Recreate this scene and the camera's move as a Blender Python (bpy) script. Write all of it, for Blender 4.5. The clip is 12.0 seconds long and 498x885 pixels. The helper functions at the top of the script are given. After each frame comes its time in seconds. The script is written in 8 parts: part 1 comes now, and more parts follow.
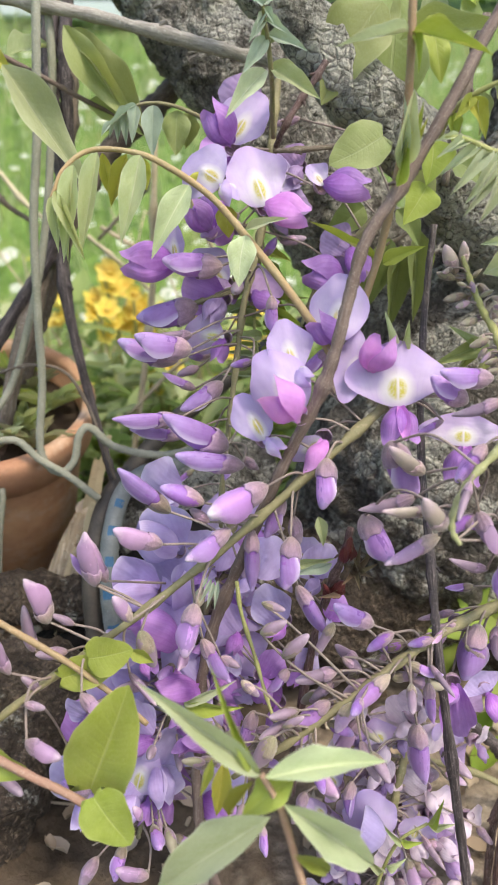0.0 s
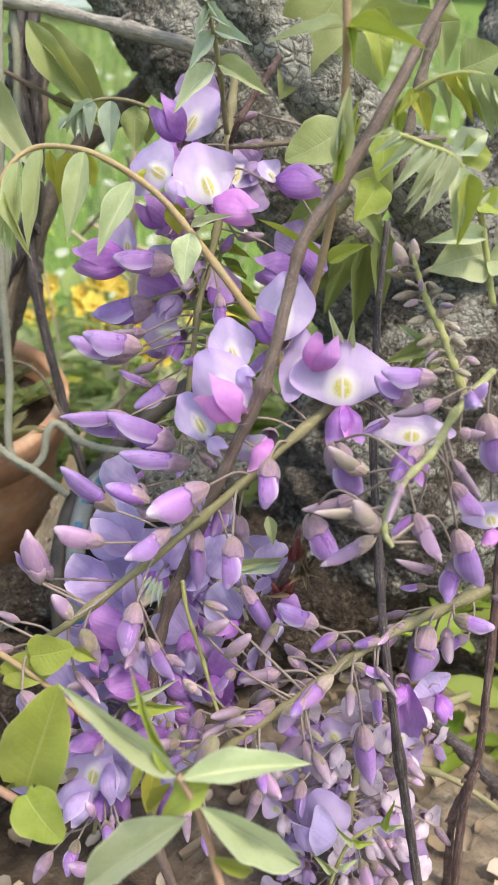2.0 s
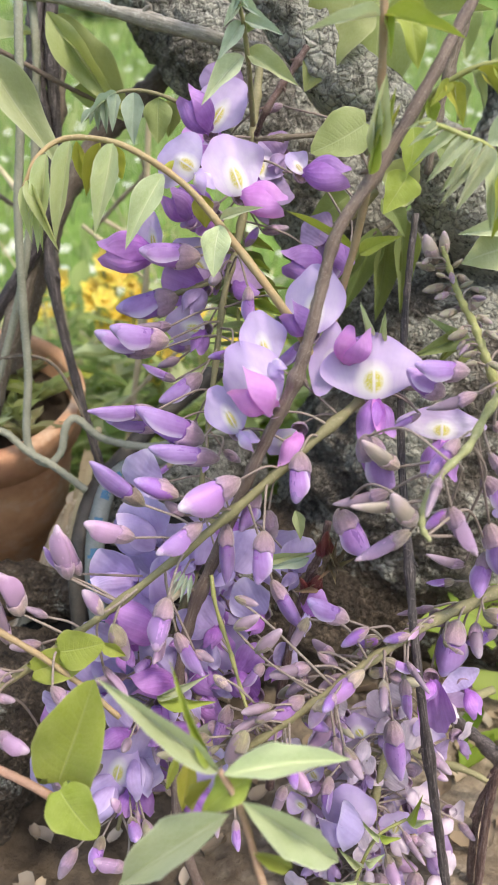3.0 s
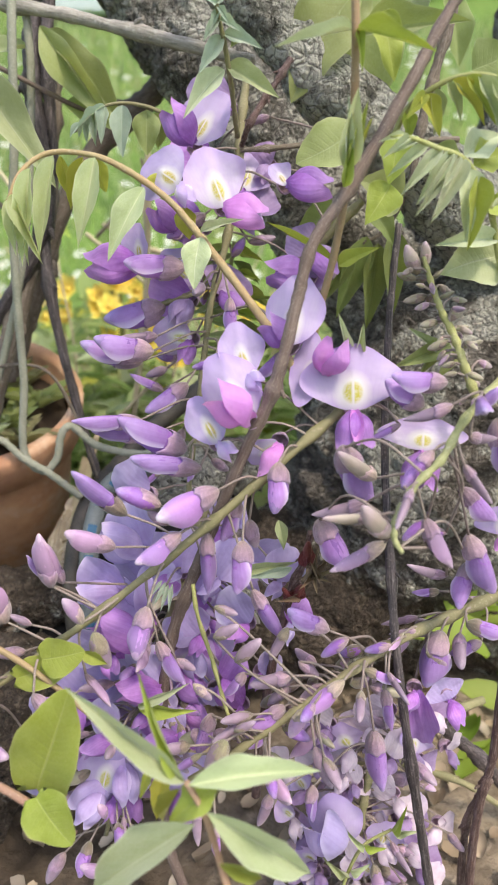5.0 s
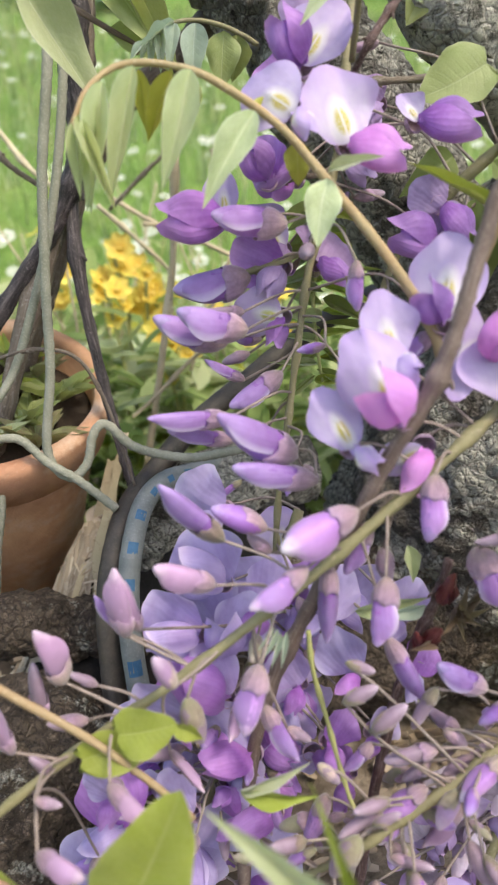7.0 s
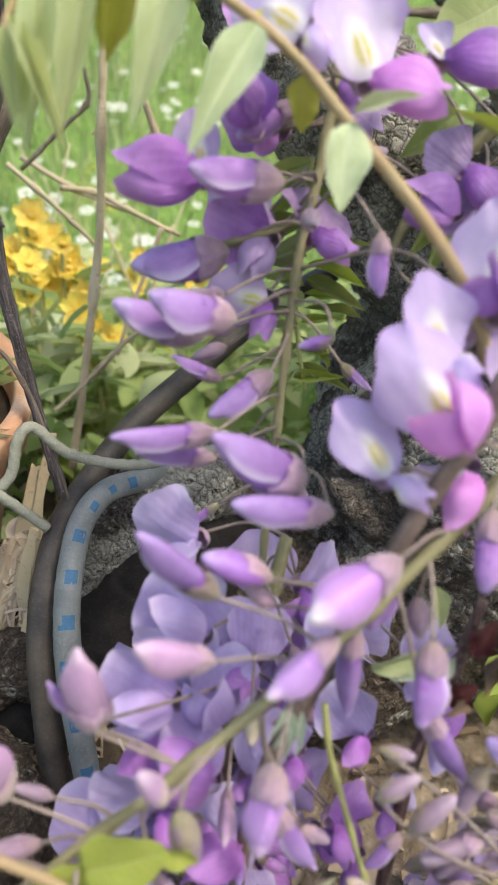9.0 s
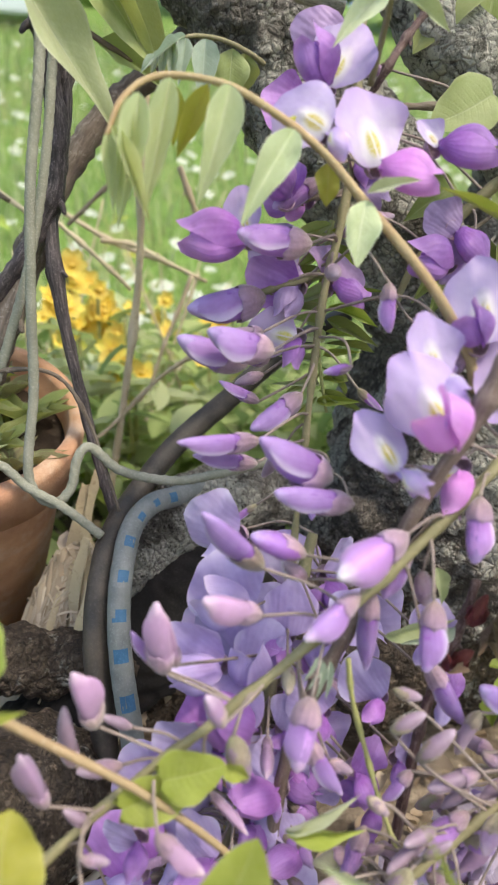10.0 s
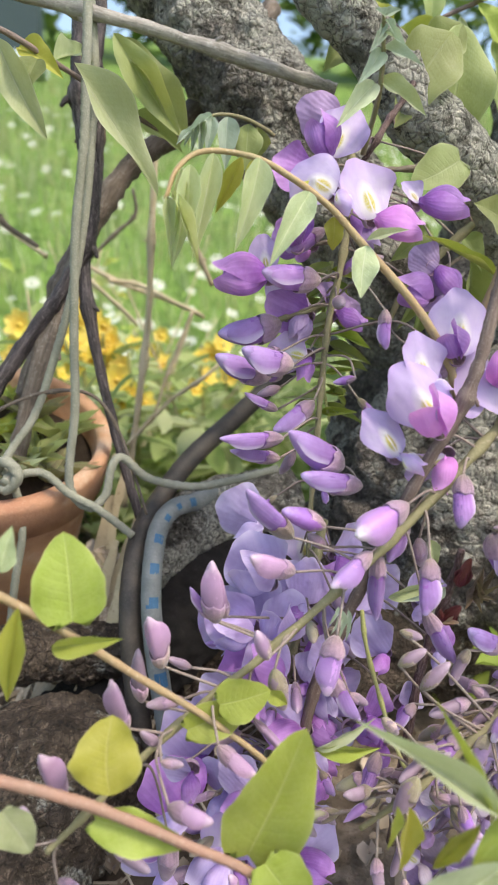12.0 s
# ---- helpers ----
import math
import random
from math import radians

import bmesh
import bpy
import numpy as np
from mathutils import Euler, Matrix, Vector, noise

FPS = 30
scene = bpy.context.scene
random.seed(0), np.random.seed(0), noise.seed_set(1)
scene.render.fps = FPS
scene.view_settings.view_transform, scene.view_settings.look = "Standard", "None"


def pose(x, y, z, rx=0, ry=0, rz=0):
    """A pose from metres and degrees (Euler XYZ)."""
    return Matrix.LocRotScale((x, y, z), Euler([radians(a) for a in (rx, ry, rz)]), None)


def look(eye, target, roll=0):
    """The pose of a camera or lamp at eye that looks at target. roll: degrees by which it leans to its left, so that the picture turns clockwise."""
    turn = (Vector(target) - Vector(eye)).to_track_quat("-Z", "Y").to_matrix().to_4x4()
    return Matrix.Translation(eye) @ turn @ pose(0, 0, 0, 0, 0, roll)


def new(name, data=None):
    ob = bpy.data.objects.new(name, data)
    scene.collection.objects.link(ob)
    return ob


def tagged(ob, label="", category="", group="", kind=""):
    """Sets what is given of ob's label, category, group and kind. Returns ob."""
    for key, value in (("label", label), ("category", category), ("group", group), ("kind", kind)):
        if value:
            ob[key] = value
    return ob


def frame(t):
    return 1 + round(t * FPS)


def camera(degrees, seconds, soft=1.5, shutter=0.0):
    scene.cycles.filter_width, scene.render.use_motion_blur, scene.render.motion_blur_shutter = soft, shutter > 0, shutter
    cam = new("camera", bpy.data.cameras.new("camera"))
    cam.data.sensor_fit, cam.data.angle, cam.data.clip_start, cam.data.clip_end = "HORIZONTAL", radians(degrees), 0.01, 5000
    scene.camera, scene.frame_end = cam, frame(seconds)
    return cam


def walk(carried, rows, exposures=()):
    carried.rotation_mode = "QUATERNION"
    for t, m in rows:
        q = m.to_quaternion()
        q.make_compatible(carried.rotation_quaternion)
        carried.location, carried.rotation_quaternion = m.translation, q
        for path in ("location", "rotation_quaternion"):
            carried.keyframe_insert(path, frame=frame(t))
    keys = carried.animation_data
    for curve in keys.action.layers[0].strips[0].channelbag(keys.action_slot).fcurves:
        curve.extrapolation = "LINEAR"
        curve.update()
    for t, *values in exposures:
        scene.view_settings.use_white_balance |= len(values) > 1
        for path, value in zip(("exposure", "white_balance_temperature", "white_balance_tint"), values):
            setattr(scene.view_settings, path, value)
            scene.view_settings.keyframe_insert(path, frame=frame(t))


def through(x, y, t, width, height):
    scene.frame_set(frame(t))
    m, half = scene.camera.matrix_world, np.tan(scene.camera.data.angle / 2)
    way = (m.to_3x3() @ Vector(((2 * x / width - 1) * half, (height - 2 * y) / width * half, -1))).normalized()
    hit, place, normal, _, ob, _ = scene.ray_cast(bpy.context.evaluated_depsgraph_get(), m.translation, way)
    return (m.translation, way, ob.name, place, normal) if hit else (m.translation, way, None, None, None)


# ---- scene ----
cam = camera(38.864, 12.0, soft=1.8)
cam.data.dof.use_dof, cam.data.dof.focus_distance, cam.data.dof.aperture_fstop = True, 0.228, 22.0
EXPOSURES = [(0.0, 1.07, 6950, 8), (12.0, 1.13, 6950, 8)]
PATH = [
    (0, (-0.01484, -0.18409, 0.24093), (-0.00559, 0.00455, 0.17515), 0.59),
    (0.5, (-0.00699, -0.18889, 0.24043), (-0.00007, -0.00004, 0.17495), 0.73),
    (1, (0.00426, -0.18647, 0.24100), (0.00992, 0.00209, 0.17458), 0.36),
    (1.5, (0.00606, -0.18346, 0.24415), (0.01220, 0.00500, 0.17748), 0.20),
    (2, (0.00538, -0.18335, 0.24236), (0.01090, 0.00481, 0.17477), 0.52),
    (2.5, (-0.00189, -0.18213, 0.24090), (0.00430, 0.00596, 0.17318), 0.74),
    (3, (-0.00359, -0.18200, 0.24110), (0.00217, 0.00581, 0.17261), 0.47),
    (5, (0.00763, -0.18258, 0.24371), (0.00813, 0.00557, 0.17588), -0.03),
    (5.5, (0.00000, -0.18000, 0.24000), (0.00000, 0.00794, 0.17160), -0.00),
    (6, (-0.01530, -0.17323, 0.23348), (-0.01382, 0.01460, 0.16477), 0.22),
    (6.5, (-0.03096, -0.15329, 0.22613), (-0.02633, 0.03497, 0.15879), 0.75),
    (7, (-0.03159, -0.13530, 0.22842), (-0.02105, 0.05233, 0.15999), 1.26),
    (7.5, (-0.03663, -0.12339, 0.22523), (-0.02032, 0.06409, 0.15754), 1.65),
    (7.7, (-0.03308, -0.12225, 0.22474), (-0.01437, 0.06522, 0.15763), 1.81),
    (9.3, (-0.04915, -0.09188, 0.22185), (-0.01117, 0.08997, 0.14777), 3.58),
    (9.5, (-0.05108, -0.09724, 0.22139), (-0.01516, 0.08602, 0.14978), 3.27),
    (10, (-0.05838, -0.12740, 0.22693), (-0.02450, 0.05950, 0.16432), 3.04),
    (10.5, (-0.05395, -0.13459, 0.22977), (-0.02383, 0.05313, 0.16770), 2.67),
    (11, (-0.05883, -0.14110, 0.23073), (-0.02840, 0.04713, 0.17036), 2.42),
    (11.5, (-0.06176, -0.16207, 0.22876), (-0.03332, 0.02769, 0.17235), 1.93),
    (12, (-0.08051, -0.16505, 0.22694), (-0.03934, 0.02363, 0.17493), 2.56),
]
walk(cam, [(t, look(eye, target, roll)) for t, eye, target, roll in PATH], EXPOSURES)


# ---------------------------------------------------------------- world, sun, exposure
world = bpy.data.worlds.new("sky")
scene.world = world
world.use_nodes = True
wn, wl = world.node_tree.nodes, world.node_tree.links
sky = wn.new("ShaderNodeTexSky")
sky.sky_type, sky.sun_disc = "NISHITA", False
SUN_FROM = Vector((0.33, -0.40, 0.86)).normalized()
sky.sun_elevation = math.asin(SUN_FROM.z)
sky.sun_rotation = math.atan2(SUN_FROM.x, SUN_FROM.y)
sky.air_density, sky.dust_density = 1.0, 3.0
wl.new(sky.outputs[0], wn["Background"].inputs[0])
wn["Background"].inputs[1].default_value = 0.15
sun = bpy.data.lights.new("sun", "SUN")
sun.energy, sun.angle, sun.color = 1.08, radians(6), (1.0, 0.925, 0.79)
new("sun", sun).matrix_world = look(SUN_FROM * 20, (0, 0, 0))


# ---------------------------------------------------------------- materials
class Nodes:
    """A short hand for building one node material."""

    def __init__(self, name):
        self.m = bpy.data.materials.new(name)
        self.m.use_nodes = True
        self.t = self.m.node_tree
        self.bsdf = self.t.nodes["Principled BSDF"]
        self.out = self.t.nodes["Material Output"]

    def put(self, sock, value):
        if hasattr(value, "is_output"):
            self.t.links.new(value, sock)
        elif isinstance(value, tuple) and len(value) == 3 and sock.type == "RGBA":
            sock.default_value = (*value, 1)
        else:
            sock.default_value = value

    def node(self, kind, props=(), **sockets):
        n = self.t.nodes.new(kind)
        for key, value in props:
            setattr(n, key, value)
        for key, value in sockets.items():
            key = key.replace("_", " ")
            self.put(n.inputs[int(key[1:])] if key[0] == "i" and key[1:].isdigit() else n.inputs[key], value)
        return n

    def coord(self, which="Object"):
        return self.node("ShaderNodeTexCoord").outputs[which]

    def uv(self):
        s = self.node("ShaderNodeSeparateXYZ", i0=self.coord("UV"))
        return s.outputs[0], s.outputs[1]

    def noise(self, scale, detail=4.0, rough=0.55, vector=None, distort=0.0):
        return self.node("ShaderNodeTexNoise", Scale=scale, Detail=detail, Roughness=rough, Distortion=distort, Vector=vector or self.coord()).outputs[0]

    def own(self, scale, detail=4.0, rough=0.55):
        """Noise at petal size, shifted from thing to thing."""
        where = self.node("ShaderNodeVectorMath", (("operation", "ADD"),), i0=self.coord(), i1=self.math("MULTIPLY", self.random(), 40.0)).outputs[0]
        return self.noise(scale, detail, rough, where)

    def cells(self, scale, feature="F1", vector=None):
        return self.node("ShaderNodeTexVoronoi", (("feature", feature),), Scale=scale, Vector=vector or self.coord()).outputs[0]

    def math(self, op, a, b=0.0, c=0.0):
        return self.node("ShaderNodeMath", (("operation", op),), i0=a, i1=b, i2=c).outputs[0]

    def span(self, value, a, b, lo=0.0, hi=1.0):
        return self.node("ShaderNodeMapRange", i0=value, i1=a, i2=b, i3=lo, i4=hi).outputs[0]

    def mix(self, f, a, b, blend="MIX"):
        n = self.node("ShaderNodeMix", (("data_type", "RGBA"), ("blend_type", blend)))
        self.put(n.inputs[0], f), self.put(n.inputs[6], a), self.put(n.inputs[7], b)
        return n.outputs[2]

    def random(self):
        return self.node("ShaderNodeObjectInfo").outputs["Random"]

    def island(self):
        return self.node("ShaderNodeNewGeometry").outputs["Random Per Island"]

    def shift(self, colour, hue=0.0, value=0.0, by=None):
        by = by or self.random()
        return self.node("ShaderNodeHueSaturation", Hue=self.span(by, 0, 1, 0.5 - hue, 0.5 + hue), Value=self.span(by, 0, 1, 1 - value, 1 + value), Color=colour).outputs[0]

    def bump(self, height, strength, distance):
        return self.node("ShaderNodeBump", Height=height, Strength=strength, Distance=distance).outputs[0]

    def done(self, colour, rough=0.6, normal=None, through=0.0, sheen=0.0, gloss=0.5, metal=0.0, tint=None):
        b = self.bsdf.inputs
        self.put(b["Base Color"], colour), self.put(b["Roughness"], rough), self.put(b["Specular IOR Level"], gloss), self.put(b["Metallic"], metal)
        if normal:
            self.put(b["Normal"], normal)
        if sheen:
            self.put(b["Sheen Weight"], sheen)
        if through:
            tr = self.node("ShaderNodeBsdfTranslucent", Color=tint or colour)
            mx = self.node("ShaderNodeMixShader", i0=through, i1=self.bsdf.outputs[0], i2=tr.outputs[0])
            self.t.links.new(mx.outputs[0], self.out.inputs[0])
        return self.m


def petal_mat(name, colour, edge, vein, spot=0.0, through=0.35, spread=0.06, lined=0.38, margin=None):
    """A thin petal: a deeper margin, fine raised veins running outwards, at spot > 0 a yellow-green eye at its foot."""
    n = Nodes(name)
    u, v = n.uv()
    soft, big = n.own(11.0, 4.0), n.own(3.2, 3.0)
    fan = n.math("MULTIPLY", n.math("SUBTRACT", u, 0.5), n.span(v, 0, 1, 1.6, 0.8))
    wave = n.math("SINE", n.math("MULTIPLY", n.math("ADD", fan, n.math("MULTIPLY", big, 0.12)), 95.0 if spot else 52.0))
    lines = n.math("MULTIPLY", n.span(wave, 0.35, 1.0), n.span(v, 0.1, 0.95, lined, 0.3 * lined))
    base = n.mix(n.span(v, 0.25, 1.0), colour, edge)
    base = n.mix(n.span(soft, 0.3, 0.75, 0.0, 0.35), base, edge)
    base = n.mix(n.span(big, 0.4, 0.7, 0.0, 0.35), base, tuple(0.72 * c for c in vein) if not spot else vein)
    base = n.mix(lines, base, vein)
    if spot:
        far = n.math("POWER", n.math("ADD", n.math("POWER", n.math("SUBTRACT", u, 0.5), 2.0), n.math("POWER", n.math("SUBTRACT", v, 0.5), 2.0)), 0.5)
        base = n.mix(n.span(far, 0.36, 0.5, 0.0, 0.55), base, vein)
        du = n.math("POWER", n.math("MULTIPLY", n.math("SUBTRACT", u, 0.5), 9.0), 2.0)
        dv = n.math("POWER", n.math("MULTIPLY", n.math("SUBTRACT", v, 0.30), 5.2), 2.0)
        eye = n.math("SUBTRACT", 1.0, n.math("ADD", du, dv))
        base = n.mix(n.span(eye, -2.6, 0.1, 0.0, 0.9), base, (0.88, 0.86, 0.86))
        split = n.span(n.math("ABSOLUTE", n.math("SUBTRACT", u, 0.5)), 0.004, 0.022)
        base = n.mix(n.math("MULTIPLY", n.math("MULTIPLY", n.span(eye, 0.0, 0.6), split), n.span(n.own(38.0, 2.0), 0.35, 0.6, 0.5, 1.0)), base, (0.66, 0.60, 0.10))
    if margin:
        off = n.math("ABSOLUTE", n.math("SUBTRACT", u, 0.5))
        base = n.mix(n.math("MAXIMUM", n.span(off, 0.40, 0.5), n.span(v, 0.86, 1.0)), base, margin)
    base = n.shift(base, 0.016, spread)
    high = n.math("ADD", n.math("MULTIPLY", wave, 0.0 if spot else 0.5 * lined), n.math("MULTIPLY", n.own(3.0, 2.0), 1.6))
    return n.done(base, n.span(soft, 0.2, 0.8, 0.36, 0.58), n.bump(high, 0.35, 0.0010), through, sheen=0.15, gloss=0.4)


PETAL = {
    "pale": petal_mat("petal_pale_lilac", (0.66, 0.57, 0.79), (0.60, 0.47, 0.79), (0.50, 0.35, 0.72), 1.0, lined=0.14),
    "white": petal_mat("petal_white_lilac", (0.74, 0.69, 0.82), (0.60, 0.46, 0.78), (0.56, 0.38, 0.77), 1.0, lined=0.14),
    "blue": petal_mat("petal_blue_lilac", (0.57, 0.46, 0.79), (0.62, 0.52, 0.84), (0.38, 0.23, 0.64), 0.0, lined=0.16, margin=(0.70, 0.62, 0.88)),
    "purple": petal_mat("petal_purple", (0.45, 0.17, 0.64), (0.62, 0.35, 0.80), (0.27, 0.065, 0.45), 0.0, spread=0.16, lined=0.20),
    "pink": petal_mat("petal_magenta", (0.78, 0.30, 0.80), (0.80, 0.42, 0.87), (0.58, 0.16, 0.64), 0.0, lined=0.12),
    "mauve": petal_mat("petal_mauve", (0.43, 0.30, 0.54), (0.48, 0.35, 0.63), (0.29, 0.16, 0.39), 0.0, lined=0.2),
    "rosy": petal_mat("petal_faded_rose", (0.80, 0.70, 0.77), (0.82, 0.70, 0.84), (0.62, 0.45, 0.69), 0.0, lined=0.2),
    "hood": petal_mat("petal_bud_hood", (0.50, 0.27, 0.69), (0.62, 0.43, 0.82), (0.36, 0.13, 0.53), 0.0, spread=0.16, lined=0.10, margin=(0.80, 0.70, 0.92)),
}


def bud_mat(name, foot, body, tip):
    """A closed bud's skin: silky, paler towards its tip, with faint ribs along it."""
    n = Nodes(name)
    u, v = n.uv()
    soft = n.own(14.0, 4.0)
    ribs = n.math("SINE", n.math("MULTIPLY", n.math("ADD", u, n.math("MULTIPLY", soft, 0.05)), 75.0))
    base = n.mix(n.span(v, 0.2, 0.55), foot, body)
    base = n.mix(n.span(n.math("ADD", v, n.math("MULTIPLY", soft, 0.3)), 0.80, 1.10, 0.0, 0.9), base, tip)
    base = n.mix(n.span(ribs, 0.3, 1.0, 0.0, 0.025), base, foot)
    base = n.mix(n.span(n.own(4.0, 3.0), 0.38, 0.66, 0.0, 0.5), base, foot)
    base = n.shift(base, 0.014, 0.13)
    return n.done(base, 0.45, n.bump(n.math("ADD", n.math("MULTIPLY", ribs, 0.03), soft), 0.25, 0.0006), 0.22, sheen=0.25, gloss=0.4)


BUD = {
    "purple": bud_mat("bud_purple", (0.33, 0.13, 0.49), (0.43, 0.22, 0.67), (0.66, 0.54, 0.86)),
    "bright": bud_mat("bud_bright_lilac", (0.50, 0.25, 0.66), (0.60, 0.36, 0.76), (0.90, 0.86, 0.88)),
    "pink": bud_mat("bud_pink_lilac", (0.42, 0.27, 0.44), (0.54, 0.34, 0.57), (0.80, 0.64, 0.77)),
    "pale": bud_mat("bud_pale_young", (0.40, 0.35, 0.28), (0.50, 0.42, 0.38), (0.64, 0.48, 0.60)),
    "olive": bud_mat("bud_olive_young", (0.29, 0.28, 0.18), (0.40, 0.36, 0.27), (0.50, 0.42, 0.38)),
    "grey": bud_mat("bud_grey_mauve", (0.28, 0.20, 0.26), (0.38, 0.27, 0.38), (0.54, 0.43, 0.55)),
}


def calyx_mat(name, foot, body, rim):
    """A dusty, downy calyx: tinted from foot to rim, blotched, with faint veins and a pale thin rim."""
    n = Nodes(name)
    u, v = n.uv()
    soft, big = n.own(30.0, 4.0, 0.7), n.own(6.0, 4.0)
    vein = n.math("SINE", n.math("MULTIPLY", n.math("ADD", u, n.math("MULTIPLY", big, 0.08)), 63.0))
    base = n.mix(n.span(n.math("ADD", v, n.math("MULTIPLY", big, 0.5)), 0.2, 0.8), foot, body)
    base = n.mix(n.span(n.math("ADD", v, n.math("MULTIPLY", big, 0.4)), 0.85, 1.25), base, rim)
    base = n.mix(n.span(big, 0.42, 0.66, 0.0, 0.65), base, tuple(0.55 * c for c in body))
    base = n.mix(n.span(vein, 0.5, 1.0, 0.0, 0.22), base, tuple(0.6 * c for c in body))
    base = n.mix(n.span(soft, 0.5, 0.7, 0.0, 0.35), base, tuple(min(1.0, 1.5 * c) for c in body))
    base = n.shift(base, 0.02, 0.2)
    return n.done(base, 0.65, n.bump(n.math("ADD", soft, n.math("MULTIPLY", vein, 0.25)), 0.5, 0.0005), 0.12, sheen=0.4, gloss=0.3)


CALYX = {
    "mauve": calyx_mat("calyx_mauve", (0.33, 0.25, 0.22), (0.41, 0.27, 0.36), (0.52, 0.34, 0.56)),
    "green": calyx_mat("calyx_dull_green", (0.24, 0.23, 0.13), (0.31, 0.25, 0.19), (0.36, 0.26, 0.27)),
    "tan": calyx_mat("calyx_tan", (0.41, 0.34, 0.24), (0.48, 0.36, 0.33), (0.54, 0.38, 0.48)),
}


def leaf_mat(name, face, pale, through=0.4, hair=0.3):
    """A leaflet with a paler midrib, side veins, blotches at two scales and a slightly downy gloss."""
    n = Nodes(name)
    u, v = n.uv()
    soft, fine = n.own(5.0, 4.0), n.own(45.0, 3.0)
    off = n.math("ABSOLUTE", n.math("SUBTRACT", u, 0.5))
    side = n.math("SINE", n.math("MULTIPLY", n.math("ADD", n.math("SUBTRACT", v, n.math("MULTIPLY", off, 0.42)), n.math("MULTIPLY", soft, 0.03)), 62.0))
    side = n.math("MULTIPLY", n.span(side, 0.45, 1.0), n.span(off, 0.0, 0.46, 0.8, 0.05))
    rib = n.span(off, 0.010, 0.024, 0.8, 0.0)
    base = n.mix(n.span(soft, 0.3, 0.72), face, tuple(0.72 * c + 0.28 * d for c, d in zip(face, pale)))
    base = n.mix(n.span(fine, 0.35, 0.75, 0.0, 0.36), base, pale)
    base = n.mix(n.math("MAXIMUM", n.math("MULTIPLY", side, 0.12), n.math("MULTIPLY", rib, 0.8)), base, pale)
    base = n.mix(n.span(off, 0.45, 0.5, 0.0, 0.75), base, pale)
    base = n.mix(n.span(n.own(2.6, 3.0), 0.45, 0.7, 0.0, 0.35), base, tuple(0.65 * c for c in face))
    base = n.shift(base, 0.014, 0.14)
    high = n.math("SUBTRACT", n.math("ADD", n.math("MULTIPLY", fine, 0.25), soft), n.math("ADD", n.math("MULTIPLY", side, 0.30), rib))
    return n.done(base, n.span(soft, 0.2, 0.8, 0.38, 0.6), n.bump(high, 0.45, 0.0006), through, sheen=hair, gloss=0.4, tint=n.mix(0.5, base, (0.45, 0.50, 0.05)))


LEAF = {
    "green": leaf_mat("leaf_grey_green", (0.36, 0.43, 0.21), (0.60, 0.64, 0.44), 0.3),
    "yellow": leaf_mat("leaf_yellow_green", (0.46, 0.46, 0.05), (0.60, 0.58, 0.20), 0.42, 0.1),
    "silver": leaf_mat("leaf_silvery", (0.49, 0.56, 0.35), (0.76, 0.80, 0.62), 0.25, 0.3),
    "olive": leaf_mat("leaf_olive", (0.29, 0.35, 0.12), (0.48, 0.53, 0.27), 0.4),
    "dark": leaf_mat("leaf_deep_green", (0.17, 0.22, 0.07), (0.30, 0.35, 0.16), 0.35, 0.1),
    "lime": leaf_mat("leaf_lime", (0.33, 0.42, 0.055), (0.53, 0.59, 0.21), 0.36, 0.1),
    "dry": leaf_mat("leaf_dry_scrap", (0.20, 0.13, 0.08), (0.42, 0.32, 0.22), 0.15, 0.1),
    "plum": leaf_mat("leaf_plum_tinged", (0.26, 0.19, 0.13), (0.42, 0.52, 0.22), 0.2, 0.1),
    "glow": leaf_mat("leaf_pale_thin", (0.60, 0.68, 0.36), (0.86, 0.90, 0.68), 0.5, 0.1),
    "fresh": leaf_mat("leaf_fresh_downy", (0.43, 0.52, 0.27), (0.75, 0.80, 0.60), 0.25, 0.25),
    "blue": leaf_mat("leaf_blue_green", (0.36, 0.47, 0.38), (0.60, 0.69, 0.60), 0.35, 0.5),
}


def stem_mat(name, a, b, speck, grain=900.0, rough=0.6, streak=0.0):
    n = Nodes(name)
    u, v = n.uv()
    long = n.noise(60.0, 5.0, distort=1.0)
    fine = n.noise(grain, 4.0, 0.7)
    fibre = n.noise(1.0, 4.0, 0.65, n.node("ShaderNodeCombineXYZ", i0=n.math("MULTIPLY", u, 22.0), i1=n.math("MULTIPLY", v, 30.0), i2=long).outputs[0])
    base = n.mix(n.span(long, 0.32, 0.7), a, b)
    base = n.mix(n.span(fine, 0.56, 0.72), base, speck)
    base = n.mix(n.span(fibre, 0.5, 0.68, 0.0, streak), base, speck)
    base = n.mix(n.span(fibre, 0.34, 0.46, streak, 0.0), base, tuple(0.4 * c for c in a))
    base = n.shift(base, 0.01, 0.1)
    high = n.math("ADD", n.math("ADD", fine, n.math("MULTIPLY", long, 0.7)), n.math("MULTIPLY", fibre, 2.0 * streak))
    return n.done(base, rough, n.bump(high, 0.55, 0.0007), gloss=0.35)


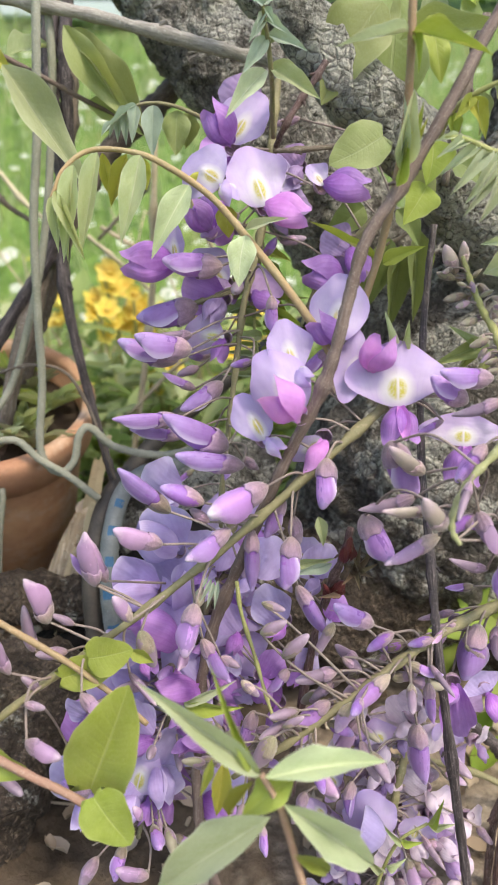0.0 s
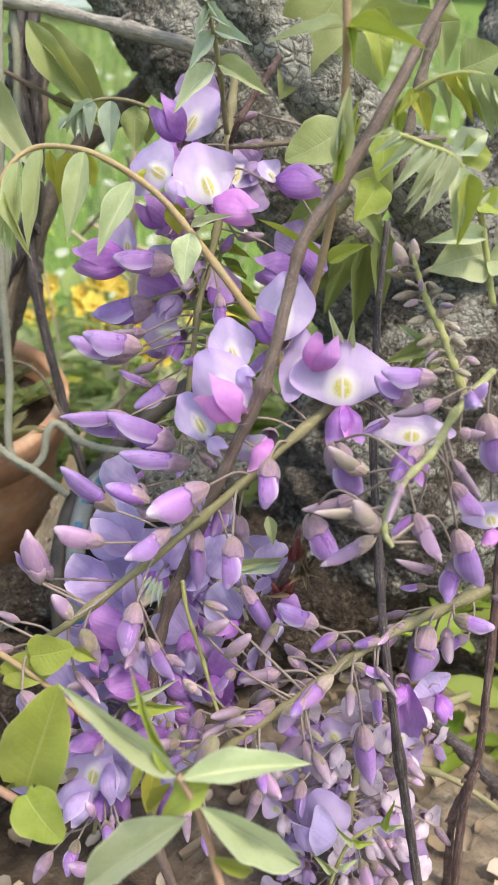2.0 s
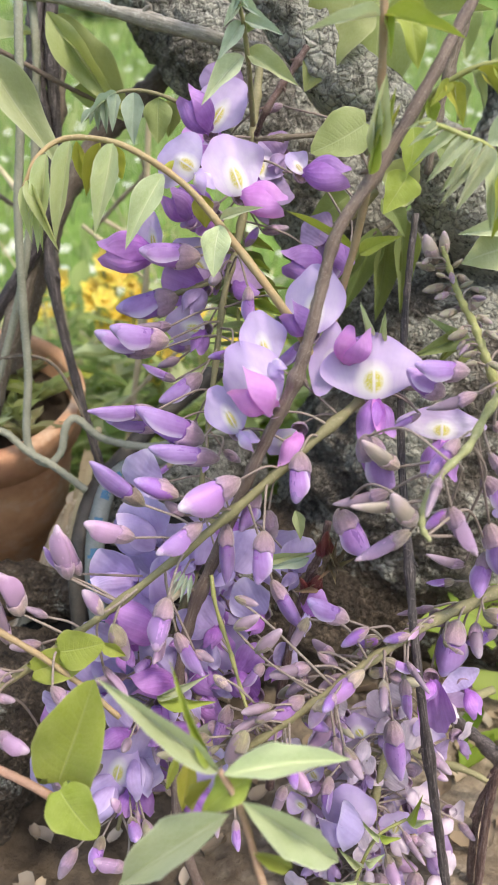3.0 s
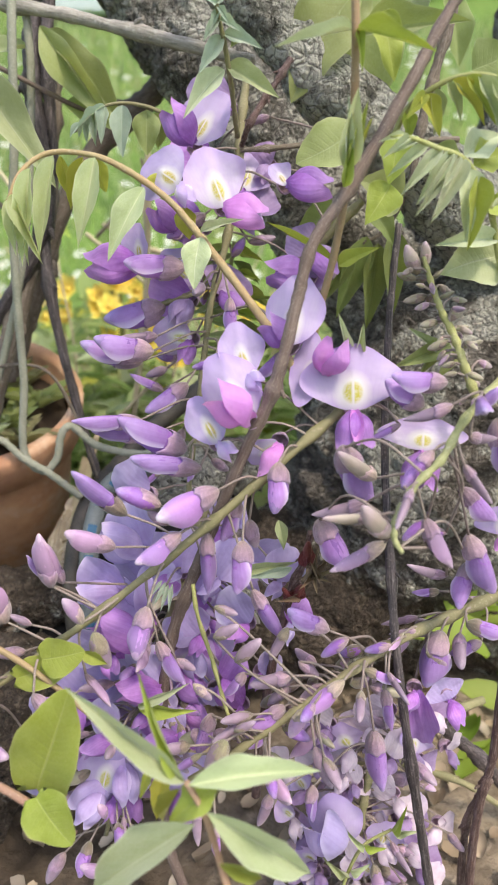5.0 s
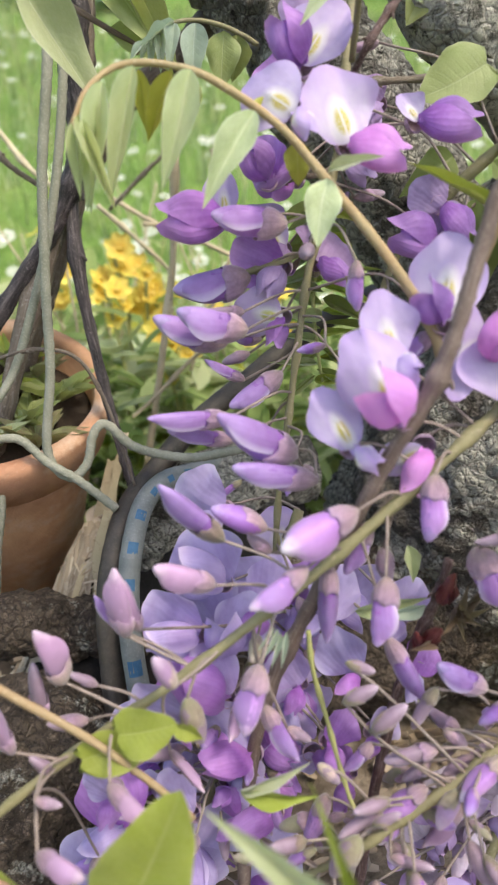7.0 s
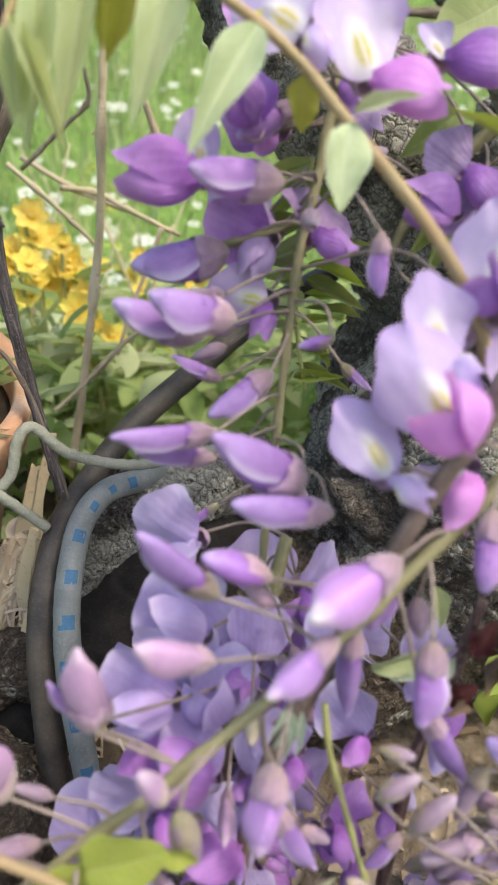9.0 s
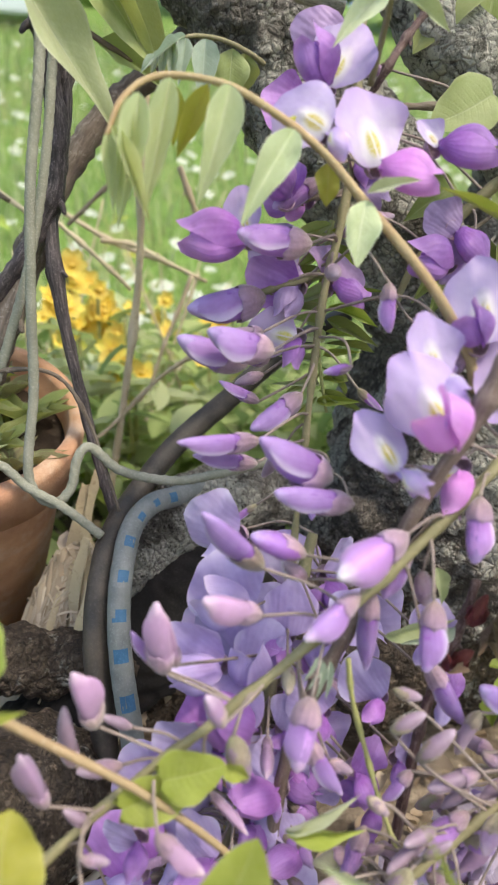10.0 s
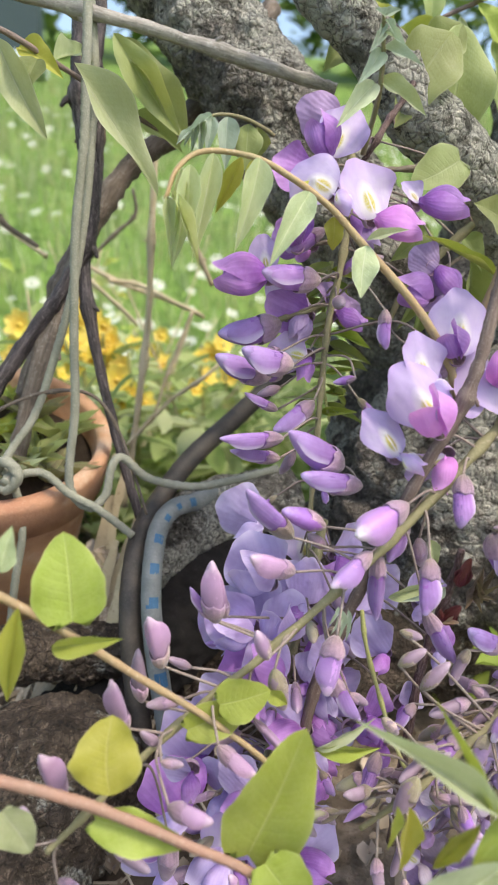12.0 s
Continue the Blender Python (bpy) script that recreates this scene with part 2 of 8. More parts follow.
STEM = {
    "green": stem_mat("stem_olive_green", (0.20, 0.19, 0.10), (0.28, 0.255, 0.14), (0.38, 0.33, 0.23)),
    "lime": stem_mat("stem_lime_green", (0.31, 0.32, 0.11), (0.40, 0.40, 0.18), (0.50, 0.47, 0.28)),
    "tan": stem_mat("stem_orange_tan", (0.38, 0.25, 0.14), (0.35, 0.28, 0.16), (0.48, 0.39, 0.27)),
    "rose": stem_mat("stem_rosy", (0.40, 0.24, 0.17), (0.34, 0.23, 0.16), (0.50, 0.38, 0.30)),
    "stalk": stem_mat("pedicel_mauve_green", (0.23, 0.185, 0.170), (0.31, 0.25, 0.225), (0.44, 0.38, 0.345)),
    "pale": stem_mat("stem_pale_green", (0.27, 0.28, 0.12), (0.36, 0.36, 0.19), (0.48, 0.46, 0.31)),
    "vine": stem_mat("vine_brown_bark", (0.13, 0.092, 0.080), (0.21, 0.155, 0.135), (0.36, 0.30, 0.26), 1400.0, 0.6, 0.4),
    "red": stem_mat("twig_red_brown", (0.085, 0.050, 0.045), (0.15, 0.09, 0.078), (0.34, 0.27, 0.25), 1400.0, 0.5, 0.7),
    "wine": stem_mat("bud_scale_wine_red", (0.13, 0.022, 0.026), (0.22, 0.05, 0.045), (0.34, 0.16, 0.13), 900.0, 0.4, 0.3),
    "black": stem_mat("twig_black", (0.034, 0.028, 0.030), (0.088, 0.072, 0.076), (0.24, 0.205, 0.205), 1100.0, 0.55, 0.7),
    "grey": stem_mat("branch_grey", (0.24, 0.22, 0.20), (0.36, 0.33, 0.30), (0.50, 0.47, 0.44), 500.0, 0.8, 0.5),
    "straw": stem_mat("stalk_straw", (0.46, 0.38, 0.25), (0.58, 0.50, 0.36), (0.34, 0.26, 0.17), 400.0, 0.8),
    "brown": stem_mat("stem_dull_brown", (0.12, 0.095, 0.075), (0.19, 0.155, 0.125), (0.34, 0.30, 0.26), 500.0, 0.8, 0.5),
}


# ---------------------------------------------------------------- mesh helpers
def mesh_of(name, verts, faces, uvs=None, smooth=True):
    me = bpy.data.meshes.new(name)
    me.from_pydata([tuple(v) for v in verts], [], faces)
    if uvs is not None:
        lay = me.uv_layers.new(name="UVMap")
        for loop in me.loops:
            lay.data[loop.index].uv = uvs[loop.vertex_index]
    if smooth:
        me.shade_smooth()
    me.update()
    return me


def thing(name, at, label, category, group="", kind=""):
    ob = new(name)
    ob.empty_display_size = 0.01
    ob.location = at
    return tagged(ob, label, category, group, kind)


def part(name, me, material, parent, label="", m=None):
    """Links a mesh as one part of a thing, m being its place in the world."""
    ob = new(name, me)
    if not me.materials:
        me.materials.append(material)
    elif me.materials[0] != material:
        ob.material_slots[0].link = "OBJECT"
        ob.material_slots[0].material = material
    place = Matrix()
    for up in (parent.parent, parent):
        if up is not None:
            place = place @ up.matrix_parent_inverse @ up.matrix_basis
    ob.parent = parent
    ob.matrix_parent_inverse = place.inverted()
    ob.matrix_basis = m if m is not None else Matrix()
    return tagged(ob, label)


def glide(points, steps):
    """A smooth line through points: a Catmull-Rom spline."""
    p = [Vector(q) for q in points]
    p = [p[0] * 2 - p[1]] + p + [p[-1] * 2 - p[-2]]
    out = []
    for i in range(1, len(p) - 2):
        a, b, c, d = p[i - 1 : i + 3]
        for s in range(steps):
            t = s / steps
            out.append(0.5 * (2 * b + (c - a) * t + (2 * a - 5 * b + 4 * c - d) * t * t + (3 * b - a - 3 * c + d) * t**3))
    return out + [p[-2]]


def tube(line, r0, r1, sides=8, rough=0.06, knots=(), seed=0):
    """A tapering stem along a line, slightly uneven, with swellings at the fractions in knots. Both ends are closed."""
    rnd = random.Random(seed)
    verts, uvs, faces = [], [], []
    side = Vector((0.3, 0.2, 1)).cross(line[1] - line[0])
    if side.length < 1e-9:
        side = Vector((1, 0, 0))
    n = len(line)
    for i, c in enumerate(line):
        d = (line[min(i + 1, n - 1)] - line[max(i - 1, 0)]).normalized()
        side = (side - d * side.dot(d)).normalized()
        other = d.cross(side)
        f = i / (n - 1)
        r = (r0 + (r1 - r0) * f) * (1 + rough * rnd.uniform(-1, 1))
        for k in knots:
            r *= 1 + 0.45 * math.exp(-(((f - k) * n / 1.6) ** 2))
        for s in range(sides):
            a = 2 * math.pi * s / sides
            rr = r * (1 + rough * rnd.uniform(-1, 1))
            verts.append(c + side * (rr * math.cos(a)) + other * (rr * math.sin(a)))
            uvs.append((s / sides, f))
    for i in range(n - 1):
        for s in range(sides):
            t = (s + 1) % sides
            faces.append((i * sides + s, i * sides + t, (i + 1) * sides + t, (i + 1) * sides + s))
    faces.append(tuple(range(sides - 1, -1, -1)))
    faces.append(tuple((n - 1) * sides + s for s in range(sides)))
    return verts, faces, uvs


def tube_mesh(name, points, r0, r1, steps=6, **more):
    return mesh_of(name, *tube(glide(points, steps), r0, r1, **more))


def basis(along, normal, at, sx, sy, sz):
    """A pose with y along a way, z as near to normal as can be, and a scale for each axis."""
    y = Vector(along).normalized()
    z = Vector(normal)
    z = z - y * z.dot(y)
    if z.length < 1e-6:
        z = y.orthogonal()
    z.normalize()
    x = y.cross(z)
    m = Matrix((x * sx, y * sy, z * sz)).transposed().to_4x4()
    m.translation = at
    return m


def sheet_mesh(name, width, shape, nu=8, nv=14):
    """A thin blade one long: width(v) gives its half width, shape(u, v) the lift and the slip along it, with u from -1 to 1."""
    verts, faces, uvs = [], [], []
    for j in range(nv + 1):
        v = j / nv
        for i in range(nu + 1):
            u = 2 * i / nu - 1
            lift, slip = shape(u, v)
            verts.append((u * width(v), v + slip, lift))
            uvs.append((i / nu, v))
    row = nu + 1
    for j in range(nv):
        for i in range(nu):
            a = j * row + i
            faces.append((a, a + 1, a + row + 1, a + row))
    return mesh_of(name, verts, faces, uvs)


# ---------------------------------------------------------------- leaflets
def leaflet_mesh(name, belly, point, fold, droop, wave, seed, heart=0.0):
    """belly: where it is widest; point: how drawn-out its tip is; fold along the midrib; droop of the tip; waves in the margin; heart: how far its lobes reach back past the foot."""
    rnd = random.Random(seed)
    ph, k, bow, skew = rnd.uniform(0, 6), rnd.uniform(7, 11), rnd.uniform(-0.07, 0.07), rnd.uniform(-0.08, 0.08)
    nu, nv = 10, 22
    verts, faces, uvs = [], [], []
    for j in range(nv + 1):
        v = j / nv
        if point > 5:
            half = 0.5 * math.sin(math.pi * v**0.66) ** 0.55 * (1 - 0.22 * v**4) + 0.001
        elif v < belly:
            half = 0.5 * math.sin(math.pi / 2 * v / belly) ** (0.6 if heart else 0.72)
        else:
            w = (1 - v) / (1 - belly)
            half = 0.5 * math.sin(math.pi / 2 * w) ** point * (1 - 0.12 * math.sin(math.pi * w)) + 0.001
        for i in range(nu + 1):
            u = 2 * i / nu - 1
            edge = half * (1 + skew * (1 if u > 0 else -1) + 0.025 * math.sin(2.6 * k * v + ph + u))
            z = fold * abs(u) * half - droop * v * v + wave * abs(u) ** 2.5 * 2 * half * math.sin(k * v + ph + (2 if u > 0 else 0))
            z += 0.007 * math.sin(26 * v - 4 * abs(u)) * 2 * half * abs(u) * (1 - abs(u))
            lobe = heart * (abs(u) ** 1.3 - 0.8 * abs(u) ** 4) * min(1.0, v / 0.045) * (1 - v) ** 4
            verts.append((u * edge + bow * math.sin(math.pi * v), v - lobe, z))
            uvs.append((i / nu, v))
    row = nu + 1
    for j in range(nv):
        for i in range(nu):
            a = j * row + i
            faces.append((a, a + 1, a + row + 1, a + row))
    return mesh_of(name, verts, faces, uvs)


LEAF_MESH = {
    "lance": [leaflet_mesh("leaflet_lance", 0.34, 1.15, 0.40, 0.09 + 0.05 * i, 0.05, i) for i in range(3)],
    "ovate": [leaflet_mesh("leaflet_ovate", 0.38, 0.95, 0.22, 0.10 + 0.06 * i, 0.09, 10 + i) for i in range(3)],
    "oblong": [leaflet_mesh("leaflet_oblong", 0.46, 0.85, 0.30, 0.08 + 0.04 * i, 0.07, 60 + i) for i in range(3)],
    "round": [leaflet_mesh("leaflet_round", 0.34, 0.95, 0.14, 0.12 + 0.05 * i, 0.12, 20 + i, 0.09) for i in range(3)],
    "heart": [leaflet_mesh("leaflet_heart", 0.3, 9, 0.16, 0.08 + 0.04 * i, 0.05, 50 + i, 0.30) for i in range(3)],
    "broad": [leaflet_mesh("leaflet_broad", 0.45, 0.60, 0.14, 0.12 + 0.05 * i, 0.10, 40 + i, 0.05) for i in range(3)],
    "young": [leaflet_mesh("leaflet_young", 0.40, 1.0, 0.6, 0.20 + 0.06 * i, 0.08, 30 + i) for i in range(3)],
}


def leaf(shoot, base, tip, width, tone="green", form="lance", face=(0, -1, 0.35), label=""):
    base, tip = Vector(base), Vector(tip)
    d = tip - base
    me = LEAF_MESH[form][int(1e4 * abs(base.x + tip.z)) % 3]
    s = d.length
    return part("leaflet", me, LEAF[tone], shoot, label, basis(d, face, base, width, s, s))


def shoot(name, points, r0, r1, stem, label, category="leafy shoot", group="", knots=()):
    top = thing(name, points[0], label, category, group)
    part("stem", tube_mesh("stem", points, r0, r1, 8, sides=10, knots=knots, seed=len(points)), STEM[stem], top)
    return top


# ---------------------------------------------------------------- buds and flowers
def bud_radius(v, fat, sharp):
    r = math.sin(math.pi * min(1, v / 0.9) ** 0.8) ** 0.62 if v < 0.45 else (1 - min(1, (v - 0.45) / 0.55) ** sharp) ** 0.52
    return max(fat * r, 0.004)


def hood_mesh(name, fat, bend, flat, sharp, open_by, seed):
    """The folded standard petal lying over a bud like a roof, its margins standing off and slightly wavy."""
    rnd = random.Random(seed)
    verts, faces, uvs = [], [], []
    nv, nu, ph = 16, 12, rnd.uniform(0, 6)
    for j in range(nv + 1):
        f = j / nv
        v = 0.33 + 0.655 * (1 - (1 - f) ** 1.5)
        for i in range(nu + 1):
            u = 2 * i / nu - 1
            a = u * (1.75 + 0.25 * math.sin(math.pi * f))
            r = (bud_radius(min(v, 0.985), fat, sharp) * 1.03 + 0.006) * (1 + (open_by * abs(u) ** 3 + 0.05 * math.sin(7 * f + ph) * u * u) * math.sin(math.pi * f) ** 0.5)
            peak = 1 + 0.10 * math.exp(-(u * u) * 24)
            verts.append((r * flat * math.sin(a), v - 0.07 * u * u * f, r * math.cos(a) * peak + bend * v * v - bend * 0.3 * v))
            uvs.append((i / nu, 0.2 + 0.8 * f))
    row = nu + 1
    for j in range(nv):
        for i in range(nu):
            q = j * row + i
            faces.append((q, q + 1, q + row + 1, q + row))
    return mesh_of(name, verts, faces, uvs)


def bud_mesh(name, fat, bend, flat, sharp, seed):
    """A closed pea-flower bud one long: a bent, flattened body with a keel below and a drawn-out tip."""
    verts, faces, uvs = [], [], []
    rings, sides = 16, 14
    rnd = random.Random(seed)
    for j in range(rings + 1):
        v = 1 - (1 - j / rings) ** 1.6
        r = bud_radius(v, fat, sharp)
        for i in range(sides):
            a = 2 * math.pi * i / sides
            crease = 1 - 0.16 * math.exp(-((math.sin(a / 2 + math.pi / 4)) ** 2) * 60) * math.sin(math.pi * v)
            verts.append((r * flat * math.cos(a) * crease, v + 0.14 * math.sin(a) * v**3 * r / fat, r * math.sin(a) * crease * (1 + 0.12 * math.sin(math.pi * v)) + bend * (v**2) - bend * 0.3 * v + 0.008 * rnd.uniform(-1, 1) * math.sin(math.pi * v)))
            uvs.append((i / sides, v))
    for j in range(rings):
        for i in range(sides):
            t = (i + 1) % sides
            faces.append((j * sides + i, j * sides + t, (j + 1) * sides + t, (j + 1) * sides + i))
    faces += [tuple(range(sides - 1, -1, -1)), tuple(rings * sides + i for i in range(sides))]
    return mesh_of(name, verts, faces, uvs)


def calyx_mesh(name, fat, reach, flat, seed):
    """The cup round a bud's foot, five uneven teeth at its rim, open and doubled so that the rim has a thickness."""
    verts, faces, uvs = [], [], []
    rnd = random.Random(seed)
    rings, sides = 8, 30
    teeth = [rnd.uniform(0.7, 1.25) for _ in range(5)]
    for skin in (0, 1):
        for j in range(rings + 1):
            v = j / rings
            for i in range(sides):
                a = 2 * math.pi * i / sides
                tooth = (0.5 + 0.5 * math.cos(5 * a)) ** 2.5 * teeth[int(5 * i / sides) % 5]
                y = reach * v * (1 + (0.13 * tooth - 0.15 * math.sin(a)) * v * v)
                r = fat * (0.2 + 0.86 * math.sin(math.pi / 2 * min(1, v * 1.25)) ** 0.8) * (1 - 0.05 * skin) + 0.004 * v**3 - 0.018 * v * math.sin(5 * a + seed) * fat
                verts.append((r * flat * math.cos(a), y + 0.012 * skin * (1 - v), r * math.sin(a)))
                uvs.append((i / sides, v))
    step = (rings + 1) * sides
    for skin in (0, 1):
        for j in range(rings):
            for i in range(sides):
                t = (i + 1) % sides
                q = [skin * step + j * sides + i, skin * step + j * sides + t, skin * step + (j + 1) * sides + t, skin * step + (j + 1) * sides + i]
                faces.append(tuple(q if not skin else q[::-1]))
    for i in range(sides):
        t = (i + 1) % sides
        a, b = rings * sides + i, rings * sides + t
        faces.append((a, b, b + step, a + step))
    faces.append(tuple(range(sides - 1, -1, -1)))
    return mesh_of(name, verts, faces, uvs)


BUD_MESH = {
    "plump": [bud_mesh("bud_plump", 0.235, 0.10 + 0.05 * i, 0.80, 3.0, i) for i in range(3)],
    "slim": [bud_mesh("bud_slim", 0.165, 0.12 + 0.06 * i, 0.72, 1.7, 10 + i) for i in range(3)],
    "small": [bud_mesh("bud_small", 0.27, 0.05 * i, 0.86, 1.8, 20 + i) for i in range(2)],
}
HOOD_MESH = {
    "plump": [hood_mesh("hood", 0.235, 0.10 + 0.05 * i, 0.80, 3.0, 0.30 + 0.18 * i, i) for i in range(3)],
    "slim": [hood_mesh("hood", 0.165, 0.12 + 0.06 * i, 0.72, 1.7, 0.4 + 0.2 * i, 10 + i) for i in range(3)],
}
CALYX_MESH = {
    "plump": [calyx_mesh("calyx", 0.258, 0.37, 0.77, i) for i in range(3)],
    "slim": [calyx_mesh("calyx", 0.184, 0.34, 0.74, 5 + i) for i in range(3)],
    "small": [calyx_mesh("calyx", 0.262, 0.50, 0.92, 9 + i) for i in range(2)],
}


def raceme(points, r0, r1, stem, label, group="wisteria flower clusters", knots=()):
    """A flower cluster: its stalk, to which buds and flowers are then tied."""
    top = thing("flower_cluster", points[0], label, "flower cluster", group)
    line = glide(points, 10)
    part("rachis", mesh_of("rachis", *tube(line, r0, r1, 10, knots=[0.08 + 0.09 * i for i in range(10)], seed=3)), STEM[stem], top)
    return top, line


def stalk(line, base, out, seed, r=0.00040):
    """A pedicel from the nearest place on the cluster's stalk, somewhat nearer its root, to a flower's foot."""
    i = min(range(len(line)), key=lambda k: (line[k] - base).length)
    i = max(0, i - 4)
    root = line[i]
    gap = (base - root).length
    mid = (root + base) / 2 + Vector((0, 0, 0.10 * gap)) + out * (-0.12 * gap)
    return tube_mesh("pedicel", [root, mid, base], r * 1.05, r * 0.9, 6, sides=7, seed=seed)


def bud(cluster, base, tip, tone="purple", form="plump", cup="mauve", fat=1.0, face=(0, -0.4, 1)):
    top, line = cluster
    base, tip = Vector(base), Vector(tip)
    d = tip - base
    k = int(1e5 * abs(base.x - tip.z)) % len(BUD_MESH[form])
    s = d.length
    spin = 1.0 if form == "small" else 0.45
    face = Vector(face).normalized() + Vector((math.sin(9e4 * base.x), math.sin(7e4 * base.y), math.sin(8e4 * base.z))) * spin
    fat *= 0.79 + 0.10 * math.sin(5e4 * (tip.x + tip.z))
    m = basis(d, face, base, s * fat, s, s * fat)
    b = part("flower_bud", BUD_MESH[form][k], BUD[tone], top, "", m)
    part("calyx", CALYX_MESH[form][k], CALYX[cup], b, "", basis(d, face, base - d * 0.03, s * fat, s, s * fat))
    part("pedicel", stalk(line, base, d.normalized(), k), STEM["stalk"], b)
    if form != "small" and tone in ("purple", "pink", "bright"):
        part("folded_petal", HOOD_MESH[form][k], PETAL["hood"] if tone == "purple" else BUD[tone], b, "", m)
    return b


def standard_mesh(name, notch, cup, reflex, seed, tent=0.0):
    """The broad upright petal: rounded, notched at the top, narrowed to a claw, its sides bent back or cupped, its margin wavy."""
    rnd = random.Random(seed)
    ph, k = rnd.uniform(0, 6), rnd.uniform(2.5, 4)
    rings, sides = 9, 40
    verts, faces, uvs = [(0, 0.5, 0)], [], [(0.5, 0.5)]
    for j in range(1, rings + 1):
        f = j / rings
        for i in range(sides):
            t = 2 * math.pi * i / sides
            r = 0.5 * (1 - notch * math.exp(-((t - math.pi / 2) ** 2) * 18) - 0.10 * math.exp(-((abs(t - 1.5 * math.pi)) ** 2) * 3) + 0.018 * math.sin(5 * t + ph))
            r *= 1 + 0.07 * math.cos(4 * t)
            x, y = r * f * math.cos(t), 0.5 + r * f * math.sin(t)
            u = 2 * x
            z = cup * u * u * (0.2 + 0.8 * y) * 0.5 - reflex * y * y + 0.05 * math.sin(k * t + ph) * f**3 + 0.07 * math.exp(-(u * u) * 22) * (1 - y) + 0.02 * math.sin(11 * u + ph) * f * f * y - tent * abs(u) * (0.4 + 0.6 * y) + 0.5 * tent * u * u
            verts.append((x, y, z))
            uvs.append((0.5 + x, y))
    for i in range(sides):
        faces.append((0, 1 + i, 1 + (i + 1) % sides))
    for j in range(rings - 1):
        for i in range(sides):
            t = (i + 1) % sides
            faces.append((1 + j * sides + i, 1 + (j + 1) * sides + i, 1 + (j + 1) * sides + t, 1 + j * sides + t))
    return mesh_of(name, verts, faces, uvs)


def wing_mesh(name, curl, seed):
    def width(v):
        return 0.29 * math.sin(math.pi * (0.06 + 0.90 * v**0.85)) ** 0.7 + 0.01

    def shape(u, v):
        return curl * (1 - u * u) * 0.34 * math.sin(math.pi * min(v * 1.1, 1)) + 0.10 * v * v + 0.02 * math.sin(9 * v + seed), 0.03 * u * v

    return sheet_mesh(name, width, shape, 8, 12)


def keel_mesh(name):
    """The boat-shaped lower petals, folded round the stamens, bent up at the end."""

    def width(v):
        return 0.17 * math.sin(math.pi * (0.1 + 0.86 * v)) ** 0.7 + 0.01

    def shape(u, v):
        return 0.30 * u * u * math.sin(math.pi * (0.15 + 0.8 * v)) + 0.28 * v**3, 0.0

    return sheet_mesh(name, width, shape, 10, 12)


STANDARD_MESH = [standard_mesh("standard_petal", 0.08, c, r, i) for i, (c, r) in enumerate(((-0.40, 0.20), (0.45, 0.12), (-0.20, 0.34), (0.80, 0.08)))] + [standard_mesh("standard_petal", -0.06, -0.10, 0.10, 9, 0.22)]
WING_MESH = [wing_mesh("wing_petal", 1.0, 1), wing_mesh("wing_petal", 0.7, 4)]
KEEL_MESH = keel_mesh("keel_petal")


def flower(cluster, base, top_at, wide, keel_at, tone="pale", lower="purple", cup="mauve", look_to=(0, -1, 0.25), kind=0, spread=0.08, keel=""):
    """An open flower: calyx on its pedicel, the broad standard petal, two wings and the keel between them."""
    top, line = cluster
    base, up, low = Vector(base), Vector(top_at) - Vector(base), Vector(keel_at) - Vector(base)
    h, k = up.length, low.length
    face = Vector(look_to).normalized() + 0.35 * low.normalized()
    back = (-Vector(look_to).normalized() * 0.8 - 0.6 * low.normalized()).normalized()
    foot = base + back * 0.0042
    c = part("flower", CALYX_MESH["small"][kind % 2], CALYX[cup], top, "", basis(-back, up, foot, 0.0098, 0.0060, 0.0098))
    part("pedicel", stalk(line, foot, back * -1, kind), STEM["stalk"], c)
    part("standard_petal", STANDARD_MESH[kind % 5], PETAL[tone], c, "", basis(up, face, base - up * 0.03, wide, h * 1.06, h))
    side = low.cross(Vector(look_to)).normalized()
    for i in (-1, 1):
        way = low + side * (i * spread * k)
        part("wing_petal", WING_MESH[(kind + i) % 2], PETAL[lower], c, "", basis(way, side * i * (0.95 - spread) + Vector(look_to) * 0.75, base + Vector(look_to) * (0.0008 + 0.0007 * i), k * 1.02, k, k * 1.1))
    part("keel_petal", KEEL_MESH, PETAL[keel or ("white" if lower == "pink" else lower)], c, "", basis(low * 0.85, Vector(look_to), base + Vector(look_to) * (0.0022 if keel else -0.0006), k * 0.9, k * 0.86, k * 0.8))
    return c


def fill(cluster, count, spread, tone, lower, size, seed, part_of=(0.1, 1.0), back=0.35):
    """More open flowers crowded round a cluster's stalk, leaning outwards."""
    rnd = random.Random(seed)
    line = cluster[1]
    for i in range(count):
        f = part_of[0] + (part_of[1] - part_of[0]) * (i + rnd.random()) / count
        c = line[min(len(line) - 1, int(f * (len(line) - 1)))]
        a = rnd.uniform(0, 6.3)
        out = Vector((math.cos(a), 0.45 * math.sin(a) + back, 0.5 * math.sin(a * 1.7 + 1)))
        base = c + out * spread * rnd.uniform(0.35, 1.0)
        h = size * rnd.uniform(0.8, 1.15)
        up = Vector((out.x + rnd.uniform(-0.5, 0.5), rnd.uniform(-0.2, 0.5), 0.7 + rnd.uniform(-0.5, 0.5))).normalized() * h
        low = Vector((out.x * 0.8 + rnd.uniform(-0.5, 0.5), -0.6, -0.5 + rnd.uniform(-0.4, 0.5))).normalized() * h * 0.75
        flower(cluster, base, base + up, h * rnd.uniform(0.95, 1.3), base + low, tone[i % len(tone)], lower[i % len(lower)], "mauve", (rnd.uniform(-0.5, 0.5), -1, rnd.uniform(-0.1, 0.6)), i % 4)


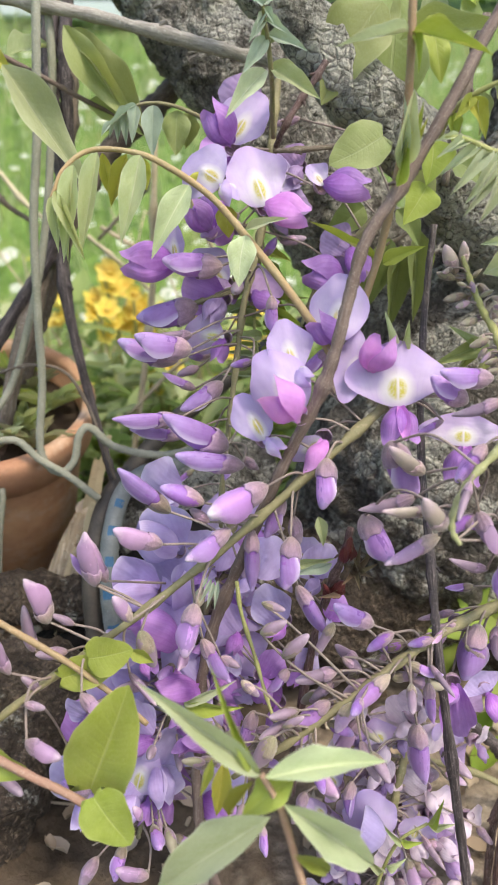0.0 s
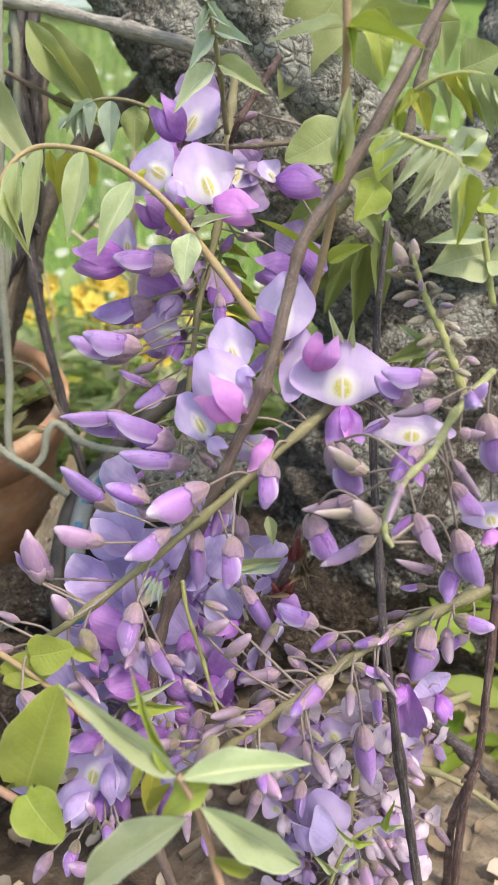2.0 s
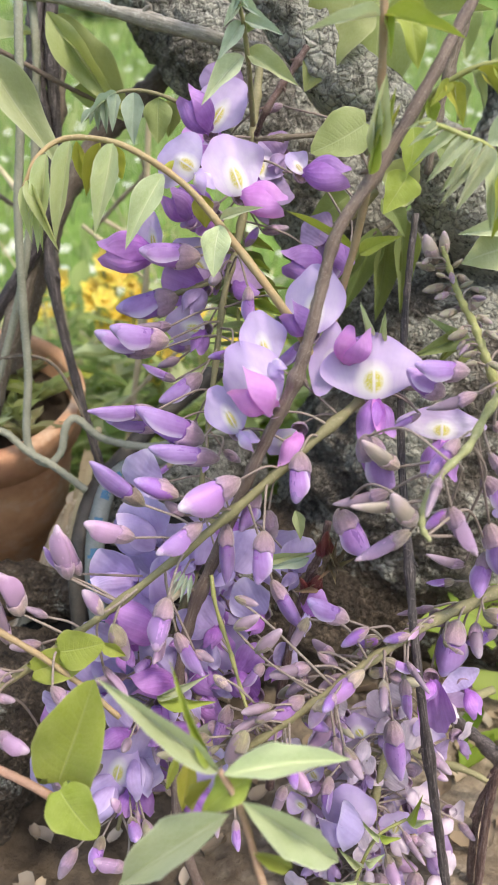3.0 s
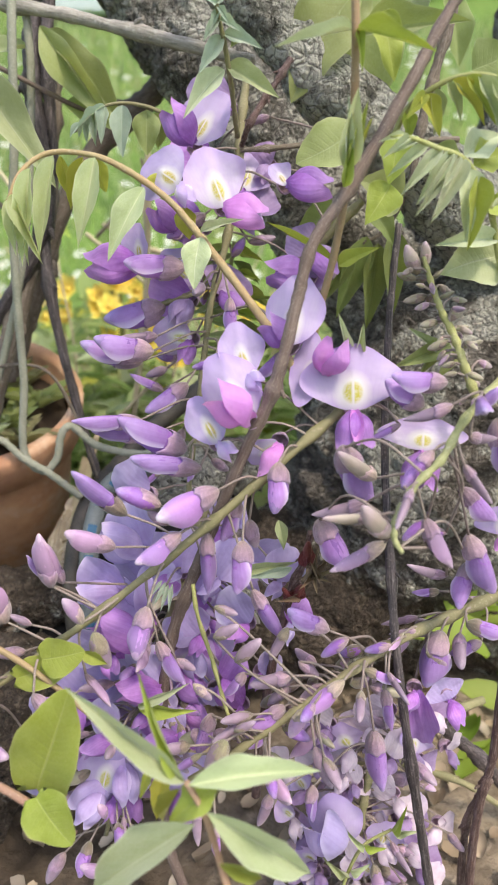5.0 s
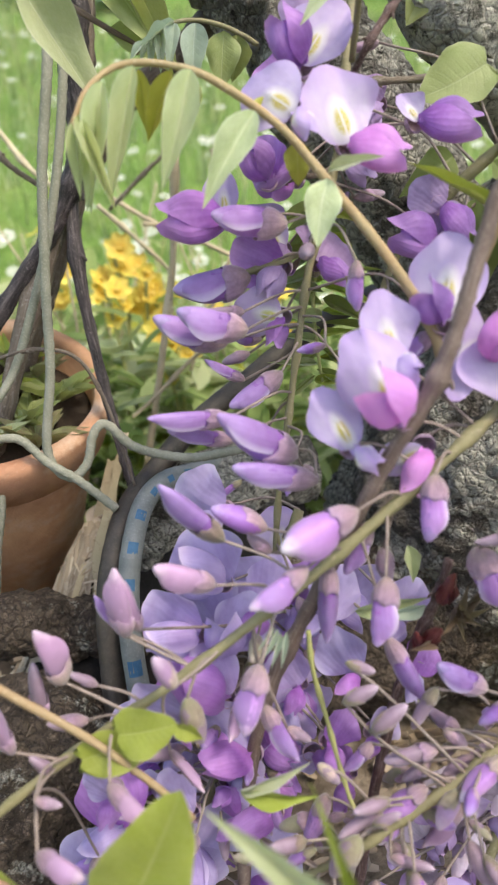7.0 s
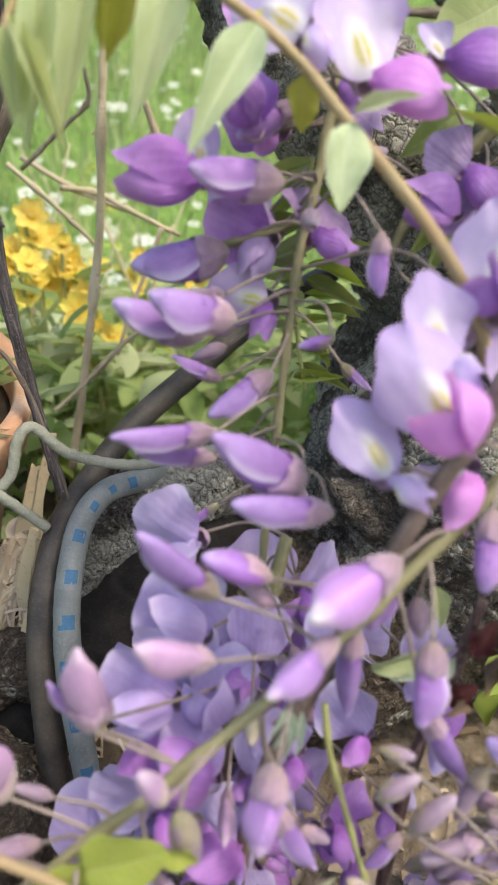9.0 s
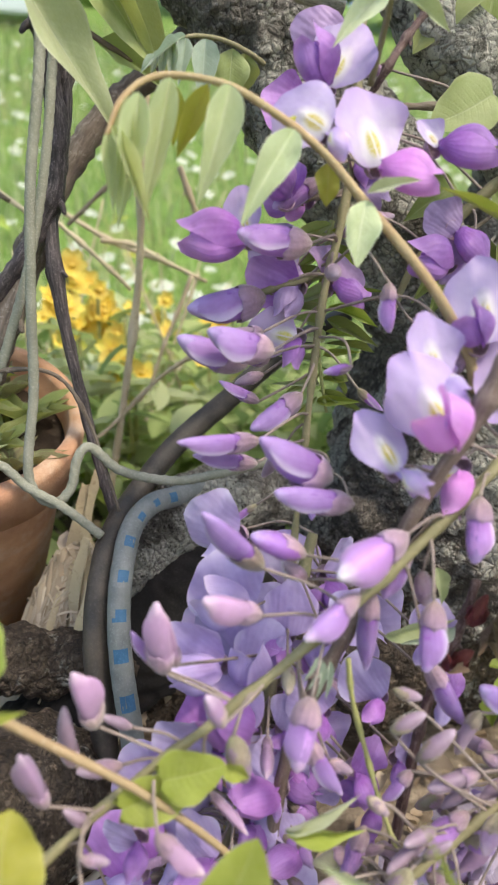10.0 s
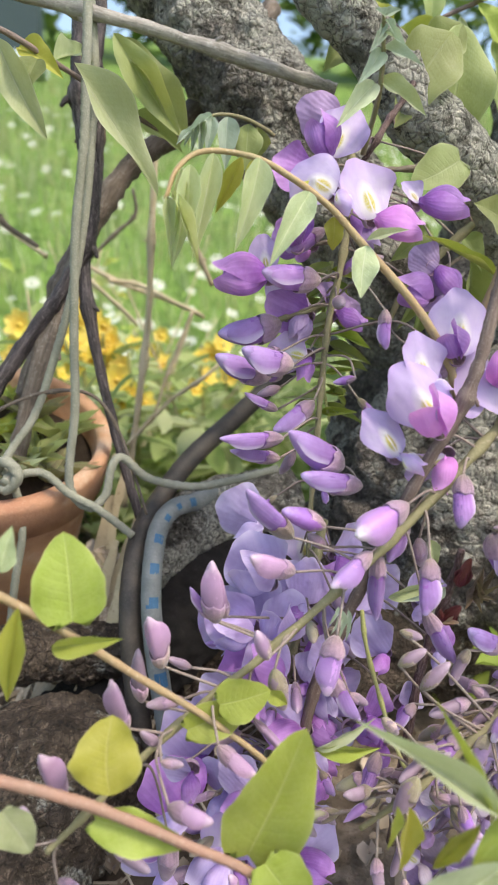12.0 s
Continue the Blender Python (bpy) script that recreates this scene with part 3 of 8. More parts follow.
def fill_buds(cluster, count, reach, tone, form, cup, length, seed, part_of=(0.05, 1.0)):
    """More closed buds round a cluster's stalk."""
    rnd = random.Random(seed)
    line = cluster[1]
    for i in range(count):
        f = part_of[0] + (part_of[1] - part_of[0]) * (i + rnd.random()) / count
        c = line[min(len(line) - 1, int(f * (len(line) - 1)))]
        a = 2.4 * i + rnd.uniform(-0.5, 0.5)
        out = Vector((math.cos(a), 0.7 * math.sin(a) + 0.25, rnd.uniform(-0.7, 0.3))).normalized()
        base = c + out * reach * rnd.uniform(0.6, 1.15)
        tip = base + (out + Vector((0, -0.2, rnd.uniform(-0.8, 0.1)))).normalized() * length * rnd.uniform(0.8, 1.2)
        bud(cluster, base, tip, tone[i % len(tone)], form[i % len(form)], cup[i % len(cup)])


def woody(name, points, r0, r1, stem, label, category, knots=(), group=""):
    """A twig or stem of uneven thickness with swollen joints."""
    top = thing(name, points[0], label, category, group)
    part("stem", tube_mesh("stem", points, r0, r1, 9, sides=12, rough=0.10, knots=knots, seed=len(label)), STEM[stem], top)
    line = glide(points, 9)
    for i, k in enumerate(knots):
        j = min(len(line) - 2, int(k * (len(line) - 1)))
        d = (line[j + 1] - line[j]).normalized()
        out = (d.cross(Vector((0.2, 1, 0.1))) * (1 if i % 2 else -1) + d * 0.5 + Vector((0, -0.4, 0.2))).normalized()
        r = r0 + (r1 - r0) * k
        part("side_bud", tube_mesh("side_bud", [line[j], line[j] + out * r * 1.6, line[j] + out * r * 2.3 + d * r * 0.5], r * 0.6, r * 0.18, 5, sides=8, rough=0.12), STEM[stem], top)
    return top


def leaf_bud(twig, base, tip, width):
    """A scaly winter bud: overlapping pointed scales, dark red."""
    base, tip = Vector(base), Vector(tip)
    d = tip - base
    b = part("leaf_bud", BUD_MESH["small"][0], STEM["wine"], twig, "dark red leaf bud", basis(d, (0, -1, 0.2), base, width * 1.6, d.length, width * 1.6))
    for i in range(4):
        t = 1.6 * i
        out = (d.orthogonal().normalized() * math.cos(t) + d.cross(d.orthogonal()).normalized() * math.sin(t)) * width * 0.45
        part("scale", LEAF_MESH["young"][i % 3], STEM["wine"], b, "", basis(d, out, base + out * 0.7, width * 0.8, d.length * (0.6 + 0.1 * i), d.length * 0.4))



# ---------------------------------------------------------------- lines of the ropes, hoses, stems and limbs
ROPE_HANGING = [(-0.0813, 0.1350, 0.3431), (-0.0828, 0.1320, 0.3171), (-0.0839, 0.1280, 0.2919), (-0.0849, 0.1250, 0.2683), (-0.0863, 0.1240, 0.2543), (-0.0890, 0.1220, 0.2296), (-0.0902, 0.1200, 0.1909), (-0.0903, 0.1180, 0.1638), (-0.0931, 0.1160, 0.1332), (-0.0858, 0.1150, 0.1229), (-0.0788, 0.1160, 0.1279), (-0.0761, 0.1180, 0.1391), (-0.0714, 0.1200, 0.1424), (-0.0606, 0.1200, 0.1332), (-0.0417, 0.1200, 0.1291), (-0.0246, 0.1200, 0.1316), (-0.0038, 0.1250, 0.1348)]
ROPE_KNOTTED = [(-0.0852, 0.1500, 0.3485), (-0.0821, 0.1460, 0.3175), (-0.0809, 0.1420, 0.2912), (-0.0827, 0.1380, 0.2641), (-0.0854, 0.1350, 0.2384), (-0.0906, 0.1320, 0.2098), (-0.0976, 0.1300, 0.1848), (-0.1064, 0.1260, 0.1596), (-0.1166, 0.1200, 0.1445), (-0.1170, 0.1160, 0.1373), (-0.1036, 0.1160, 0.1378), (-0.0931, 0.1140, 0.1294), (-0.0811, 0.1120, 0.1225), (-0.0679, 0.1120, 0.1110)]
ROPE_TAIL = [(-0.1163, 0.1180, 0.1359), (-0.1131, 0.1170, 0.1258), (-0.1123, 0.1160, 0.1111), (-0.1155, 0.1160, 0.0932), (-0.1188, 0.1180, 0.0708)]
KNOT = [(-0.1229, 0.1160, 0.1386), (-0.1171, 0.1120, 0.1440), (-0.1123, 0.1100, 0.1389), (-0.1169, 0.1120, 0.1326), (-0.1222, 0.1160, 0.1357), (-0.1195, 0.1200, 0.1401), (-0.1139, 0.1180, 0.1387), (-0.1173, 0.1100, 0.1357)]
HOSE_GREY = [(-0.0037, 0.1600, 0.1101), (-0.0254, 0.1450, 0.1171), (-0.0396, 0.1320, 0.1177), (-0.0496, 0.1240, 0.1178), (-0.0567, 0.1120, 0.1144), (-0.0602, 0.1000, 0.1053), (-0.0616, 0.0900, 0.0916), (-0.0607, 0.0820, 0.0760), (-0.0576, 0.0760, 0.0543), (-0.0544, 0.0720, 0.0308)]
HOSE_BLACK = [(0.0480, 0.2120, 0.1800), (0.0230, 0.1960, 0.1700), (0.0008, 0.1800, 0.1582), (-0.0148, 0.1700, 0.1474), (-0.0381, 0.1550, 0.1317), (-0.0546, 0.1400, 0.1162), (-0.0639, 0.1180, 0.1090), (-0.0681, 0.1040, 0.0974), (-0.0696, 0.0920, 0.0807), (-0.0680, 0.0840, 0.0598), (-0.0655, 0.0760, 0.0338), (-0.0635, 0.0700, 0.0116)]

woody("gnarled_vine", [(-0.0837, 0.1800, 0.3679), (-0.0852, 0.1760, 0.3382), (-0.0867, 0.1700, 0.3072), (-0.0874, 0.1650, 0.2868), (-0.0849, 0.1600, 0.2665), (-0.0829, 0.1580, 0.2484), (-0.0851, 0.1580, 0.2298), (-0.0940, 0.1560, 0.2106), (-0.1091, 0.1540, 0.1886), (-0.1268, 0.1500, 0.1617), (-0.1472, 0.1450, 0.1270)], 0.004, 0.0032, "black", "black gnarled stem twisted with a rope", "vine", (0.3, 0.62), "gnarled vines")
woody("gnarled_vine", [(-0.0771, 0.1860, 0.3710), (-0.0832, 0.1800, 0.3228), (-0.0799, 0.1750, 0.2913), (-0.0825, 0.1700, 0.2632), (-0.0848, 0.1660, 0.2347), (-0.0951, 0.1600, 0.2055), (-0.1085, 0.1500, 0.1667), (-0.1186, 0.1400, 0.1282), (-0.1290, 0.1350, 0.1011), (-0.1443, 0.1300, 0.0571)], 0.0034, 0.0042, "brown", "dark brown bare stem leaning over the pot", "vine", (0.3, 0.62), "gnarled vines")
woody("gnarled_vine", [(-0.0813, 0.1780, 0.3673), (-0.0784, 0.1720, 0.3251), (-0.0807, 0.1680, 0.3007), (-0.0801, 0.1640, 0.2805), (-0.0812, 0.1620, 0.2510), (-0.0862, 0.1580, 0.2179), (-0.0827, 0.1500, 0.1870), (-0.0748, 0.1420, 0.1505), (-0.0682, 0.1360, 0.1260), (-0.0638, 0.1320, 0.1112)], 0.003, 0.002, "black", "thin black stem hanging beside the pot", "vine", (0.3, 0.62), "gnarled vines")
woody("gnarled_vine", [(0.0057, 0.2200, 0.3452), (-0.0031, 0.2150, 0.3322), (-0.0272, 0.2050, 0.3000), (-0.0477, 0.2000, 0.2787), (-0.0661, 0.1950, 0.2622), (-0.0815, 0.1900, 0.2393), (-0.0937, 0.1850, 0.2144), (-0.1045, 0.1820, 0.1852), (-0.1166, 0.1780, 0.1501), (-0.1287, 0.1720, 0.1060), (-0.1409, 0.1650, 0.0611)], 0.005, 0.0058, "brown", "thick brown vine bending behind the leaves", "vine", (0.3, 0.62), "gnarled vines")
woody("dead_branch", [(-0.1340, 0.1500, 0.3209), (-0.1026, 0.1460, 0.3159), (-0.0686, 0.1400, 0.3094), (-0.0367, 0.1320, 0.3014), (-0.0023, 0.1260, 0.2928), (0.0108, 0.1240, 0.2897)], 0.0026, 0.0023, "grey", "long straight grey dead branch", "branch", (0.3, 0.62), "")
woody("dry_stalk", [(-0.0481, 0.2600, 0.2831), (-0.0508, 0.2550, 0.2376), (-0.0525, 0.2500, 0.1905), (-0.0591, 0.2400, 0.1357), (-0.0676, 0.2300, 0.0797)], 0.0017, 0.002, "straw", "upright straw-coloured dry stalk", "stalk", (0.3, 0.62), "dry stalks")
woody("dry_stalk", [(-0.0104, 0.2500, 0.1611), (-0.0227, 0.2450, 0.1523), (-0.0413, 0.2400, 0.1404), (-0.0639, 0.2350, 0.1179), (-0.0744, 0.2300, 0.1095)], 0.0012, 0.001, "straw", "slanting straw-coloured dry stalk", "stalk", (0.3, 0.62), "dry stalks")
woody("dry_stalk", [(-0.1378, 0.1300, 0.1503), (-0.1140, 0.1280, 0.1644), (-0.0955, 0.1260, 0.1696), (-0.0818, 0.1260, 0.1663), (-0.0727, 0.1240, 0.1521), (-0.0663, 0.1220, 0.1332), (-0.0616, 0.1200, 0.1171)], 0.0008, 0.0006, "brown", "thin dark arching dry tendril", "stalk", (0.3, 0.62), "dry stalks")
woody("dry_stalk", [(-0.1717, 0.3000, 0.2760), (-0.1536, 0.3000, 0.2578), (-0.1336, 0.2900, 0.2356), (-0.1102, 0.2800, 0.2194)], 0.0016, 0.0014, "straw", "slanting beige dry stalk in the grass", "stalk", (0.3, 0.62), "dry stalks")
woody("dry_stalk", [(-0.0318, 0.2600, 0.2461), (-0.0235, 0.2600, 0.2260), (-0.0144, 0.2600, 0.2068)], 0.0016, 0.0014, "straw", "broken beige stalk behind the flowers", "stalk", (0.3, 0.62), "dry stalks")
woody("dry_stalk", [(-0.0981, 0.3600, 0.2189), (-0.0666, 0.3500, 0.2026), (-0.0392, 0.3400, 0.1940), (-0.0082, 0.3300, 0.1818)], 0.0016, 0.0012, "straw", "lying beige stalk in the grass", "stalk", (0.3, 0.62), "dry stalks")
woody("dry_stalk", [(-0.0914, 0.3000, 0.2133), (-0.0700, 0.3000, 0.2345), (-0.0577, 0.3000, 0.2467), (-0.0593, 0.3000, 0.2616)], 0.0012, 0.001, "brown", "forked brown stalk in the grass", "stalk", (0.3, 0.62), "dry stalks")
woody("dry_stalk", [(-0.1489, 0.2200, 0.2656), (-0.1365, 0.2200, 0.2504), (-0.1264, 0.2200, 0.2359), (-0.1101, 0.2200, 0.2250)], 0.0014, 0.0012, "brown", "slanting dead stalk reaching into the grass", "stalk", (0.3, 0.62), "dry stalks")
woody("dry_stalk", [(-0.0983, 0.3000, 0.2159), (-0.0828, 0.3000, 0.2030), (-0.0651, 0.3000, 0.1874), (-0.0561, 0.3000, 0.1785)], 0.0014, 0.0011, "straw", "beige stalk lying over the flowers", "stalk", (0.3, 0.62), "dry stalks")
woody("dry_stalk", [(-0.0741, 0.3200, 0.2050), (-0.0555, 0.3200, 0.2033), (-0.0372, 0.3100, 0.1955), (-0.0156, 0.3000, 0.1864)], 0.0016, 0.0012, "straw", "pale horizontal dry stalk", "stalk", (0.3, 0.62), "dry stalks")
woody("dry_stalk", [(-0.0208, 0.3000, 0.1881), (-0.0294, 0.3000, 0.1640), (-0.0375, 0.3000, 0.1432), (-0.0449, 0.3000, 0.1180)], 0.0013, 0.001, "straw", "thin upright brown stalk in the herbs", "stalk", (0.3, 0.62), "dry stalks")
woody("dry_stalk", [(-0.0066, 0.4000, 0.1816), (-0.0152, 0.4000, 0.1547), (-0.0262, 0.4000, 0.1178), (-0.0282, 0.4000, 0.0893)], 0.0012, 0.001, "straw", "thin brown stalk among the yellow flowers", "stalk", (0.3, 0.62), "dry stalks")

TRUNK_LINE = [(0.1896, 0.2200, 0.4108), (0.1869, 0.2000, 0.3360), (0.1784, 0.1850, 0.2590), (0.1510, 0.1750, 0.1991), (0.1129, 0.1650, 0.1422), (0.0956, 0.1650, 0.0978), (0.0845, 0.1700, 0.0472)]
LIMB_LICHEN = [(-0.0120, 0.1080, 0.3290), (0.0001, 0.1000, 0.3125), (0.0229, 0.1000, 0.2925), (0.0335, 0.1000, 0.2805), (0.0460, 0.1000, 0.2712), (0.0640, 0.1060, 0.2580), (0.0950, 0.1220, 0.2350), (0.1400, 0.1500, 0.2000)]
LIMB_GREY = [(-0.0680, 0.2000, 0.3779), (-0.0487, 0.1900, 0.3459), (-0.0267, 0.1800, 0.3182), (-0.0007, 0.1750, 0.2867), (0.0327, 0.1700, 0.2439), (0.0802, 0.1750, 0.1855), (0.1282, 0.1800, 0.1236)]
LOG_LINE = [(0.1909, 0.1900, 0.0087), (0.1129, 0.1650, 0.0388), (0.0600, 0.1500, 0.0441), (0.0088, 0.1500, 0.0337), (-0.0321, 0.1600, 0.0128), (-0.0744, 0.1700, -0.0293), (-0.1105, 0.1600, -0.0837), (-0.1311, 0.1400, -0.1387)]
ROOT_LINE = [(-0.0694, 0.0900, 0.0115), (-0.0936, 0.0750, 0.0259), (-0.1112, 0.0600, 0.0221), (-0.1282, 0.0500, 0.0081), (-0.1445, 0.0400, -0.0095)]
RIDGE_LINE = [(-0.1480, 0.1000, 0.0580), (-0.1280, 0.1040, 0.0620), (-0.1130, 0.1080, 0.0630), (-0.1000, 0.1100, 0.0610), (-0.0890, 0.1120, 0.0570), (-0.0760, 0.1140, 0.0570), (-0.0580, 0.1170, 0.0500)]
LIP_LINE = [(-0.0560, 0.1300, 0.0740), (-0.0534, 0.1350, 0.0890), (-0.0437, 0.1400, 0.1010), (-0.0284, 0.1460, 0.1060), (-0.0096, 0.1520, 0.1080), (0.0118, 0.1580, 0.1090)]
# Line of the solid tube that stands for the darkness inside the hollow.
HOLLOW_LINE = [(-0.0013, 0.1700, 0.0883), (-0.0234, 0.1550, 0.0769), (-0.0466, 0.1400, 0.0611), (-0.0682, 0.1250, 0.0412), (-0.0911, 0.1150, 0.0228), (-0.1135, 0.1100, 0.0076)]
STRIPS = [
    ((-0.0700, 0.1380, 0.0600), (-0.0610, 0.1420, 0.0980), 0.0045, "straw"),
    ((-0.0800, 0.1340, 0.0580), (-0.0660, 0.1400, 0.1060), 0.0055, "straw"),
    ((-0.0870, 0.1360, 0.0520), (-0.0760, 0.1400, 0.0920), 0.0048, "straw"),
    ((-0.0900, 0.1200, 0.0450), (-0.0640, 0.1280, 0.0640), 0.0045, "straw"),
    ((-0.0980, 0.1100, 0.0360), (-0.0700, 0.1180, 0.0500), 0.0042, "straw"),
    ((-0.0760, 0.1500, 0.0700), (-0.0700, 0.1600, 0.1240), 0.0040, "straw"),
    ((-0.0830, 0.1520, 0.0620), (-0.0780, 0.1600, 0.1120), 0.0050, "straw"),
    ((-0.1020, 0.1200, 0.0300), (-0.0800, 0.1260, 0.0520), 0.0050, "straw"),
]
BOX_AT = Vector((-0.9888, 6.2000, 1.7518))
POT_AT = Vector((-0.1275, 0.1550, 0.1460))
YELLOW_AT = [
    (-0.100, 0.370, 0.187),
    (-0.092, 0.380, 0.173),
    (-0.105, 0.360, 0.163),
    (-0.078, 0.370, 0.168),
    (-0.066, 0.380, 0.161),
    (-0.060, 0.360, 0.152),
    (-0.066, 0.360, 0.123),
    (-0.055, 0.370, 0.128),
    (-0.150, 0.420, 0.162),
    (-0.168, 0.450, 0.156),
    (0.025, 0.440, 0.150),
    (0.004, 0.430, 0.136),
    (-0.118, 0.430, 0.150),
    (-0.030, 0.460, 0.148),
]


# ---------------------------------------------------------------- ground
def land(x, y):
    """The height of the ground: nearly level by the trunk, rising as a grassy bank behind."""
    bank = 0.29 * max(0.0, min(y, 16.0) - 1.1)
    soft = min(1.0, max(0.0, (y - 0.9) / 0.8))
    near = 0.010 * noise.noise((9 * x, 9 * y, 0)) + 0.004 * noise.noise((40 * x, 40 * y, 3))
    mound = 0.096 * math.exp(-(((x + 0.080) / 0.036) ** 2) - ((y - 0.152) / 0.042) ** 2)
    return -0.012 + mound + bank * soft + near + 0.05 * soft * noise.noise((1.3 * x, 1.3 * y, 7))


def ground():
    def rows(a, b, n, far):
        inner = [a + (b - a) * i / n for i in range(n + 1)]
        return [-f for f in reversed(far)] + inner + list(far)

    xs = rows(-0.8, 0.8, 64, (1.0, 1.4, 2, 3, 4.5, 7, 11, 18, 40, 120, 320))
    ys = [-320, -100, -30, -10, -4, -2, -1] + [-0.6 + 2.0 * i / 72 for i in range(73)] + [1.5, 1.7, 2, 2.4, 3, 3.6, 4.4, 5.5, 7, 9, 11, 13, 15, 16, 17, 20, 30, 60, 140, 320]
    verts = [(x, y, land(x, y)) for y in ys for x in xs]
    n = len(xs)
    faces = [(j * n + i, j * n + i + 1, (j + 1) * n + i + 1, (j + 1) * n + i) for j in range(len(ys) - 1) for i in range(n - 1)]
    g = Nodes("soil_litter_and_turf")
    y = n_y = g.node("ShaderNodeSeparateXYZ", i0=g.coord()).outputs[1]
    big, mid, fine = g.noise(6.0, 5.0), g.noise(45.0, 5.0), g.noise(320.0, 4.0, 0.7)
    chips = g.cells(130.0)
    litter = g.mix(g.span(mid, 0.35, 0.65), (0.14, 0.108, 0.080), (0.32, 0.262, 0.20))
    litter = g.mix(g.span(chips, 0.1, 0.5, 0.5, 0.0), litter, (0.47, 0.40, 0.32))
    litter = g.mix(g.span(fine, 0.5, 0.75, 0.0, 0.6), litter, (0.07, 0.05, 0.035))
    # Sun and shade painted in: a pale litter patch, darker soil around it.
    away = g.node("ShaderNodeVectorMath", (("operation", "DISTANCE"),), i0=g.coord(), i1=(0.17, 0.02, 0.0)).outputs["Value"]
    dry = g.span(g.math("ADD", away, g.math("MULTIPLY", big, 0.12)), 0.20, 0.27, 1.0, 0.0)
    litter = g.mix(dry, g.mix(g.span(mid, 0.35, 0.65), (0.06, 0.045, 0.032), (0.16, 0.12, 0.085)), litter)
    turf = g.mix(g.span(mid, 0.3, 0.7), (0.09, 0.17, 0.03), (0.20, 0.32, 0.08))
    turf = g.mix(g.span(big, 0.5, 0.75, 0.0, 0.5), turf, (0.30, 0.32, 0.11))
    centre = g.node("ShaderNodeVectorMath", (("operation", "DISTANCE"),), i0=g.coord(), i1=(0.05, -0.25, 0.0)).outputs["Value"]
    where = g.span(g.math("ADD", centre, g.math("MULTIPLY", big, 0.35)), 0.80, 1.05)
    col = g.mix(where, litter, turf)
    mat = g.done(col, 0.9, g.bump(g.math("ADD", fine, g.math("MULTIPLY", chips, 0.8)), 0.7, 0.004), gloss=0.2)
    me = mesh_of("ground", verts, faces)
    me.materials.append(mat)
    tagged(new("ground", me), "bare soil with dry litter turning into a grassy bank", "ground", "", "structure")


ground()


# ---------------------------------------------------------------- old tree
def bark_mat(name, dark, light, lichen):
    """Cracked bark: small flakes and plates between black gaps, moss tint, pale lichen crusts with black specks."""
    n = Nodes(name)
    p = n.coord()
    warp = n.node("ShaderNodeVectorMath", (("operation", "MULTIPLY_ADD"),), i0=n.node("ShaderNodeTexNoise", Scale=60.0, Detail=5.0, Vector=p).outputs[1], i1=(0.024, 0.024, 0.024), i2=p).outputs[0]
    flake = n.cells(130.0, "DISTANCE_TO_EDGE", warp)
    gentle = n.node("ShaderNodeVectorMath", (("operation", "MULTIPLY_ADD"),), i0=n.node("ShaderNodeTexNoise", Scale=240.0, Detail=4.0, Vector=p).outputs[1], i1=(0.0045, 0.0045, 0.0045), i2=p).outputs[0]
    small = n.cells(260.0, "DISTANCE_TO_EDGE", gentle)
    mid, fine, grit = n.noise(75.0, 8.0, 0.74), n.noise(800.0, 5.0, 0.75), n.noise(230.0, 7.0, 0.8)
    blot = n.noise(26.0, 6.0, 0.68)
    tint = n.node("ShaderNodeTexVoronoi", Scale=85.0, Vector=warp).outputs[1]
    base = n.mix(n.span(mid, 0.38, 0.60), dark, light)
    base = n.mix(0.4, base, n.mix(n.span(tint, 0.2, 0.8), tuple(0.6 * c for c in dark), tuple(1.3 * c for c in light)))
    base = n.mix(n.span(blot, 0.54, 0.66, 0.0, 0.5), base, (0.17, 0.145, 0.085))
    crust = n.span(n.math("ADD", blot, n.math("MULTIPLY", mid, 0.6)), 0.90 - 0.24 * lichen, 0.96 - 0.24 * lichen)
    base = n.mix(n.math("MULTIPLY", crust, 0.9), base, (0.72, 0.71, 0.63))
    base = n.mix(n.span(grit, 0.54, 0.62, 0.0, 0.8), base, tuple(min(0.8, 2.0 * c) for c in light))
    base = n.mix(n.span(grit, 0.38, 0.45, 0.9, 0.0), base, (0.035, 0.03, 0.026))
    base = n.mix(n.span(fine, 0.36, 0.44, 0.55, 0.0), base, (0.04, 0.034, 0.03))
    base = n.mix(n.math("MULTIPLY", n.span(flake, 0.0, 0.06, 0.4, 0.0), n.span(blot, 0.47, 0.58)), base, (0.022, 0.018, 0.016))
    base = n.mix(n.math("MULTIPLY", n.span(small, 0.0, 0.12, 0.7, 0.0), n.span(mid, 0.40, 0.58)), base, (0.04, 0.032, 0.03))
    high = n.math("ADD", n.math("ADD", n.math("MULTIPLY", n.span(flake, 0.0, 0.2), n.span(blot, 0.44, 0.62)), n.math("MULTIPLY", n.span(small, 0.0, 0.22), 0.7)), n.math("ADD", n.math("MULTIPLY", grit, 1.6), n.math("ADD", mid, n.math("MULTIPLY", fine, 0.4))))
    return n.done(base, 0.85, n.bump(high, 1.0, 0.004), gloss=0.25)


BARK = {
    "bark": bark_mat("bark_cracked_grey", (0.105, 0.090, 0.076), (0.275, 0.245, 0.212), 0.44),
    "grey": bark_mat("bark_grey_lichen", (0.16, 0.148, 0.128), (0.35, 0.33, 0.295), 0.62),
    "brown": bark_mat("bark_dark_brown", (0.078, 0.059, 0.046), (0.185, 0.145, 0.113), 0.1),
    "lichen": bark_mat("bark_with_lichen", (0.15, 0.145, 0.122), (0.34, 0.33, 0.285), 0.86),
}


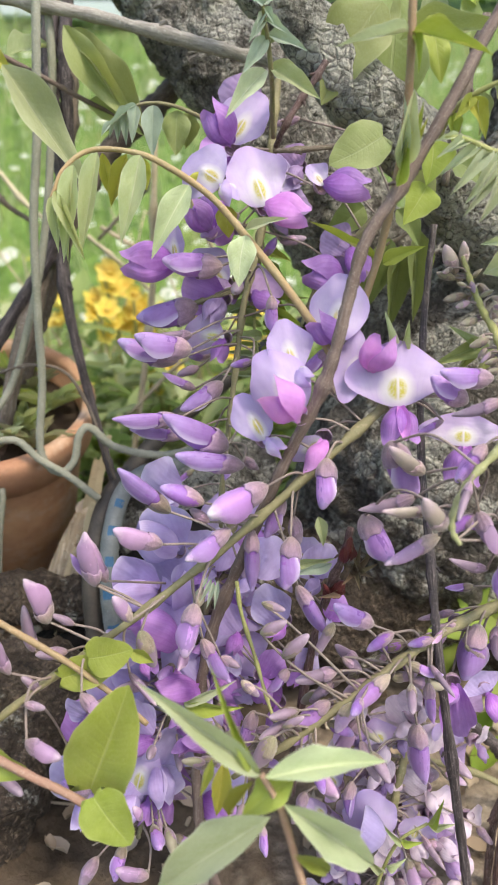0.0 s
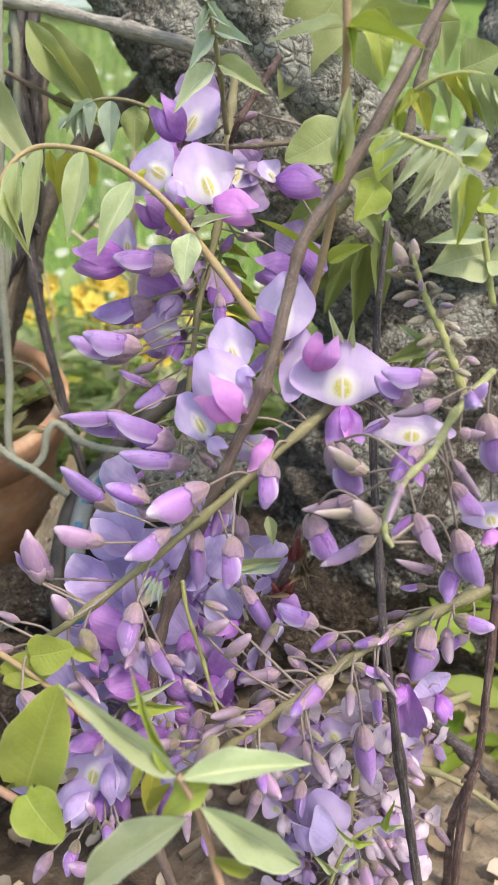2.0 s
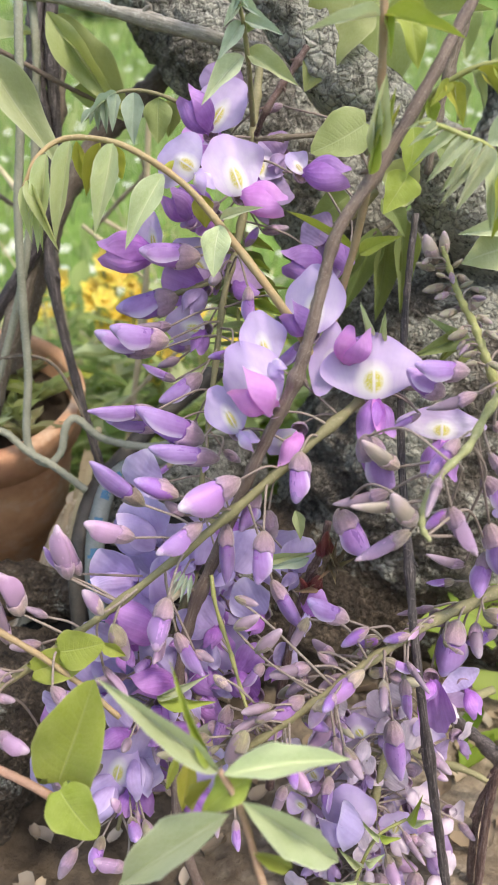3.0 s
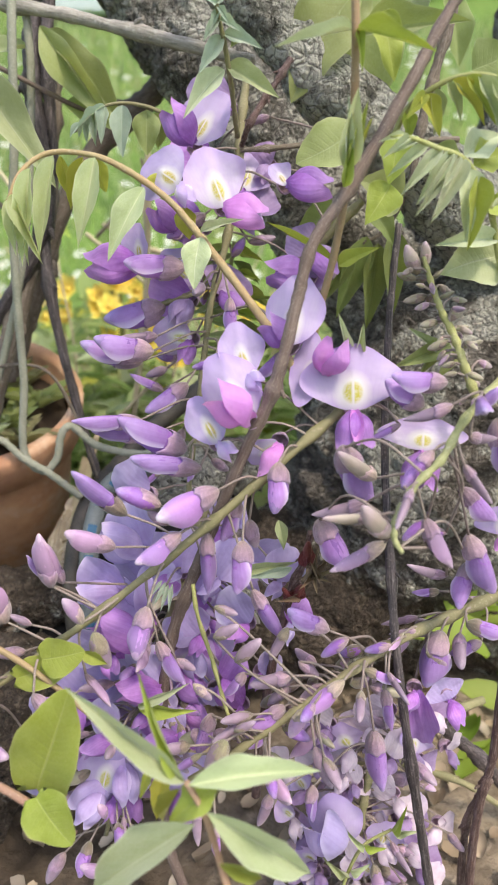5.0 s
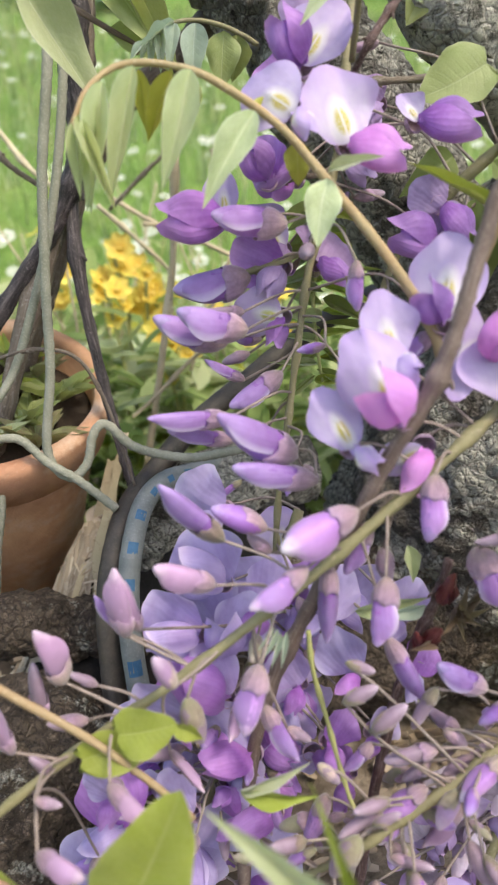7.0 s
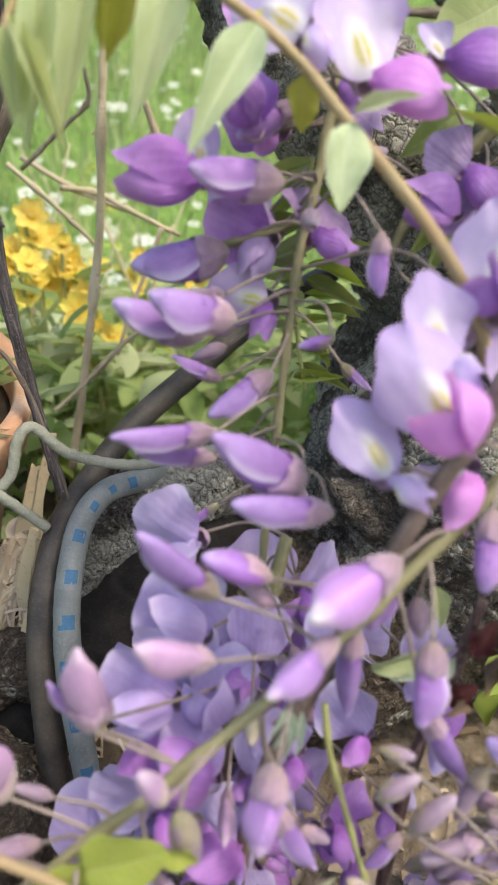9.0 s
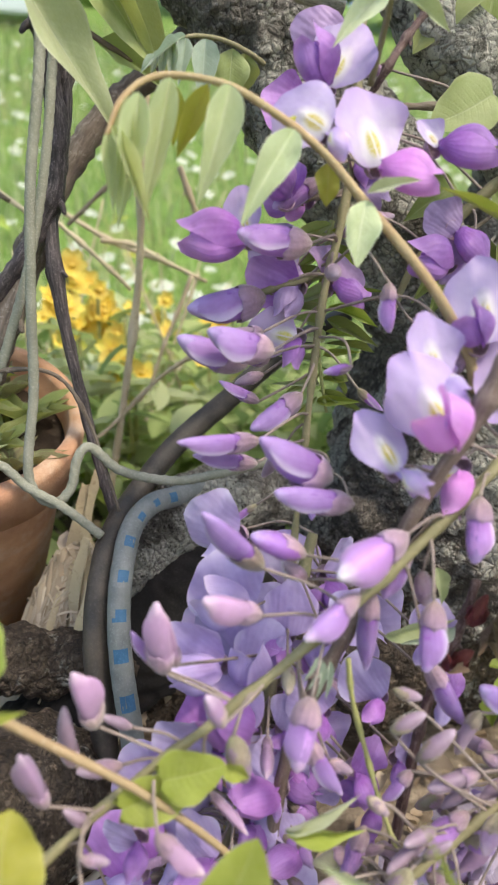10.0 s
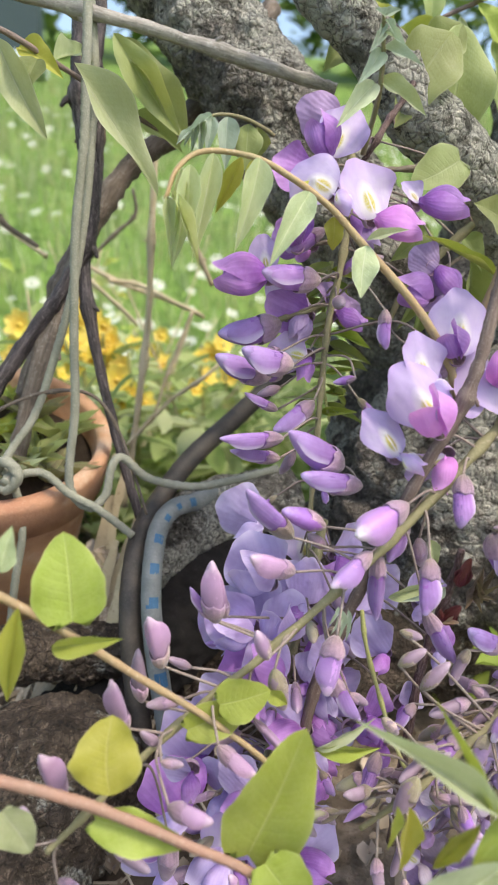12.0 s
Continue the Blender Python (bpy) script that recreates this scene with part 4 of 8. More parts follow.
def plain_mat(name, a, b, rough, scale=120.0, bump=0.3):
    n = Nodes(name)
    mid, fine = n.noise(scale, 5.0), n.noise(scale * 9, 4.0, 0.7)
    base = n.mix(n.span(mid, 0.3, 0.7), a, b)
    base = n.mix(n.span(fine, 0.52, 0.75, 0.0, 0.4), base, tuple(min(1.0, 1.5 * c + 0.03) for c in b))
    return n.done(base, rough, n.bump(n.math("ADD", fine, mid), bump, 0.0008), gloss=0.4)


def limb_mesh(name, points, radii, sides, steps, ridge, seed):
    """A knotty limb: a thick line whose skin is pushed out in plates, ridges and burrs."""
    line = glide(points, steps)
    n = len(line)
    verts, faces, uvs = [], [], []
    side = Vector((0.1, 1, 0.2))
    for i, c in enumerate(line):
        d = (line[min(i + 1, n - 1)] - line[max(i - 1, 0)]).normalized()
        side = (side - d * side.dot(d)).normalized()
        other = d.cross(side)
        f = i / (n - 1) * (len(radii) - 1)
        k = min(int(f), len(radii) - 2)
        r = radii[k] + (radii[k + 1] - radii[k]) * (f - k)
        for s in range(sides):
            a = 2 * math.pi * s / sides
            out = side * math.cos(a) + other * math.sin(a)
            q = c + out * r
            lump = 0.16 * noise.noise(q * 22 + Vector((seed, 0, 0))) + 0.10 * noise.noise(q * 60)
            plate = abs(noise.noise(Vector((q.x * 120, q.y * 120, q.z * 120)))) + 0.5 * abs(noise.noise(q * 260))
            verts.append(c + out * (r * (1 + lump) + ridge * (plate - 0.25)))
            uvs.append((s / sides, i / n))
    for i in range(n - 1):
        for s in range(sides):
            t = (s + 1) % sides
            faces.append((i * sides + s, i * sides + t, (i + 1) * sides + t, (i + 1) * sides + s))
    faces += [tuple(range(sides - 1, -1, -1)), tuple((n - 1) * sides + s for s in range(sides))]
    return mesh_of(name, verts, faces, uvs)


def old_tree():
    top = thing("old_tree", (0.12, 0.17, 0.0), "gnarled old tree with cracked grey bark and lichen crusts", "tree")
    part("trunk", limb_mesh("trunk", TRUNK_LINE, (0.052, 0.054, 0.060, 0.066, 0.068, 0.066, 0.060), 190, 40, 0.0046, 1), BARK["bark"], top)
    part("limb", limb_mesh("limb", LIMB_LICHEN, (0.0095, 0.0100, 0.0108, 0.0116, 0.0128, 0.0145, 0.018, 0.024), 100, 36, 0.0018, 2), BARK["lichen"], top, "limb crusted with pale lichen")
    part("limb", limb_mesh("limb", LIMB_GREY, (0.020, 0.021, 0.0225, 0.024, 0.026, 0.030, 0.036), 120, 36, 0.0040, 3), BARK["grey"], top, "grey cracked limb")
    part("log", limb_mesh("log", LOG_LINE, (0.046, 0.047, 0.046, 0.043, 0.042, 0.040, 0.036, 0.032), 170, 40, 0.0046, 4), BARK["brown"], top, "dark cracked lower limb reaching the ground")
    # Shade of the hollow put into colour: a solid near-black tube, no cavity.
    part("hollow", limb_mesh("hollow", HOLLOW_LINE, (0.026, 0.030, 0.030, 0.022, 0.018, 0.016), 72, 22, 0.004, 6), plain_mat("hollow_shade_black", (0.008, 0.007, 0.007), (0.020, 0.017, 0.016), 0.95), top, "near-black solid wood painted for the darkness inside the hollow")
    part("bark_lip", limb_mesh("bark_lip", LIP_LINE, (0.008, 0.0125, 0.0150, 0.0155, 0.0160, 0.016), 80, 24, 0.0032, 8), BARK["grey"], top, "ragged grey bark lip over the hollow")
    part("root", limb_mesh("root", RIDGE_LINE, (0.010, 0.012, 0.013, 0.012, 0.012, 0.012, 0.010), 90, 22, 0.0034, 11), BARK["brown"], top, "dark cracked root below the pot")
    part("root", limb_mesh("root", ROOT_LINE, (0.020, 0.030, 0.036, 0.038, 0.036), 130, 34, 0.0042, 5), BARK["brown"], top, "dark cracked root at the ground")


old_tree()


# ---------------------------------------------------------------- ropes and hoses
def rope_mat():
    n = Nodes("rope_grey_green")
    fine, mid = n.noise(1500.0, 3.0), n.noise(90.0, 4.0)
    base = n.mix(n.span(mid, 0.3, 0.7), (0.22, 0.23, 0.18), (0.32, 0.32, 0.26))
    base = n.mix(n.span(fine, 0.5, 0.7, 0.0, 0.5), base, (0.42, 0.42, 0.36))
    return n.done(base, 0.85, n.bump(fine, 0.5, 0.0006), gloss=0.2)


def cord_mesh(name, points, r, steps=14, twist=520.0):
    """A laid cord: three bulging strands winding round one another."""
    line = glide(points, steps)
    verts, faces, uvs = [], [], []
    sides, far = 15, 0.0
    side = Vector((1, 0.2, 0.1))
    for i, c in enumerate(line):
        d = (line[min(i + 1, len(line) - 1)] - line[max(i - 1, 0)]).normalized()
        side = (side - d * side.dot(d)).normalized()
        other = d.cross(side)
        if i:
            far += (c - line[i - 1]).length
        for s in range(sides):
            a = 2 * math.pi * s / sides
            rr = r * (0.86 + 0.18 * abs(math.sin(1.5 * (a + far * twist))))
            verts.append(c + (side * math.cos(a) + other * math.sin(a)) * rr)
            uvs.append((s / sides, far * 100))
    for i in range(len(line) - 1):
        for s in range(sides):
            t = (s + 1) % sides
            faces.append((i * sides + s, i * sides + t, (i + 1) * sides + t, (i + 1) * sides + s))
    faces += [tuple(range(sides - 1, -1, -1)), tuple((len(line) - 1) * sides + s for s in range(sides))]
    return mesh_of(name, verts, faces, uvs)


ROPE = rope_mat()
knotted_rope = thing("rope", ROPE_KNOTTED[0], "grey-green laid rope with a knot, slack beside the pot", "rope")
part("cord", cord_mesh("cord", ROPE_KNOTTED, 0.0017, 24), ROPE, knotted_rope)
part("knot", cord_mesh("knot", KNOT, 0.0023, 24), ROPE, knotted_rope, "tight overhand knot")
part("tail", cord_mesh("tail", ROPE_TAIL, 0.0017, 24), ROPE, knotted_rope, "loose rope end")
hanging_rope = thing("rope", ROPE_HANGING[0], "grey-green laid rope hanging down and looping to the trunk", "rope")
part("cord", cord_mesh("cord", ROPE_HANGING, 0.0018, 24), ROPE, hanging_rope)


def hose(points, r, label, colours, marks=0):
    top = thing("hose", points[0], label, "hose")
    line = glide(points, 12)
    part("tube", mesh_of("tube", *tube(line, r, r, 20, rough=0.015)), plain_mat("hose_rubber", *colours, 0.5), top)
    blue = plain_mat("hose_blue_print", (0.03, 0.11, 0.22), (0.06, 0.17, 0.30), 0.5)
    for k in range(marks):
        i = 26 + k * 9
        if i + 3 < len(line):
            bit = line[i : i + 4]
            v, f, u = tube(bit, r * 1.02, r * 1.02, 20, rough=0.0)
            to = Vector((0.15, -0.92, 0.35))
            keep = [q for q in f[:-2] if all((v[w] - bit[min(3, w // 20)]).normalized().dot(to) > 0.72 for w in q)]
            if keep:
                part("blue_mark", mesh_of("blue_mark", v, keep, u), blue, top, "blue printed mark")


hose(HOSE_GREY, 0.0041, "pale grey hose with blue printed marks lying over bark", ((0.15, 0.168, 0.17), (0.245, 0.262, 0.26)), 9)
hose(HOSE_BLACK, 0.0047, "dull black rubber hose bent beside the grey one", ((0.035, 0.032, 0.030), (0.085, 0.072, 0.060)))


# ---------------------------------------------------------------- pot and what lies round it
def clay_mat():
    n = Nodes("terracotta")
    big, mid, fine = n.noise(14.0, 5.0), n.noise(90.0, 5.0), n.noise(1100.0, 3.0)
    base = n.mix(n.span(mid, 0.3, 0.7), (0.50, 0.27, 0.15), (0.70, 0.42, 0.25))
    base = n.mix(n.span(big, 0.48, 0.66), base, (0.40, 0.20, 0.13))
    base = n.mix(n.span(fine, 0.55, 0.75, 0.0, 0.35), base, (0.58, 0.40, 0.28))
    bloom, grime = n.noise(38.0, 6.0, 0.7), n.noise(24.0, 6.0, 0.72, distort=1.2)
    base = n.mix(n.span(bloom, 0.50, 0.66, 0.0, 0.65), base, (0.66, 0.52, 0.40))
    base = n.mix(n.span(grime, 0.56, 0.68, 0.0, 0.5), base, (0.17, 0.12, 0.085))
    return n.done(base, 0.85, n.bump(n.math("ADD", fine, mid), 0.35, 0.001), gloss=0.25)


CLAY = clay_mat()


def turned(name, profile, sides=56):
    """A turned body: profile holds (radius, height) from the outside foot over the rim to the inside."""
    verts, faces, uvs = [], [], []
    for j, (r, z) in enumerate(profile):
        for s in range(sides):
            a = 2 * math.pi * s / sides
            verts.append((r * math.cos(a), r * math.sin(a), z + 0.0006 * math.sin(3 * a + j)))
            uvs.append((s / sides, j / len(profile)))
    for j in range(len(profile) - 1):
        for s in range(sides):
            t = (s + 1) % sides
            faces.append((j * sides + s, j * sides + t, (j + 1) * sides + t, (j + 1) * sides + s))
    faces += [tuple(range(sides - 1, -1, -1)), tuple((len(profile) - 1) * sides + s for s in range(sides))]
    return mesh_of(name, verts, faces, uvs)


def rosette(parent, at, count, reach, tone, seed, form="lance", lift=(0.5, 1.3)):
    rnd = random.Random(seed)
    for i in range(count):
        a = 2.4 * i + rnd.uniform(-0.3, 0.3)
        d = Vector((math.cos(a), math.sin(a), rnd.uniform(*lift))).normalized() * reach * rnd.uniform(0.7, 1.1)
        b = Vector(at) + Vector((math.cos(a), math.sin(a), 0)) * 0.002
        leaf(parent, b, b + d, reach * rnd.uniform(0.22, 0.34), tone, form, (0.2 * math.cos(a), -0.4, 1))


def plant_pot():
    m = Matrix.Translation(POT_AT) @ pose(0, 0, 0, 23, 5, 0) @ Matrix.Scale(1.12, 4)
    top = thing("plant_pot", POT_AT - Vector((0, 0.03, 0.075)), "weathered terracotta pot leaning on the ground, filled with herbs", "plant pot")
    part("body", turned("body", [(0.020, -0.156), (0.025, -0.154), (0.0405, -0.02), (0.041, -0.017), (0.037, -0.017), (0.022, -0.148)]), CLAY, top, "", m)
    part("rim", turned("rim", [(0.0412, -0.018), (0.0455, -0.017), (0.0470, -0.002), (0.0462, 0.0), (0.0418, 0.0005), (0.0405, -0.003), (0.0398, -0.018)]), CLAY, top, "thick rounded rim", m)
    part("soil", turned("soil", [(0.0396, -0.024), (0.0396, -0.014), (0.02, -0.010), (0.004, -0.009)]), plain_mat("pot_soil", (0.03, 0.022, 0.016), (0.07, 0.05, 0.035), 0.95), top, "dark soil", m)
    for i, (x, y, tone, k) in enumerate(((-0.018, 0.012, "lime", 16), (0.014, 0.016, "plum", 14), (0.018, -0.010, "olive", 16), (-0.010, -0.016, "plum", 16), (0.0, 0.002, "lime", 16), (0.026, 0.006, "olive", 14), (0.008, -0.024, "fresh", 14), (0.024, -0.020, "plum", 12), (-0.024, -0.004, "olive", 14), (0.004, 0.026, "lime", 14))):
        herb = thing("herb", m @ Vector((x, y, -0.012)), "small green rosette herb growing in the terracotta pot", "herb", "herbs in the pot")
        rosette(herb, m @ Vector((x, y, -0.008)), k, 0.022, tone, i)


plant_pot()


# ---------------------------------------------------------------- dry strips of wood and litter
def strip(at, way, length, width, label, wood="straw"):
    """A splintered strip of dry wood, bent and uneven along its edges."""
    rnd = random.Random(int(1e4 * abs(at[0])))
    verts, faces, uvs = [], [], []
    n = 9
    for j in range(n + 1):
        f = j / n
        w = width * (0.5 + 0.10 * rnd.uniform(-1, 1)) * (1 if 0 < j < n else 0.7)
        z = 0.05 * length * math.sin(math.pi * f)
        for sx, sz in ((-1, 0), (1, 0), (1, 1), (-1, 1)):
            verts.append((sx * w + 0.04 * length * math.sin(3 * f + width * 900), f * length + (0.12 * width * rnd.uniform(-4, 4) if j in (0, n) else 0), z + sz * width * 0.16))
            uvs.append((0.25 + 0.12 * sx, f))
    for j in range(n):
        for k in range(4):
            t = (k + 1) % 4
            faces.append((j * 4 + k, j * 4 + t, (j + 1) * 4 + t, (j + 1) * 4 + k))
    faces += [(3, 2, 1, 0), (n * 4, n * 4 + 1, n * 4 + 2, n * 4 + 3)]
    me = mesh_of("wood_strip", verts, faces, uvs, smooth=False)
    me.materials.append(STEM[wood])
    ob = tagged(new("wood_strip", me), label, "wood strip", "dry wood strips")
    ob.matrix_basis = basis(way, (0, -0.5, 1), at, 1, 1, 1)


for dx, dy, dz, wx, wy, wz, ln, wd in ((0.055, -0.03, -0.11, 0.35, 0.1, 0.9, 0.06, 0.006), (0.066, -0.035, -0.12, 0.3, 0.2, 0.9, 0.05, 0.005), (0.07, -0.01, -0.10, 0.5, 0.4, 0.6, 0.06, 0.007),
                                       (0.048, -0.02, -0.09, 0.1, -0.1, 1.0, 0.045, 0.004), (0.08, -0.03, -0.125, 0.6, 0.1, 0.7, 0.05, 0.006), (0.045, -0.04, -0.12, 0.15, 0.1, 1.0, 0.07, 0.005),
                                       (0.06, 0.0, -0.09, -0.3, 0.3, 0.8, 0.04, 0.005), (0.03, -0.05, -0.12, 0.5, 0.2, 0.8, 0.05, 0.004)):
    strip(POT_AT + Vector((dx, dy, dz)), (wx, wy, wz), ln, wd, "pale splintered strip of dry wood beside the pot")


for ax, ay, bx, by, wide in ((-0.104, 0.106, -0.074, 0.128, 0.0036), (-0.092, 0.104, -0.066, 0.140, 0.0044), (-0.082, 0.108, -0.062, 0.126, 0.0030), (-0.112, 0.112, -0.086, 0.124, 0.0028),
                            (-0.080, 0.128, -0.064, 0.152, 0.0034), (-0.098, 0.118, -0.078, 0.146, 0.0026), (-0.074, 0.110, -0.060, 0.146, 0.0024)):
    foot, end = Vector((ax, ay, land(ax, ay) + 0.003)), Vector((bx, by, land(bx, by) + 0.003))
    strip(foot, end - foot, (end - foot).length, wide, "long dry straw lying on the ground below the pot")
for foot, end, wide, wood in STRIPS:
    way = Vector(end) - Vector(foot)
    strip(Vector(foot), way, way.length, wide, "pale splintered strip of dry wood beside the pot", wood)


def scatter(name, count, place, make, material, label, category):
    """Many small loose pieces in one mesh."""
    verts, faces, uvs = [], [], []
    rnd = random.Random(len(name))
    for _ in range(count):
        v, f, u = make(rnd, *place(rnd))
        k = len(verts)
        verts += v
        uvs += u
        faces += [tuple(k + i for i in q) for q in f]
    me = mesh_of(name, verts, faces, uvs)
    me.materials.append(material)
    tagged(new(name, me), label, category, "", "stuff")


def blade(rnd, x, y, high):
    z = land(x, y) - 0.004
    a, lean = rnd.uniform(0, 6.3), rnd.uniform(0.1, 0.7)
    d, s = Vector((math.cos(a), math.sin(a), 0)), Vector((-math.sin(a), math.cos(a), 0))
    w = high * rnd.uniform(0.03, 0.06)
    v, u = [], []
    for k in range(4):
        f = k / 3
        c = Vector((x, y, z)) + d * (lean * high * f * f) + Vector((0, 0, high * f * (1 - 0.25 * lean * f)))
        v += [c - s * w * (1 - 0.9 * f), c + s * w * (1 - 0.9 * f)]
        u += [(0, f), (1, f)]
    return v, [(2 * k, 2 * k + 1, 2 * k + 3, 2 * k + 2) for k in range(3)], u


def chip(rnd, x, y, size):
    """A curled dry leaf scrap."""
    z = land(x, y) + 0.002
    m = Matrix.Translation((x, y, z)) @ Euler((rnd.uniform(-0.5, 0.5), rnd.uniform(-0.5, 0.5), rnd.uniform(0, 6))).to_matrix().to_4x4()
    v, u = [], []
    for j in range(4):
        for i in range(3):
            p = Vector(((i - 1) * size * 0.35 * math.sin(math.pi * (0.15 + 0.7 * j / 3)), size * (j / 3 - 0.5), size * 0.25 * (i - 1) ** 2 + size * 0.1 * rnd.random()))
            v.append(m @ p)
            u.append((i / 2, j / 3))
    return v, [(j * 3 + i, j * 3 + i + 1, j * 3 + i + 4, j * 3 + i + 3) for j in range(3) for i in range(2)], u


def straw_bit(rnd, x, y, size):
    """A thin bent straw lying along the slope."""
    a, w = rnd.gauss(0.9, 0.7), size * rnd.uniform(0.02, 0.06)
    d, s = Vector((math.cos(a), math.sin(a), 0)), Vector((-math.sin(a), math.cos(a), 0.3 * rnd.uniform(-1, 1)))
    v, u = [], []
    for k in range(4):
        f = k / 3 - 0.5
        c = Vector((x, y, 0)) + d * size * f + s * size * 0.15 * f * f
        c.z = land(c.x, c.y) + 0.0015 + 0.0025 * rnd.random()
        v += [c - s * w, c + Vector((0, 0, w * 0.6)), c + s * w]
        u += [(0, f), (0.5, f), (1, f)]
    return v, [(3 * k + i, 3 * k + i + 1, 3 * k + i + 4, 3 * k + i + 3) for k in range(3) for i in range(2)], u


def disc(rnd, x, y, size):
    """A small daisy head: eight petals round a centre."""
    z = land(x, y) + rnd.uniform(0.03, 0.09)
    up = Vector((rnd.uniform(-0.4, 0.4), rnd.uniform(-0.9, -0.2), 1)).normalized()
    a = up.orthogonal().normalized()
    b = up.cross(a)
    c = Vector((x, y, z))
    v, f, u = [], [], []
    for k in range(8):
        t = k * math.pi / 4
        d, s = a * math.cos(t) + b * math.sin(t), b * math.cos(t) - a * math.sin(t)
        n = len(v)
        v += [c + d * size * 0.15, c + d * size * 0.7 + s * size * 0.24, c + d * size + up * size * 0.1, c + d * size * 0.7 - s * size * 0.24]
        u += [(0.5, 0), (1, 0.7), (0.5, 1), (0, 0.7)]
        f.append((n, n + 1, n + 2, n + 3))
    return v, f, u


def herb_leaf(rnd, x, y, size):
    z = land(x, y) + rnd.uniform(0.0, 0.07)
    m = Matrix.Translation((x, y, z)) @ Euler((rnd.uniform(-0.2, 1.2), rnd.uniform(-0.5, 0.5), rnd.uniform(0, 6.3))).to_matrix().to_4x4()
    v, u = [], []
    for j in range(5):
        w = 0.26 * math.sin(math.pi * (0.06 + 0.9 * j / 4)) ** 0.8
        for i in range(3):
            v.append(m @ Vector(((i - 1) * w * size, size * j / 4, size * (0.12 * (i - 1) ** 2 - 0.3 * (j / 4) ** 2))))
            u.append((i / 2, j / 4))
    return v, [(j * 3 + i, j * 3 + i + 1, j * 3 + i + 4, j * 3 + i + 3) for j in range(4) for i in range(2)], u


def island_mat(name, colours, through, rough=0.6, patch=None):
    n = Nodes(name)
    r = n.island()
    base = n.mix(n.span(r, 0, 0.5), colours[0], colours[1])
    base = n.mix(n.span(r, 0.5, 1.0), base, colours[2])
    base = n.mix(n.span(n.noise(60.0, 4.0), 0.35, 0.7, 0.0, 0.4), base, colours[1])
    if patch:
        base = n.mix(n.span(n.noise(7.0, 5.0, 0.65), 0.46, 0.60, 0.0, 0.75), base, patch)
    return n.done(base, rough, None, through, gloss=0.3)


GRASS = island_mat("grass_fresh", ((0.12, 0.23, 0.05), (0.31, 0.42, 0.17), (0.52, 0.57, 0.35)), 0.45, 0.6, (0.46, 0.46, 0.22))


def lawn(rnd):
    y = 0.62 + 5.5 * rnd.random() ** 1.9
    return rnd.uniform(-1.0 - 0.55 * y, 1.0 + 0.55 * y), y, rnd.uniform(0.03, 0.075) * (1 + 0.25 * y)


scatter("grass", 22000, lawn, blade, GRASS, "fresh green meadow grass on the bank", "grass")
scatter("daisies", 620, lambda r: ((lambda y: (r.uniform(-0.5 - 0.5 * y, 0.5 + 0.45 * y), y, r.uniform(0.009, 0.016) * (1 + 0.2 * y)))(1.1 + 3.5 * r.random() ** 1.3)), disc,
        island_mat("daisy_white", ((0.80, 0.80, 0.76), (0.84, 0.84, 0.80), (0.78, 0.76, 0.70)), 0.3), "small white meadow daisies scattered in the grass", "daisies")
scatter("low_herbs", 1500, lambda r: (r.uniform(-0.62, 0.52), r.uniform(0.34, 0.95), r.uniform(0.02, 0.05)), herb_leaf,
        island_mat("herb_leaves", ((0.20, 0.31, 0.08), (0.35, 0.43, 0.16), (0.52, 0.55, 0.31)), 0.45), "low tangled green herbs round the yellow flowers", "herbs")


def tall_leaf(rnd, x, y, size):
    v, f, u = herb_leaf(rnd, x, y, size)
    lift = Vector((0, 0, 0.11 * rnd.random() ** 1.6))
    return [p + lift for p in v], f, u


scatter("tall_herbs", 1100, lambda r: (r.uniform(-0.30, 0.16), r.uniform(0.27, 0.50), r.uniform(0.012, 0.034)), tall_leaf,
        island_mat("tall_herb_leaves", ((0.19, 0.31, 0.08), (0.43, 0.53, 0.21), (0.64, 0.68, 0.42)), 0.5), "taller mixed green herbs crowding before the yellow flowers", "herbs")
scatter("corner_herbs", 420, lambda r: (0.10 + 0.24 * r.random() ** 0.8, r.uniform(0.06, 0.40), r.uniform(0.014, 0.034)), herb_leaf,
        island_mat("corner_leaves", ((0.20, 0.33, 0.05), (0.30, 0.42, 0.07), (0.40, 0.48, 0.14)), 0.5), "bright green weeds at the foot of the tree", "herbs")
scatter("straw_litter", 700, lambda r: (r.gauss(-0.082, 0.026), r.gauss(0.138, 0.028), r.uniform(0.008, 0.032)), straw_bit,
        island_mat("straw_scraps", ((0.36, 0.28, 0.20), (0.54, 0.46, 0.35), (0.72, 0.65, 0.53)), 0.15, 0.85), "pale straw and wood scraps heaped beside the pot", "straw")
scatter("dry_litter", 2200, lambda r: (r.uniform(-0.40, 0.35), r.uniform(-0.25, 0.50), r.uniform(0.004, 0.013)), chip,
        island_mat("litter_dry", ((0.26, 0.19, 0.13), (0.46, 0.37, 0.27), (0.66, 0.58, 0.50)), 0.15, 0.85), "dry brown leaf scraps and fallen petals on the soil", "leaf litter")


